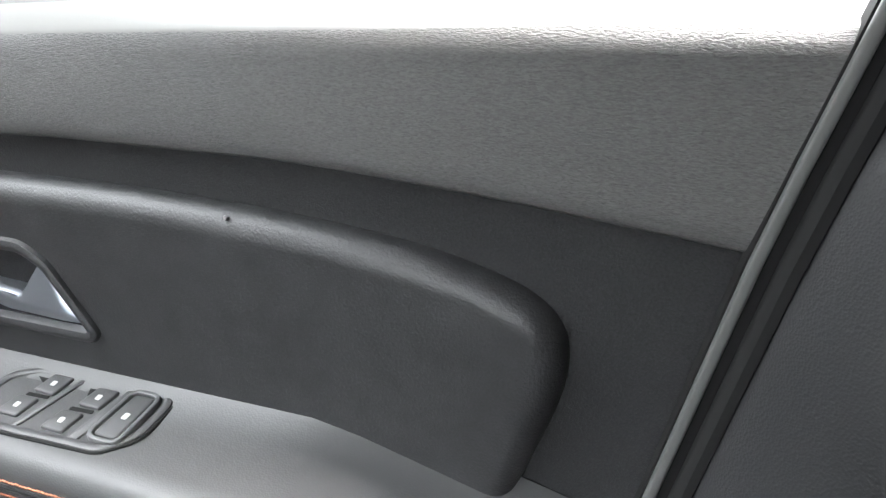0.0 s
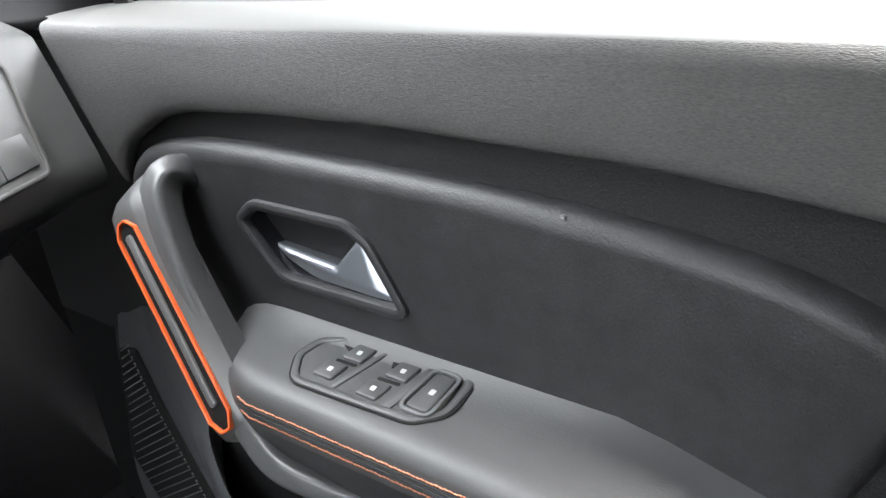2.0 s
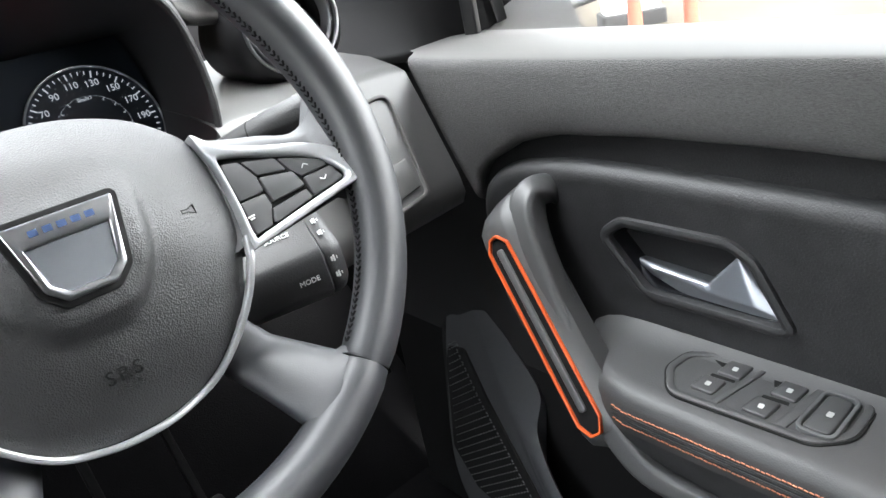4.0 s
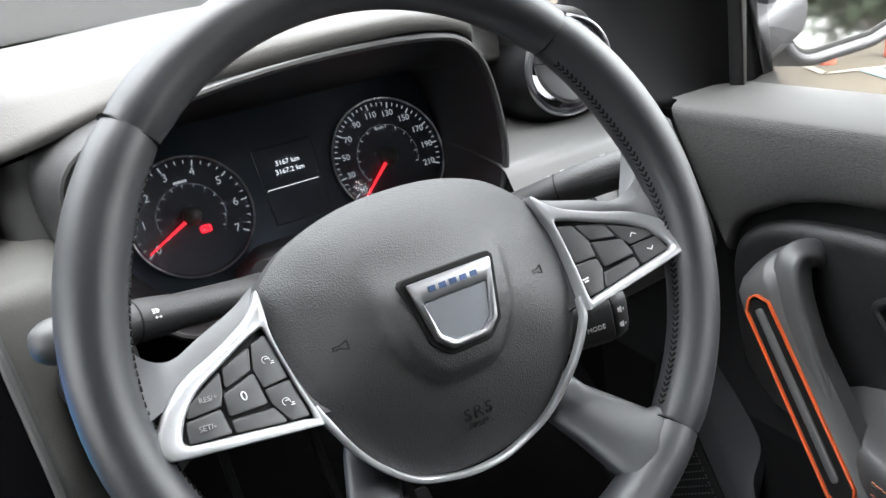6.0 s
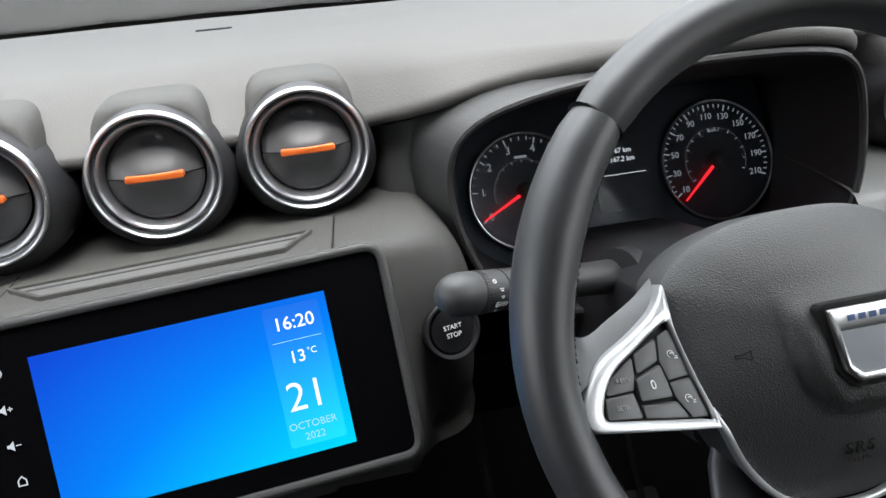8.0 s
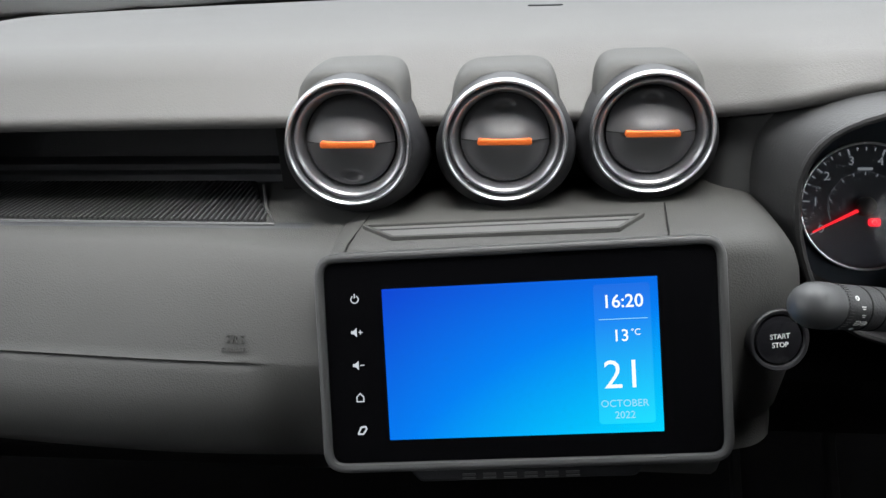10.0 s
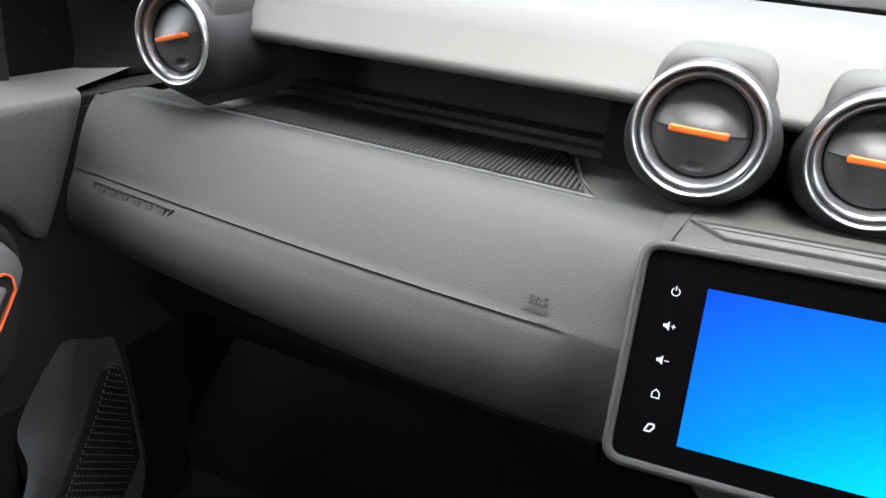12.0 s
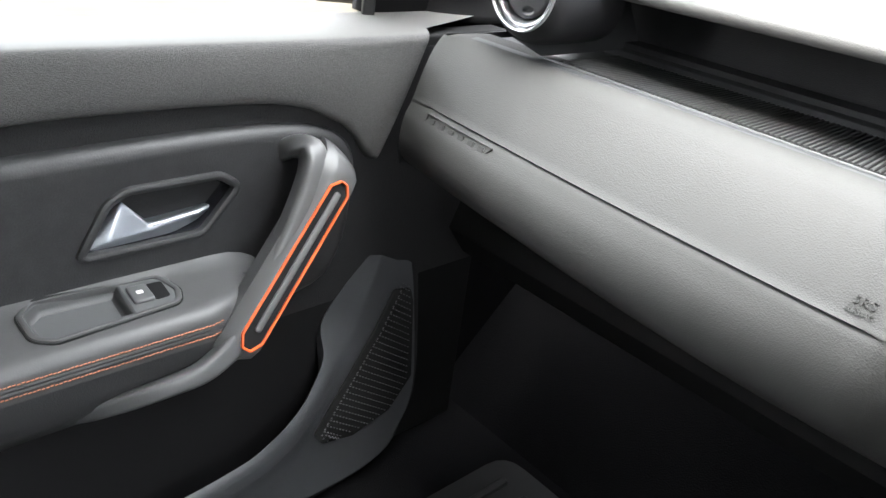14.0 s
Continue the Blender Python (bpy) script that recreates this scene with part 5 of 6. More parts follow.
# ---------------------------------------------------------------- round air vents
def vent(at, face, tab, turn=0.0, cover_len=0.10, tip=0.0, size=1.0):
    """One swivelling vent. face: the way it faces. tab: +1 dimple above the bar, -1 below it. turn: roll of the disc, degrees."""
    v = thing("air_vent", "round black air vent with a satin ring" + (", turned aside" if tip else " and an orange bar"), "air vent", "round air vents")
    n = Vector(face).normalized()
    m0 = frame_at(at, n.cross(Vector((0, 0, 1))) * -1, Vector((0, 0, 1)))
    if (m0.to_3x3() @ Vector((0, 0, 1))).dot(n) < 0:
        m0 = frame_at(at, n.cross(Vector((0, 0, 1))), Vector((0, 0, 1)))
    m0 = m0 @ Matrix.Scale(size, 4)
    part("barrel", loft([[((0.0455 + g * (0.12 + 0.88 * ease(0.45 - 0.75 * math.sin(a)))) * math.cos(a), (0.0455 + g * (0.12 + 0.88 * ease(0.45 - 0.75 * math.sin(a)))) * math.sin(a), h) for g, h in ((0, 0.0005), (0.0012, -0.001), (0.0045, -0.004), (0.0085, -0.009), (0.0115, -0.016), (0.0135, -0.026), (0.0140, -0.055), (0.0140, -0.100))] for a in [2 * math.pi * i / 64 for i in range(64)]], ring=True), M_DARK, v, "black barrel", m=m0)
    part("ring", lathe([(0.0424, -0.0030), (0.0425, 0.0006), (0.0430, 0.0021), (0.0439, 0.0028), (0.0448, 0.0025), (0.0454, 0.0014), (0.0459, -0.0004), (0.0460, -0.003)], 80), M_DULLCHROME, v, "satin chrome ring", m=m0)
    part("inner_ring", lathe([(0.0426, -0.0020), (0.0422, -0.0036), (0.0415, -0.0039), (0.0408, -0.0030), (0.0400, -0.0015), (0.0391, -0.0007), (0.0380, -0.0012), (0.0369, -0.0030), (0.0358, -0.0054), (0.0349, -0.0080), (0.0342, -0.0100), (0.0338, -0.0116), (0.0336, -0.014)], 72), M_DARKMETAL, v, "dark satin inner ring", m=m0)
    part("throat", lathe([(0.0340, -0.0115), (0.0336, -0.0130), (0.0332, -0.0125), (0.0332, -0.03)], 48), M_MATT, v, "black throat", m=m0)
    md = m0 @ Matrix.Rotation(radians(turn), 4, "Z") @ Matrix.Rotation(radians(tip), 4, "X")
    # disc in two halves with a fold along the middle
    R = 0.0328
    for half, name in ((1, "upper_blade"), (-1, "lower_blade")):
        secs = []
        for i in range(31):
            k = math.sin(i / 30 * math.pi / 2)
            y = half * (0.0003 + (R - 0.0005) * k)
            w = math.sqrt(max(0, R * R - y * y))
            row = []
            for j in range(41):
                x = w * (j / 20 - 1)
                rr = math.hypot(x, y) / R
                swell = 0.0058 * math.exp(-(y / 0.011) ** 2) * ease(1.25 - abs(x) / 0.026) if half > 0 else 0.0026 * math.exp(-(y / 0.006) ** 2) * ease(1.25 - abs(x) / 0.026)
                dim = 0.0026 * math.exp(-(((x / 0.0072) ** 2 + ((y - 0.0245 * tab) / 0.0036) ** 2) ** 3))
                row.append((x, y, -0.0072 + 0.0042 * (1 - rr * rr) + swell - dim - 0.0012 * ease((rr - 0.9) / 0.1) - (0.20 * y if half > 0 else 0)))
            secs.append(row)
        secs.append([(x, y, z - 0.01) for x, y, z in secs[-1]])
        part(name, loft(secs), M_DISC, v, m=md, sharp=70)
    if not tip:
        part("bar", plate(rounded([(-0.0202, -0.0023), (0.0202, -0.0023), (0.0196, 0.0026), (-0.0196, 0.0026)], 0.0020, 4), -0.004, 0.0030, 0.0010, 3), M_ORANGE, v, "orange bar", m=md)
    # rounded cover that runs back into the dash
    secs = []
    lean = n.z / math.hypot(n.x, n.y)
    for dep, k, w, h in ((0.003, 0.0, 0.0400, 0.046), (0.005, 0.25, 0.0402, 0.0468), (0.009, 0.6, 0.0404, 0.0478), (0.016, 0.9, 0.0406, 0.0488), (0.03, 1, 0.0408, 0.0498), (0.05, 1, 0.0408, 0.0508), (cover_len * 0.8, 1, 0.0406, 0.0512), (cover_len, 1, 0.0400, 0.0506), (cover_len + 0.03, 1, 0.038, 0.048), (cover_len + 0.05, 1, 0.034, 0.030)):
        row = []
        for j in range(25):
            th = math.pi * (0.12 + 0.76 * j / 24)
            tb = math.pi * j / 24
            cx, ch = 0.0452 * math.cos(th), 0.0452 * math.sin(th) * 0.93
            bx = w * math.copysign(abs(math.cos(tb)) ** 0.42, math.cos(tb))
            bh = h * abs(math.sin(tb)) ** 0.40
            x, hh = cx * (1 - k) + bx * k, ch * (1 - k) + bh * k
            row.append((x, hh, -dep - lean * hh * (1 - 0.7 * k)))
        row = [(row[0][0], row[0][1] - 0.010, row[0][2])] + row + [(row[-1][0], row[-1][1] - 0.010, row[-1][2])]
        secs.append(row)
    nf = Vector((n.x, n.y, 0)).normalized()
    mc = frame_at(at, nf.cross(Vector((0, 0, 1))) * -1, Vector((0, 0, 1)))
    if (mc.to_3x3() @ Vector((0, 0, 1))).dot(nf) < 0:
        mc = frame_at(at, nf.cross(Vector((0, 0, 1))), Vector((0, 0, 1)))
    part("cover", loft(secs), M_DASH, v, "grey cover over the barrel", m=mc @ Matrix.Scale(size, 4), sharp=75)
    return v


vent((-0.1240, 0.0745, 0.7935), (-0.02, -1, 0.42), -1)
vent((-0.0127, 0.0830, 0.7926), (0.0, -1, 0.42), 1, size=0.97)
vent((0.0908, 0.0900, 0.7958), (0.02, -1, 0.42), 1, size=0.955)
vent((-0.5640, 0.0550, 0.7950), (-0.03, -1, 0.40), -1, turn=16, cover_len=0.06, size=0.89)
vent((0.6210, 0.1000, 0.7715), (-0.10, -1, 0.36), 1, turn=-20, cover_len=0.06, tip=-32)

# ---------------------------------------------------------------- centre display
SM = frame_at((0.000, -0.0160, 0.6745), (0.178, 0.0075, 0.0085), (0, 0.385, 1.0))
screen = thing("touchscreen", "touchscreen in a dark grey frame showing a blue page with date", "display")
fr = rounded([(-0.1335, -0.0710), (0.1320, -0.0710), (0.1325, 0.0745), (-0.1330, 0.0745)], 0.016, 7)
gl = inset(fr, 0.0062)
part("frame", hoop(fr, gl, -0.030, 0.0035, 0.003), M_FRAME, screen, "dark grey moulded frame", m=SM)
part("glass", plate(gl, -0.010, 0.0005, 0.0004, 1), M_BLACKGLASS, screen, "glossy black glass", m=SM)
part("frame_foot", plate(rounded([(-0.070, -0.0790), (0.070, -0.0790), (0.080, -0.068), (-0.080, -0.068)], 0.005, 4), -0.02, -0.0010, 0.002, 3), M_DARK, screen, m=SM)
bars("raised_bar", [(-0.038 + 0.0135 * i, -0.0748, 0.0085, 0.0016) for i in range(6)] + [(-0.038 + 0.0135 * i, -0.0772, 0.0085, 0.0010) for i in range(6)], SM @ Matrix.Translation((0, 0, -0.0010)), M_FRAME, screen, "row of raised bars", h=0.0008)
disp = part("image", plate([(-0.0886, -0.0498), (0.0886, -0.0498), (0.0886, 0.0498), (-0.0886, 0.0498)], 0.0002, 0.0009, 0.0001, 1), M_SCREEN, screen, "lit blue image", m=SM, smooth=False)
part("date_panel", plate(rounded([(0.0480, -0.0440), (0.0835, -0.0440), (0.0835, 0.0460), (0.0480, 0.0460)], 0.002, 3), 0.0009, 0.0011, 0.00005, 1), M_PANEL, disp, "paler blue column", m=SM, smooth=False)
T = lambda x, y, z=0.0013: SM @ Matrix.Translation((x, y, z))
words("clock", "16:20", 0.0118, T(0.0662, 0.0345), M_SCREENTEXT, disp, depth=0.0001, bold=0.010)
bars("rule", [(0, 0, 0.031, 0.0004)], T(0.066, 0.0235, 0.0011), M_SCREENDIM, disp, h=0.0002)
words("temperature", "13", 0.0108, T(0.0640, 0.0125), M_SCREENTEXT, disp, depth=0.0001, bold=0.006)
words("temperature_unit", "\u00b0C", 0.0058, T(0.0735, 0.0146), M_SCREENTEXT, disp, depth=0.0001)
words("day", "21", 0.0262, T(0.0645, -0.0130), M_SCREENTEXT, disp, depth=0.0001, bold=-0.004)
words("month", "OCTOBER", 0.0066, T(0.0645, -0.0310), M_SCREENDIM, disp, depth=0.0001)
words("year", "2022", 0.0066, T(0.0645, -0.0385), M_SCREENDIM, disp, depth=0.0001)
# touch marks at the glass's edge
IM = lambda y: SM @ Matrix.Translation((-0.1068, y, 0.0006))
pw = part("power_mark", lathe([(0.0021, 0), (0.0021, 0.0003), (0.0028, 0.0003), (0.0028, 0)], 24, radians(120), radians(420)), M_LIT, screen, "lit power symbol", m=IM(0.0440))
bars("power_stroke", [(0, 0.0022, 0.0007, 0.0028)], IM(0.0440), M_LIT, pw)
for y, plus in ((0.0222, True), (0.0004, False)):
    sp = part("volume_mark", plate([(-0.0036, -0.0010), (-0.0022, -0.0010), (0.0002, -0.0030), (0.0002, 0.0030), (-0.0022, 0.0010), (-0.0036, 0.0010)], 0, 0.0003, 0.00005, 1), M_LIT, screen, "lit volume symbol", m=IM(y))
    bars("volume_sign", [(0.0026, 0, 0.0028, 0.0006)] + ([(0.0026, 0, 0.0006, 0.0028)] if plus else []), IM(y), M_LIT, sp)
hm = [(-0.0026, -0.0028), (0.0026, -0.0028), (0.0026, 0.0008), (0.0, 0.0034), (-0.0026, 0.0008)]
part("home_mark", hoop(hm, inset(hm, 0.0007), 0, 0.0003, 0.00005), M_LIT, screen, "lit house symbol", m=IM(-0.0212))
cm_ = rounded([(-0.0036, -0.0030), (0.0010, -0.0030), (0.0036, 0.0006), (0.0030, 0.0030), (-0.0010, 0.0026)], 0.001, 3)
part("menu_mark", hoop(cm_, inset(cm_, 0.0011), 0, 0.0003, 0.00005), M_LIT, screen, "lit menu symbol", m=IM(-0.0428))

# start button
start = thing("start_button", "round black engine start button beside the screen", "button")
BM = frame_at((0.1680, 0.0110, 0.6770), (1, 0.22, 0), (0, 0.33, 1)) @ Matrix.Scale(1.18, 4)
part("surround", lathe([(0.0175, -0.004), (0.0175, 0.0012), (0.0168, 0.0020), (0.0152, 0.0016), (0.0146, 0.0)], 48), M_DARK, start, m=BM)
part("cap", lathe([(0, 0.0016), (0.010, 0.0014), (0.0132, 0.0008), (0.0142, -0.001)], 40), M_GLOSSY, start, "glossy black cap", m=BM)
words("lettering", "START", 0.0040, BM @ Matrix.Translation((0, 0.0022, 0.0018)), M_PRINT, start)
words("lettering", "STOP", 0.0040, BM @ Matrix.Translation((0, -0.0026, 0.0018)), M_PRINT, start)

# ---------------------------------------------------------------- steering wheel
WT = radians(25)
WM = frame_at((0.3435, -0.1500, 0.7357), (1, 0, 0), (0, math.sin(WT), math.cos(WT)))   # local x right, y up, z to the driver
wheel = thing("steering_wheel", "black leather steering wheel with silver spokes and a plain chrome badge", "steering wheel")
RC = 0.1622
RM = WM @ Matrix.Translation((-0.0028, 0.0020, 0))   # the rim sits a little off the hub


def rim_at(a):
    """Centre radius and thickness of the rim at angle a in degrees: thumb rests swell a little."""
    sw = math.exp(-((abs(abs(a) - 90) - 62) / 16) ** 2) if a > 0 or a > -60 or a < -120 else 0
    th = max(math.exp(-((a - 22) / 17) ** 2), math.exp(-((a - 158) / 17) ** 2))
    return RC - 0.0015 * th, 0.0142 + 0.0014 * th


seams = [43.5, 136.0, 229.0, 311.0]
for k in range(4):
    a0, a1 = seams[k], seams[(k + 1) % 4] + (360 if k == 3 else 0)
    secs = []
    n = 26
    for i in range(n + 1):
        a = a0 + (a1 - a0) * i / n
        d = a if a <= 180 else a - 360
        rc, rt = rim_at(d)
        pin = 1 - 0.07 * (i in (0, n))
        c, s = math.cos(radians(a)), math.sin(radians(a))
        secs.append([((rc + rt * pin * math.cos(b)) * c, (rc + rt * pin * math.cos(b)) * s, 1.12 * rt * pin * math.sin(b)) for b in [2 * math.pi * j / 20 for j in range(20)]])
    part("rim", loft(secs, closed=True), M_LEATHER, wheel, "black leather rim section", m=RM, sharp=60)
for a in seams:
    part("rim_seam", lathe([(0.0150, -0.0004), (0.0132, -0.0011), (0.0132, 0.0011), (0.0150, 0.0004)], 24), M_SEAL, wheel, m=RM @ Matrix.Rotation(radians(a), 4, "Z") @ Matrix.Translation((RC, 0, 0)) @ Matrix.Rotation(radians(90), 4, "X"))
# lacing on the rim's inside
for a0, a1 in ((-46, 40), (140, 226)):
    bm = bmesh.new()
    a = a0
    while a < a1:
        d = a if a <= 180 else a - 360
        rc, rt = rim_at(d)
        for sgn in (-1, 1):
            bmesh.ops.create_cube(bm, size=1, matrix=Matrix.Rotation(radians(a), 4, "Z") @ Matrix.Translation((rc - rt * 0.99, 0, sgn * 0.0012 + 0.002)) @ Matrix.Rotation(sgn * 0.75, 4, "X") @ Matrix.Diagonal((0.0011, 0.0029, 0.0007, 1)))
        a += 1.35
    tagged(part("lacing", bm, M_SEAL, wheel, "black thread lacing", m=RM, smooth=False), kind="stuff")

# pad outline, from the top round to the left side
half = [(0.0, 0.0590), (0.030, 0.0570), (0.058, 0.0490), (0.0765, 0.0365), (0.0842, 0.0255), (0.0858, 0.0070), (0.0832, -0.0150), (0.0776, -0.0390), (0.0640, -0.0660), (0.0420, -0.0885), (0.0200, -0.0970), (0.0, -0.0990)]
po = [(x, y, 0) for x, y in half] + [(-x, y, 0) for x, y in half[-2:0:-1]]
po = [Vector((q.x, q.y)) for q in curve(po, 5, closed=True)]
cy = -0.012


def dish(x, y):
    """How far the spokes and the pad's edge lie behind the rim's plane."""
    ax = math.sqrt(x * x + 0.0002)
    lo, hi = -0.026 - 0.18 * ax, -0.0504 + 0.26 * ax - 0.44 * max(y, -0.045) + 0.22 * min(0.0, y + 0.045)
    hi = 0.5 * (hi + 0.002 - math.sqrt((hi - 0.002) ** 2 + 0.00001))
    return 0.5 * (lo + hi + math.sqrt((lo - hi) ** 2 + 0.00001))


def rise(qy, s):
    """Share of the pad's height at a share s of the way to its edge: domed above, sloping evenly below."""
    w = ease(-(qy - cy) / 0.055)
    return glide(DOME, s) * (1 - w) + (1 - s ** 1.7) * w


def swell(x, y):
    """Soft raised U below and beside the badge."""
    half_w = glide([(-0.046, 0.014), (-0.040, 0.021), (-0.023, 0.032), (0.0, 0.0365), (0.03, 0.040)], y)
    side = ease((half_w - abs(x)) / 0.007 + 0.5) * ease((y + 0.050) / 0.008)
    return 0.0066 * side * ease((0.022 - y) / 0.030)


DOME = [(0, 1.0), (0.2, 0.983), (0.4, 0.91), (0.6, 0.75), (0.75, 0.555), (0.87, 0.345), (0.94, 0.185), (0.98, 0.075), (1.0, 0.0)]
rim_z = [dish(q.x, q.y) for q in po]
rim_z = [sum(rim_z[(k + j) % len(po)] * (9 - abs(j)) for j in range(-8, 9)) / 81 for k in range(len(po))]
secs = [[(q.x, q.y, e - 0.03) for q, e in zip(po, rim_z)]]
for k in range(41):
    s = math.cos(k / 40 * math.pi / 2) if k < 40 else 0.0
    secs.append([(q.x * s, cy + (q.y - cy) * s, e * (1 - rise(q.y, s)) + 0.002 * rise(q.y, s) + swell(q.x * s, cy + (q.y - cy) * s)) for q, e in zip(po, rim_z)])
pad = part("pad", loft(secs, closed=True), M_PAD, wheel, "grained black airbag pad", m=WM, sharp=60)


def pad_z(x, y):
    """Height of the pad's dome at a local place."""
    ang = math.atan2(y - cy, x)
    q, e = min(zip(po, rim_z), key=lambda w: abs((math.atan2(w[0].y - cy, w[0].x) - ang + math.pi) % (2 * math.pi) - math.pi))
    s = math.hypot(x, y - cy) / max(1e-6, math.hypot(q.x, q.y - cy))
    f = rise(q.y, s)
    return e * (1 - f) + 0.002 * f + swell(x, y)


# raised shield and badge
bo = rounded([(-0.0240, 0.0082), (0.0240, 0.0082), (0.0180, -0.0225), (0.0105, -0.0295), (-0.0105, -0.0295), (-0.0180, -0.0225)], [0.001, 0.001, 0.004, 0.004, 0.004, 0.004], 3)
BW = WM @ Matrix.Translation((0.0008, 0, -0.0238)) @ Matrix.Rotation(radians(3), 4, "X")
part("badge_seat", plate(inset(bo, -0.003), 0.026, 0.0330, 0.0008, 2), M_SEAL, pad, m=BW)
bi = rounded([(-0.0185, -0.0030), (0.0185, -0.0030), (0.0145, -0.0205), (0.0085, -0.0255), (-0.0085, -0.0255), (-0.0145, -0.0205)], [0.001, 0.001, 0.003, 0.003, 0.003, 0.003], 3)
badge2 = part("badge", hoop(bo, bi, 0.0300, 0.0355, 0.0010), M_DULLCHROME, pad, "plain chrome badge", m=BW, sharp=30)
part("badge_field", plate(bi, 0.030, 0.0338, 0.0004, 1), M_LEVER, badge2, "dark polished field", m=BW)
bars("badge_bar", [(-0.0120 + 0.0060 * i, 0.0028, 0.0040, 0.0030) for i in range(5)], BW @ Matrix.Translation((0, 0, 0.0353)), M_TAG, badge2, "blue-grey bars", h=0.0005)
# moulded marks on the pad
for x in (-0.0590, 0.0590):
    z = pad_z(x, -0.011)
    hn = [(-0.0046, -0.0011), (-0.0010, -0.0010), (0.0036, -0.0028), (0.0036, 0.0026), (-0.0010, 0.0009), (-0.0046, 0.0010)]
    part("horn_mark", hoop(hn, inset(hn, 0.0005), -0.001, 0.0004, 0.0002), M_SEAL, pad, "moulded horn symbol", m=WM @ Matrix.Translation((x, -0.011, z)) @ Matrix.Rotation(radians(20 if x > 0 else -20), 4, "Y"))
z = pad_z(0, -0.071)
pm = WM @ Matrix.Translation((0, -0.071, z + 0.0002)) @ Matrix.Rotation(radians(14), 4, "X")
words("airbag_lettering", "SRS", 0.0098, pm @ Matrix.Translation((0, 0.0015, 0)), M_SEAL, pad, "moulded letters", depth=0.0008, spacing=1.25)
words("airbag_lettering", "AIRBAG", 0.0040, pm @ Matrix.Translation((0, -0.0055, 0)), M_PAD, pad, "moulded letters", depth=0.0006)

# silver line round the foot of the pad
foot = [q for q in po if q.y < -0.030]
foot.sort(key=lambda q: math.atan2(q.x, -q.y - 0.02))
path = [(q.x * 1.016, q.y * 1.022 + 0.0003, dish(q.x, q.y) + 0.0035) for q in foot]
part("pad_trim", sweep(path, box2(0.0034, 0.0062, 0.0013), up=(0, 0, 1)), M_SILVER, wheel, "satin silver line under the pad", m=WM)

# side spokes: arm behind, silver frame, five buttons
for sgn in (1, -1):
    X = lambda pts: [(sgn * x, y) for x, y in pts]
    arm = [[(sgn * 0.070, 0.026, -0.012), (sgn * 0.070, 0.022, 0.004), (sgn * 0.070, -0.040, 0.004), (sgn * 0.070, -0.044, -0.012)], [(sgn * 0.110, 0.008, -0.012), (sgn * 0.110, 0.006, 0.001), (sgn * 0.110, -0.032, 0.001), (sgn * 0.110, -0.038, -0.012)],
           [(sgn * 0.140, 0.004, -0.010), (sgn * 0.140, 0.000, 0.003), (sgn * 0.140, -0.028, 0.003), (sgn * 0.140, -0.034, -0.010)], [(sgn * 0.164, 0.040, -0.008), (sgn * 0.164, 0.036, 0.008), (sgn * 0.164, -0.044, 0.008), (sgn * 0.164, -0.050, -0.008)]]
    part("spoke", loft(arm, closed=True, cap=True), M_LEATHER, wheel, "black spoke", m=WM, sharp=60, lift=lambda x, y: dish(x, y) - 0.004)
    # soft gusset where the spoke meets the rim
    gus = [[(0.084, 0.0335, -0.006), (0.0865, 0.0295, -0.0005), (0.092, 0.020, 0.002)], [(0.0985, 0.0250, -0.005), (0.1005, 0.0195, 0.0005), (0.104, 0.011, 0.002)], [(0.119, 0.0170, -0.003), (0.121, 0.0105, 0.002), (0.124, 0.002, 0.003)],
           [(0.135, 0.0110, -0.004), (0.138, 0.0045, 0.004), (0.141, -0.007, 0.005)], [(0.147, 0.0175, -0.002), (0.149, 0.0080, 0.007), (0.150, -0.010, 0.008)], [(0.157, 0.0360, 0.002), (0.160, 0.0200, 0.011), (0.160, -0.014, 0.012)]]
    gus = [[(sgn * x, y, z) for x, y, z in row] for row in gus]
    gus = [list(r) for r in zip(*[curve(c, 4) for c in zip(*gus)])]
    part("gusset", loft(gus), M_LEATHER, wheel, m=WM, sharp=70, lift=lambda x, y: dish(x, y) * ease((0.168 - abs(x)) / 0.034))
    o = X([(0.0850, 0.0300), (0.0905, 0.0230), (0.0990, 0.0160), (0.1158, 0.0078), (0.1320, 0.0015), (0.1437, -0.0070), (0.1503, -0.0165), (0.1526, -0.0240), (0.1500, -0.0288), (0.1440, -0.0308), (0.1150, -0.0362), (0.0845, -0.0415), (0.0800, -0.0400), (0.0838, -0.0190), (0.0866, 0.0050), (0.0850, 0.0200)])
    i = X([(0.0905, 0.0110), (0.0935, 0.0102), (0.1000, 0.0078), (0.1155, 0.0005), (0.1290, -0.0062), (0.1368, -0.0140), (0.1405, -0.0205), (0.1414, -0.0240), (0.1400, -0.0262), (0.1360, -0.0275), (0.1130, -0.0318), (0.0880, -0.0366), (0.0832, -0.0366), (0.0857, -0.0190), (0.0884, 0.0030), (0.0892, 0.0095)])
    o, i = [Vector(q) for q in o], [Vector(q) for q in i]
    o = [Vector((q.x, q.y)) for q in curve([(q.x, q.y, 0) for q in o], 3, closed=True)]
    i = [Vector((q.x, q.y)) for q in curve([(q.x, q.y, 0) for q in i], 3, closed=True)]
    tm = WM @ Matrix.Translation((0, 0, 0.0045))
    trim = part("spoke_trim", hoop(o, i, -0.008, 0.0050, 0.0022), M_SILVER, wheel, "satin silver spoke frame", m=tm, sharp=60, lift=dish)
    part("button_bed", plate(i, -0.008, 0.0002, 0.0002, 1), M_SEAL, trim, m=tm, lift=dish)
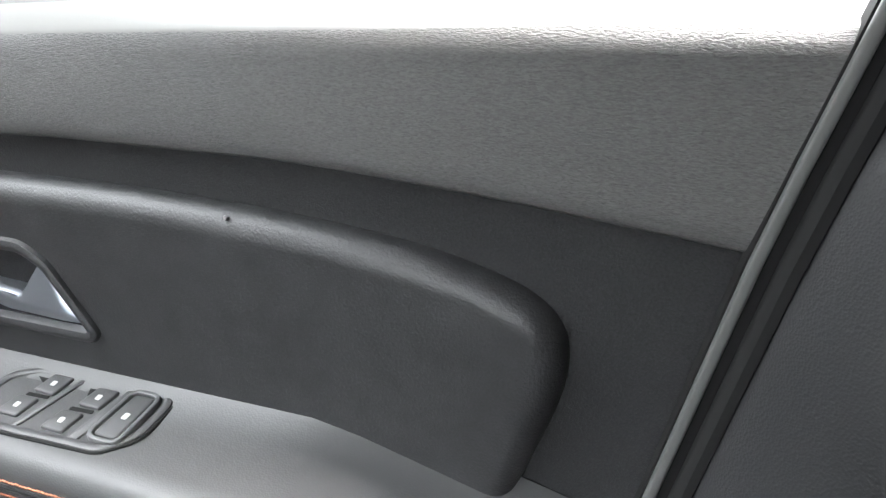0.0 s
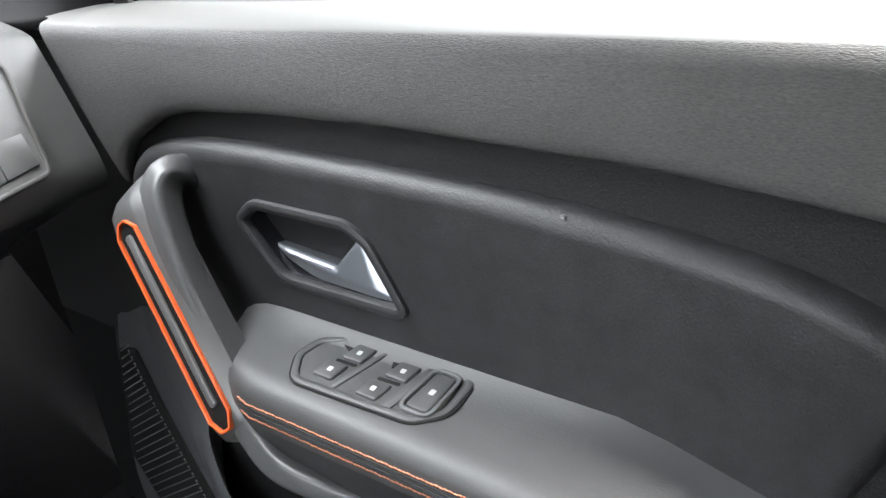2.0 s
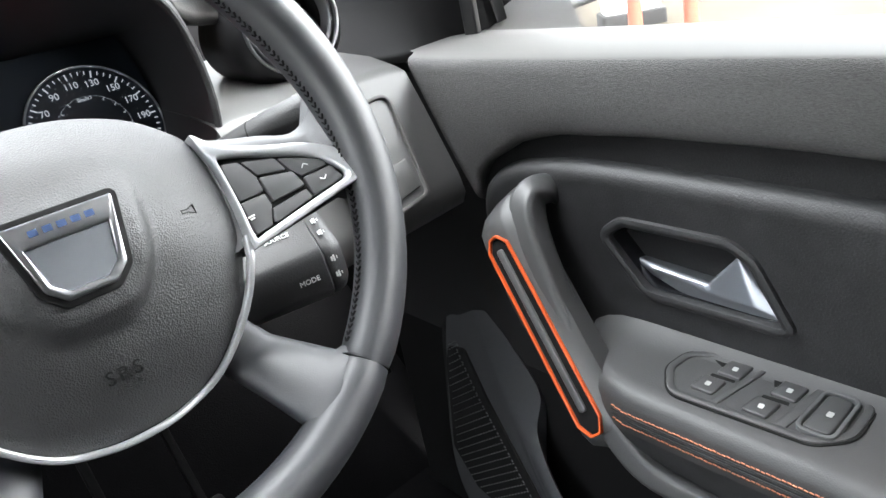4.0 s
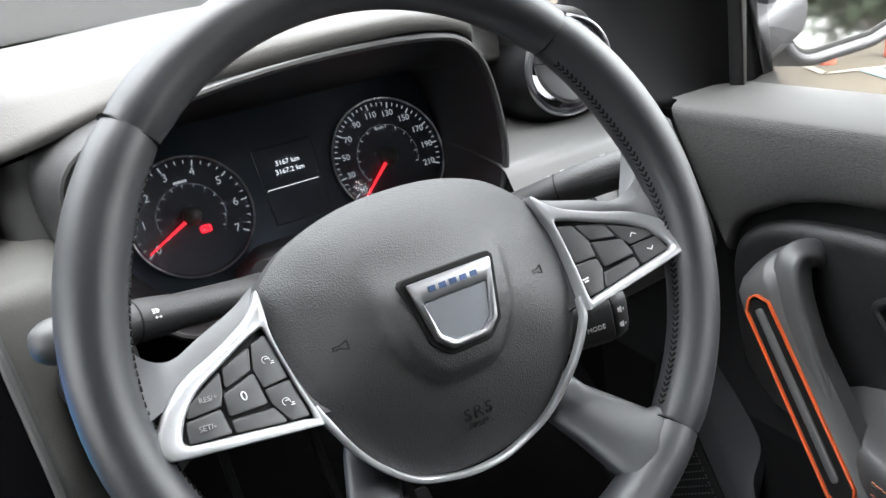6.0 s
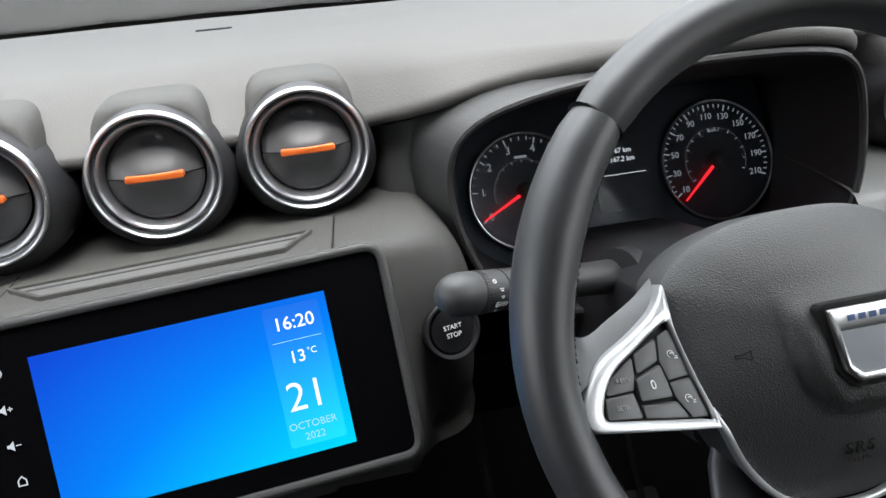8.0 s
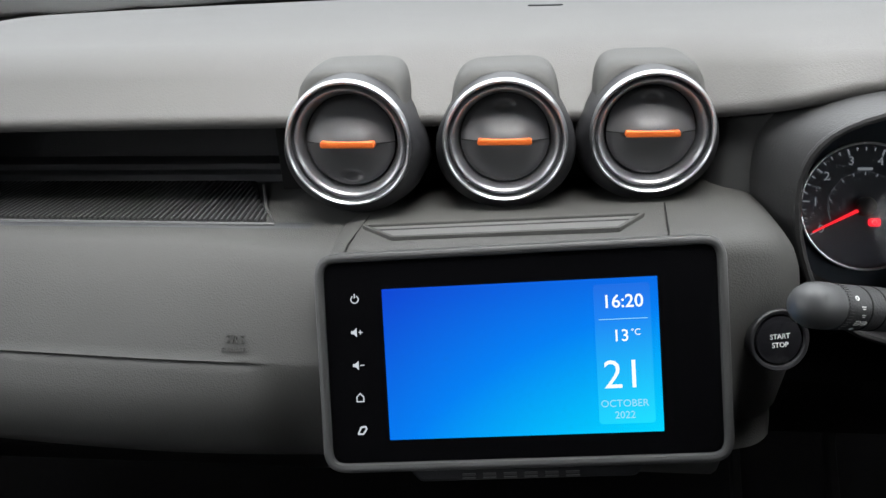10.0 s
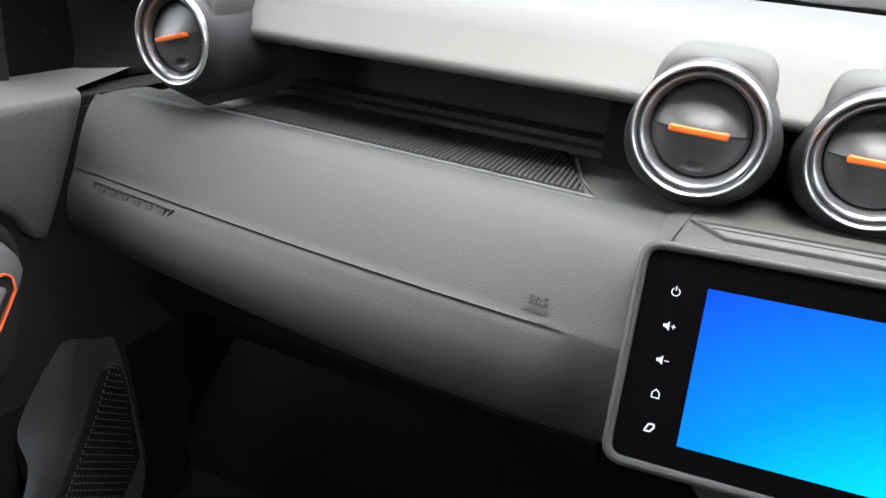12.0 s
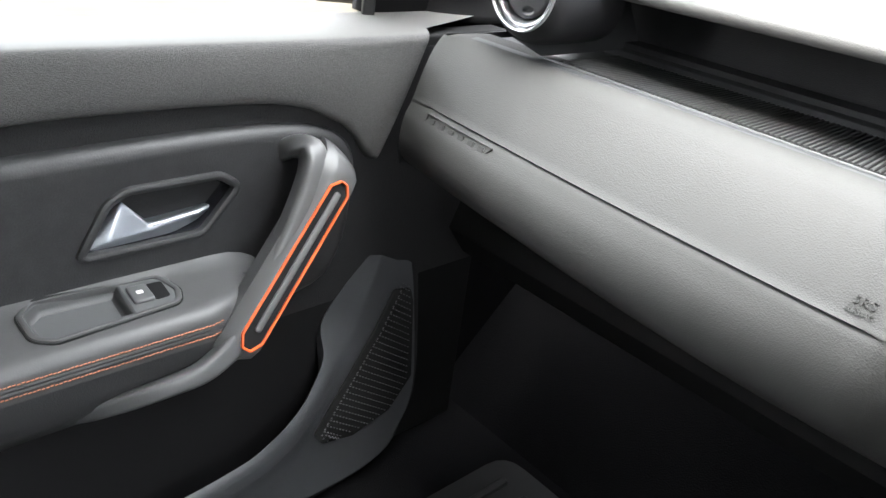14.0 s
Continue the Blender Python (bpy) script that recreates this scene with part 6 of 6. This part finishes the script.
    quads = [[(0.0980, 0.0052), (0.0900, 0.0075), (0.0884, -0.0005), (0.0870, -0.0158), (0.1003, -0.0160), (0.1017, -0.0065)], [(0.1150, -0.0004), (0.0990, 0.0048), (0.1026, -0.0062), (0.1170, -0.0098)], [(0.1020, -0.0078), (0.1010, -0.0232), (0.1196, -0.0218), (0.1186, -0.0118)],
             [(0.1345, -0.0105), (0.1160, -0.0008), (0.1184, -0.0110), (0.1212, -0.0164), (0.1374, -0.0160)], [(0.1380, -0.0170), (0.1218, -0.0174), (0.1206, -0.0292), (0.1396, -0.0262)], [(0.1194, -0.0236), (0.0990, -0.0262), (0.0950, -0.0346), (0.1194, -0.0296)],
             [(0.1000, -0.0170), (0.0868, -0.0170), (0.0842, -0.0360), (0.0938, -0.0346), (0.0996, -0.0240)]]
    for j, qd in enumerate(quads):
        b = part("spoke_button", plate(rounded(X(qd), 0.0014, 3), 0, 0.0026 + 0.0012 * (j == 2), 0.0008, 2), M_BUTTON, trim, m=tm, lift=dish)
        cx, cyy = sum(q[0] for q in qd) / len(qd) * sgn, sum(q[1] for q in qd) / len(qd)
        km = tm @ Matrix.Translation((cx, cyy, 0.0034 + dish(cx, cyy))) @ Matrix.Rotation(math.atan(-0.44), 4, "X") @ Matrix.Rotation(-sgn * math.atan(0.26), 4, "Y")
        if sgn < 0:
            if j == 2:
                words("button_mark", "0", 0.0068, km @ Matrix.Translation((0, 0, 0.0006)), M_PRINT, b)
            elif j == 3:
                words("button_mark", "RES/+", 0.0036, km, M_FAINT, b)
            elif j == 4:
                words("button_mark", "SET/-", 0.0036, km, M_FAINT, b)
            elif j in (0, 6):
                part("button_mark", lathe([(0.0018, 0), (0.0018, 0.0003), (0.0021, 0.0003), (0.0021, 0)], 18, -0.4, 4.2), M_PRINT, b, "printed dial symbol", m=km)
                bars("button_mark", [(0.0006, 0.0006, 0.0020, 0.0004), (0.0026, -0.0022, 0.0020, 0.0004), (0.0030, -0.0012, 0.0012, 0.0004)], km, M_PRINT, b)
        else:
            if j in (3, 4):
                d = 1 if j == 3 else -1
                part("button_mark", loft([[(-0.0020, -0.0008 * d, 0), (-0.0020, -0.0016 * d, 0)], [(0, 0.0010 * d, 0), (0, 0.0002 * d, 0)], [(0.0020, -0.0008 * d, 0), (0.0020, -0.0016 * d, 0)]]), M_PRINT, b, "printed arrow", m=km)
            elif j == 6:
                bars("button_mark", [(-0.006, 0.0006, 0.004, 0.0009), (-0.006, -0.0010, 0.0026, 0.0009)], km, M_PRINT, b)
    # lower spoke down to the rim
    low = [[(sgn * 0.062, -0.060, -0.004), (sgn * 0.066, -0.064, -0.010), (sgn * 0.056, -0.083, -0.012), (sgn * 0.046, -0.090, -0.010), (sgn * 0.045, -0.086, -0.002), (sgn * 0.053, -0.075, 0.002)],
           [(sgn * 0.073, -0.087, 0.000), (sgn * 0.077, -0.088, -0.010), (sgn * 0.068, -0.106, -0.012), (sgn * 0.056, -0.112, -0.010), (sgn * 0.055, -0.108, 0.002), (sgn * 0.064, -0.097, 0.007)],
           [(sgn * 0.092, -0.108, 0.004), (sgn * 0.096, -0.110, -0.008), (sgn * 0.079, -0.127, -0.010), (sgn * 0.064, -0.134, -0.008), (sgn * 0.063, -0.130, 0.005), (sgn * 0.076, -0.118, 0.011)],
           [(sgn * 0.122, -0.104, 0.007), (sgn * 0.124, -0.108, -0.006), (sgn * 0.098, -0.135, -0.008), (sgn * 0.054, -0.155, -0.006), (sgn * 0.052, -0.151, 0.008), (sgn * 0.085, -0.132, 0.0135)]]
    secs = []
    for a, b in zip(low, low[1:]):
        for t in (0, 0.33, 0.66):
            secs.append([tuple(Vector(p).lerp(Vector(q), t)) for p, q in zip(a, b)])
    secs.append(low[-1])
    part("lower_spoke", loft([[tuple(w) for w in curve(s, 3, closed=True)] for s in secs], closed=True), M_LEATHER, wheel, "black lower spoke", m=WM, sharp=80, lift=lambda x, y: -0.036 * max(0, min(1, (0.150 - math.hypot(x, y)) / 0.05)))
part("hub", lathe([(0.050, -0.042), (0.056, -0.050), (0.054, -0.062), (0.045, -0.070)], 40), M_MATT, wheel, m=WM @ Matrix.Translation((0, -0.012, 0)))

# ---------------------------------------------------------------- column and stalks
column = thing("steering_column", "black plastic steering column shroud", "steering column")
bm = loft([[(0.3435 + 0.062 * a, y + 0.35 * (0.055 * b), z + 0.050 * b) for a, b in [tuple(q) for q in rounded([(-1, -1), (1, -1), (1, 0.7), (0.6, 1), (-0.6, 1), (-1, 0.7)], 0.25, 4)]] for y, z in ((-0.095, 0.690), (-0.04, 0.672), (0.03, 0.655), (0.10, 0.640))], closed=True, cap=True)
part("shroud", bm, M_DARK, column, sharp=60)
part("collar", sweep([(0.300, 0.012, 0.695), (0.288, 0.006, 0.697)], oval(0.021, 0.022, 20)), M_DARK, column)


def stalk(name, label, a, b, prof, icons, joints=()):
    st = thing(name, label, "control stalk", "column stalks")
    a, b = Vector(a), Vector(b)
    ax = (b - a).normalized()
    # turned profile along the stalk: heights are shares of its length
    d = (b - a).length
    x = Vector((0, -0.5, 1)).cross(ax).normalized()
    y = ax.cross(x)
    mm = Matrix(((x.x, y.x, ax.x, a.x), (x.y, y.y, ax.y, a.y), (x.z, y.z, ax.z, a.z), (0, 0, 0, 1)))
    radius = lambda h: lerp_table([(hh, rr) for rr, hh in prof if hh <= 1.0], h)
    body = part("lever", lathe([(r, h * d) for r, h in prof], 32), M_LOWER, st, "black lever", m=mm)
    for h in joints:
        r = radius(h)
        part("joint_line", lathe([(r - 0.0006, h * d - 0.0006), (r + 0.0002, h * d - 0.0005), (r + 0.0002, h * d + 0.0005), (r - 0.0006, h * d + 0.0006)], 32), M_SEAL, body, "dark line round the lever", m=mm)
    for h, ang, kind, size in icons:
        # a flat mark lying on the lever: local x along it, local y round it
        im = mm @ Matrix.Rotation(ang, 4, "Z") @ Matrix.Translation((radius(h) + 0.0001, 0, h * d)) @ Matrix(((0, 0, 1, 0), (0, 1, 0, 0), (-1, 0, 0, 0), (0, 0, 0, 1))) @ Matrix.Scale(size, 4)
        if kind in ("lamp", "fog"):
            q = [(0.0003, -0.0012), (0.0014, -0.0008), (0.0018, 0), (0.0014, 0.0008), (0.0003, 0.0012)]
            part("symbol", hoop(q, inset(q, 0.0004), -0.0004, 0.0002, 0.0001), M_PRINT, body, "white printed lamp symbol", m=im)
            bars("symbol", [(-0.0010, -0.0009 + 0.0009 * k, 0.0014, 0.0004) for k in range(3)], im, M_PRINT, body, "white printed rays", h=0.0002)
        elif kind == "ring":
            part("symbol", lathe([(0.0007, -0.0003), (0.0007, 0.0002), (0.0012, 0.0002), (0.0012, -0.0003)], 16), M_PRINT, body, "white printed ring", m=im)
        elif kind == "arrows":
            for sg in (-1, 1):
                q = [(sg * 0.0004, -0.0004), (sg * 0.0012, -0.0004), (sg * 0.0012, -0.0010), (sg * 0.0024, 0), (sg * 0.0012, 0.0010), (sg * 0.0012, 0.0004), (sg * 0.0004, 0.0004)]
                part("symbol", plate(q if sg > 0 else q[::-1], -0.0003, 0.0002, 0.0001, 1), M_PRINT, body, "white printed arrow", m=im)
        else:
            bars("symbol", [(0, 0.0004, 0.0028, 0.0006), (0.0003, -0.0006, 0.0018, 0.0006)], im, M_PRINT, body, "white printed bars", h=0.0002)
    return st, mm, d


sl, slm, sld = stalk("light_stalk", "black light and indicator stalk with a round grey knob", (0.300, 0.020, 0.692), (0.1520, -0.0530, 0.7360),
                     [(0.0001, 0.0), (0.013, 0.01), (0.0115, 0.25), (0.0112, 0.50), (0.0124, 0.58), (0.0130, 0.64), (0.0131, 0.86), (0.0126, 0.875), (0.0110, 0.95), (0.0001, 0.96)],
                     [(0.630, 1.02, "lamp", 1.3), (0.625, 0.72, "arrows", 1.0), (0.825, 1.25, "ring", 1.2), (0.800, 0.85, "bar", 1.2), (0.795, 0.50, "bar", 1.0), (0.805, 0.14, "lamp", 1.5), (0.775, 0.14, "fog", 1.3), (0.80, -0.3, "ring", 1.1)],
                     (0.685, 0.755))
part("knob", lathe([(0.0128, 0.868 * sld), (0.0133, 0.878 * sld), (0.0134, 0.92 * sld), (0.0128, 0.955 * sld), (0.0112, 0.98 * sld), (0.0085, 1.003 * sld), (0.0045, 1.014 * sld), (0.0001, 1.017 * sld)], 30), M_BUTTON, sl, "dark grey turning knob", m=slm)
# fine knurling beside the knob
bm = bmesh.new()
for k in range(44):
    bmesh.ops.create_cube(bm, size=1, matrix=Matrix.Rotation(2 * math.pi * k / 44, 4, "Z") @ Matrix.Translation((0.0130, 0, 0.852 * sld)) @ Matrix.Diagonal((0.0009, 0.0008, 0.0040, 1)))
tagged(part("knurl", bm, M_LOWER, sl, m=slm, smooth=False), kind="stuff")
stalk("wiper_stalk", "short black wiper stalk with white printed symbols", (0.420, 0.018, 0.694), (0.5280, -0.0830, 0.7360),
      [(0.0001, 0.0), (0.011, 0.01), (0.0080, 0.2), (0.0090, 0.45), (0.0112, 0.62), (0.0128, 0.76), (0.0132, 0.96), (0.012, 0.99), (0.0001, 1.0)],
      [(0.635, 0.80, "bar", 0.9), (0.705, 0.95, "ring", 1.4), (0.71, 0.62, "ring", 1.2), (0.90, 0.85, "bar", 1.2), (0.92, 0.45, "lamp", 1.0)], (0.665,))
# remote audio control behind the wheel
aud = thing("audio_control", "black remote audio control behind the wheel", "control stalk")
AM = frame_at((0.4700, -0.0760, 0.6450), (0.97, -0.22, 0.06), (-0.05, 0.45, 0.90))
FOLD = [(-0.034, -0.026), (-0.0335, -0.006), (-0.0310, 0.002), (-0.0280, 0.0055), (-0.0080, 0.0125), (-0.0035, 0.0128), (0.0000, 0.0112), (0.0240, -0.0030), (0.0270, -0.0060), (0.0285, -0.012), (0.0290, -0.026)]


def on_fold(x, y):
    """Frame on the control's face: the front face below the fold, the upper face above it."""
    low, top = (((-0.0280, 0.0055), (-0.0080, 0.0125)) if y < -0.005 else ((0.0000, 0.0112), (0.0240, -0.0030)))
    k = (y - low[0]) / (top[0] - low[0])
    z = low[1] + (top[1] - low[1]) * k
    return AM @ Matrix.Translation((x, y, z + 0.0001)) @ Matrix.Rotation(math.atan2(top[1] - low[1], top[0] - low[0]), 4, "X")


def fold_piece(xs, size):
    bm = loft([[(x, -0.003 + (y + 0.003) * s, z - 0.02 * (1 - s) - 0.001 * (s < 1)) for y, z in FOLD] for x, s in zip(xs, size)])
    bmesh.ops.holes_fill(bm, edges=[e for e in bm.edges if e.is_boundary])
    return bm


ab = part("body", fold_piece((-0.055, 0.0262, 0.0272), (0.9, 1.0, 0.985)), M_LOWER, aud, m=AM, sharp=50)
words("lettering", "SOURCE", 0.0046, on_fold(0.005, 0.0150), M_PRINT, ab)
words("lettering", "MODE", 0.0050, on_fold(0.013, -0.0195), M_PRINT, ab)
key = part("key_strip", fold_piece((0.0280, 0.0288, 0.0340, 0.0385, 0.0410), (0.965, 0.98, 0.97, 0.90, 0.78)), M_LOWER, aud, "black rounded strip of keys", m=AM, sharp=50)
for y in (-0.0220, -0.0115, 0.0080, 0.0170):
    bars("symbol", [(-0.0016, 0, 0.0014, 0.0030), (0.0000, 0, 0.0012, 0.0042), (0.0020, 0, 0.0007, 0.0018)], on_fold(0.0333, y) @ Matrix.Translation((0, 0, -0.0004)), M_PRINT, key, "white printed symbol", h=0.0006)

# pedals deep in the footwell
for x, w, h, y, z, nm in ((0.245, 0.055, 0.060, 0.20, 0.26, "clutch_pedal"), (0.345, 0.060, 0.055, 0.19, 0.27, "brake_pedal"), (0.440, 0.045, 0.12, 0.22, 0.22, "accelerator_pedal")):
    pd = thing(nm, "black rubber pedal in the dark footwell", "pedal", "pedals")
    m = frame_at((x, y, z), (1, 0, 0), (0, 0.7, 0.7))
    part("pad", plate(box2(w, h, 0.008), -0.008, 0.006, 0.003, 3), M_RUBBER, pd, m=m)
    part("arm", sweep([(x, y + 0.01, z), (x, y + 0.10, z + 0.12), (x, y + 0.12, z + 0.30)], box2(0.010, 0.018, 0.003)), M_MATT, pd)
    for k in range(3):
        part("rib", plate([(q[0], q[1] - h / 4 + k * h / 4) for q in box2(w * 0.8, 0.005, 0.002)], 0.006, 0.0085, 0.001, 1), M_RUBBER, pd, m=m)

# floor mats
for s, nm in ((1, "driver"), (-1, "passenger")):
    mt = thing("floor_mat", "dark ribbed footwell mat", "floor mat", "floor mats")
    part("sheet", plate(rounded([(s * 0.36 - 0.25, -0.55), (s * 0.36 + 0.25, -0.55), (s * 0.36 + 0.24, 0.22), (s * 0.36 - 0.24, 0.22)], 0.04, 4), 0.120, 0.128, 0.003, 2), M_RUBBER, mt)
    for k in range(11):
        part("rib", plate([(s * 0.36 - 0.20 + k * 0.04 + q[0], -0.10 + q[1]) for q in box2(0.012, 0.56, 0.005)], 0.126, 0.132, 0.002, 1), M_RUBBER, mt)

# ---------------------------------------------------------------- outside
GZ = -0.35
# ground tone set below real tarmac, to hold down the overbright outdoor light
M_GROUND = material("darkened_wet_tarmac", (0.030, 0.026, 0.020), 0.8, spec=0.03, grain=0.8, scale=60, wear=0.6, wear_scale=1.1)
M_KERB = material("pale_line_paint", (0.038, 0.034, 0.023), 0.75, wear=0.7, wear_scale=14)
M_BLUE = material("blue_bay_paint", (0.010, 0.036, 0.046), 0.7, wear=0.3, wear_scale=8)
M_POST = material("faded_red_plastic", (0.19, 0.046, 0.026), 0.5, wear=0.1)
M_WHITE = material("white_barrier_plastic", (0.75, 0.75, 0.74), 0.5, wear=0.1)
M_BODY = material("white_car_paint", (0.78, 0.78, 0.77), 0.25, coat=0.6, wear=0.03)
M_LEAF = material("dark_foliage", (0.045, 0.060, 0.030), 0.7, wear=0.5, wear_scale=3)
M_BARK = material("grey_bark", (0.10, 0.085, 0.07), 0.9, grain=1.0, scale=80, wear=0.4)

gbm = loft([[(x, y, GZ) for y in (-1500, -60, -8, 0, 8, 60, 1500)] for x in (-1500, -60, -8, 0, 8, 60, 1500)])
tagged(part("ground", gbm, M_GROUND), "wet brown tarmac of a car park, darkened against overbright light", "ground", kind="structure")


def stripe(name, a, b, w, mat, label):
    a, b = Vector((*a, GZ)), Vector((*b, GZ))
    d = (b - a).normalized()
    n = Vector((-d.y, d.x, 0)) * w / 2
    bm = loft([[a + n, a - n], [b + n, b - n]])
    bmesh.ops.translate(bm, verts=bm.verts[:], vec=(0, 0, 0.006))
    return tagged(part(name, bm, mat), label, "road marking", kind="structure")


stripe("road_line", (5.37, 3.91), (4.77, 2.85), 0.06, M_KERB, "worn pale parking line on the tarmac")
stripe("road_line", (4.77, 2.85), (5.60, 2.22), 0.06, M_KERB, "worn pale parking line on the tarmac")
for k in range(4):
    stripe("road_line", (5.10 - 0.155 * k, 3.60 - 0.108 * k), (5.02 - 0.155 * k, 3.545 - 0.108 * k), 0.10 + 0.03 * (k % 2), M_KERB, "worn pale patch of paint on the tarmac")
stripe("road_line", (4.96, 2.66), (4.66, 2.08), 0.13, M_BLUE, "pale blue parking bay line")


def post(x, y):
    p = thing("bollard", "faded red plastic bollard on the tarmac", "bollard", "bollards", at=(x, y, GZ))
    part("tube", lathe([(0.0, 0.0), (0.056, 0.0), (0.058, 0.01), (0.055, 0.04), (0.052, 0.5), (0.050, 0.93), (0.030, 0.97), (0.0, 0.98)], 24), M_POST, p, m=Matrix.Translation((x, y, GZ)))
    part("band", lathe([(0.0535, 0.70), (0.055, 0.705), (0.055, 0.80), (0.0530, 0.805)], 24), M_WHITE, p, "white reflective band", m=Matrix.Translation((x, y, GZ)))


post(5.04, 3.03)
post(5.38, 2.78)
bar = thing("barrier_block", "white plastic barrier block on a black foot", "barrier", at=(5.95, 3.75, GZ))
BZ = Matrix.Translation((5.95, 3.75, GZ)) @ Matrix.Rotation(radians(-42), 4, "Z")
part("foot", plate(box2(0.55, 0.40, 0.04), 0, 0.13, 0.02, 2), M_SEAL, bar, "black rubber foot", m=BZ)
part("block", plate(box2(0.48, 0.30, 0.05), 0.13, 0.75, 0.05, 3), M_WHITE, bar, "white plastic block", m=BZ)


def side_mirror(s, mir):
    d = thing("wing_mirror", "dark grey door mirror outside the window", "wing mirror", "wing mirrors")
    P = lambda name, bm, mat, parent=d, label="", m=None, **k: part(name, bm, mat, parent, label, m=m, mirror=mir, **k)
    mm = frame_at((1.024, 0.078, 0.800), (0.97, -0.24, 0.0), (0.0, 0.125, 1.0))
    o = rounded([(-0.145, -0.030), (-0.112, -0.097), (-0.01, -0.088), (0.115, -0.045), (0.125, 0.075), (-0.130, 0.09)], [0.05, 0.045, 0.06, 0.03, 0.03, 0.03], 7)
    P("shell", hoop(o, inset(o, 0.013), -0.09, 0.012, 0.007), M_DARK, label="dark grey mirror shell", m=mm)
    P("back", plate(o, -0.12, -0.085, 0.01, 2), M_DARK, m=mm)
    P("glass", plate(inset(o, 0.014), -0.02, 0.002, 0.001, 1), M_MIRROR, label="mirror glass", m=mm)
    P("gasket", hoop(inset(o, 0.012), inset(o, 0.018), -0.01, 0.0035, 0.001), M_SEAL, m=mm)
    P("foot", sweep(curve([(0.795, 0.09, 0.745), (0.86, 0.10, 0.752), (0.93, 0.12, 0.765)], 4), box2(0.055, 0.05, 0.015)), M_DARK, label="black mirror foot")


side_mirror(1, False)
side_mirror(-1, True)


# parked van and trees behind the car, seen in the mirror
def van(x, y, turn):
    v = thing("parked_van", "white parked van with dark windows", "van", at=(x, y, GZ))
    m = Matrix.Translation((x, y, GZ)) @ Matrix.Rotation(radians(turn), 4, "Z")
    prof = rounded([(-2.3, 0.35), (2.3, 0.35), (2.3, 0.95), (1.5, 1.10), (0.9, 1.85), (-2.2, 1.90), (-2.3, 1.0)], 0.12, 4)
    b = part("body", plate(prof, -0.9, 0.9, 0.06, 3), M_BODY, v, m=m @ Matrix.Rotation(radians(90), 4, "X"))
    for sgn in (1, -1):
        wm_ = m @ Matrix.Rotation(radians(90), 4, "X") @ Matrix.Translation((0, 0, sgn * 0.9))
        for wx0, wx1 in ((-0.1, 0.85), (-1.1, -0.25), (-2.1, -1.25)):
            q = rounded([(wx0, 1.12), (wx1 + 0.25 * (wx1 > 0.5), 1.12), (wx1, 1.70), (wx0, 1.70)], 0.06, 3)
            part("window", plate(q, -0.01, 0.01, 0.004, 1), M_GLOSSY, b, m=wm_)
    for wx in (-1.45, 1.45):
        for sgn in (1, -1):
            w = part("wheel", lathe([(0.20, -0.1), (0.32, -0.1), (0.34, -0.07), (0.34, 0.07), (0.32, 0.1), (0.20, 0.1)], 28), M_SEAL, v, "black tyre", m=m @ Matrix.Translation((wx, sgn * 0.86, 0.34)) @ Matrix.Rotation(radians(90), 4, "X"))
            part("wheel_rim", lathe([(0.0, 0.06), (0.08, 0.07), (0.20, 0.10), (0.20, -0.10), (0.0, -0.06)], 20), M_DULLCHROME, w, m=m @ Matrix.Translation((wx, sgn * 0.86, 0.34)) @ Matrix.Rotation(radians(90), 4, "X"))


van(7.4, -7.6, 70)


def tree(x, y, h, seed):
    rnd = random.Random(seed)
    t = thing("tree", "leafy tree at the edge of the car park", "tree", "trees", at=(x, y, GZ))
    tr = sweep(curve([(x, y, GZ), (x + 0.1, y, GZ + h * 0.3), (x - 0.1, y + 0.1, GZ + h * 0.6), (x, y, GZ + h * 0.9)], 5), oval(1, 1, 10), scale=[0.22 * (1 - 0.85 * i / 15) for i in range(16)])
    part("trunk", tr, M_BARK, t, "grey bark")
    tips = []
    for k in range(9):
        a, z0 = rnd.uniform(0, 6.28), h * rnd.uniform(0.3, 0.8)
        l = h * rnd.uniform(0.2, 0.36)
        e = Vector((x + l * math.cos(a), y + l * math.sin(a), GZ + z0 + l * 0.6))
        part("limb", sweep(curve([(x, y, GZ + z0), (x + l * 0.5 * math.cos(a), y + l * 0.5 * math.sin(a), GZ + z0 + l * 0.2), e], 4), oval(1, 1, 6), scale=[0.07 * (1 - 0.9 * i / 8) for i in range(9)]), M_BARK, t)
        tips += [e] * 2 + [Vector((x + l * 0.6 * math.cos(a), y + l * 0.6 * math.sin(a), GZ + z0 + l * 0.45))]
    tips.append(Vector((x, y, GZ + h)))
    bm = bmesh.new()
    for e in tips:
        for _ in range(110):
            c = e + Vector((rnd.gauss(0, h * 0.075), rnd.gauss(0, h * 0.075), rnd.gauss(0, h * 0.06)))
            r = rnd.uniform(0.05, 0.12)
            u = Vector((rnd.gauss(0, 1), rnd.gauss(0, 1), rnd.gauss(0, 1))).normalized()
            w = u.orthogonal().normalized()
            vs = [bm.verts.new(c + u * r), bm.verts.new(c + w * r * 0.5), bm.verts.new(c - u * r), bm.verts.new(c - w * r * 0.5)]
            bm.faces.new(vs)
    tagged(part("crown", bm, M_LEAF, t, "loose green crown", smooth=False), kind="stuff")


for k, (x, y, h) in enumerate(((8.5, -9.0, 6.5), (12.0, -6.0, 7.5), (4.5, -13.0, 7.0), (10.0, -15.0, 8.0), (5.3, -7.4, 3.0), (4.1, -5.6, 2.6))):
    tree(x, y, h, 11 + k)
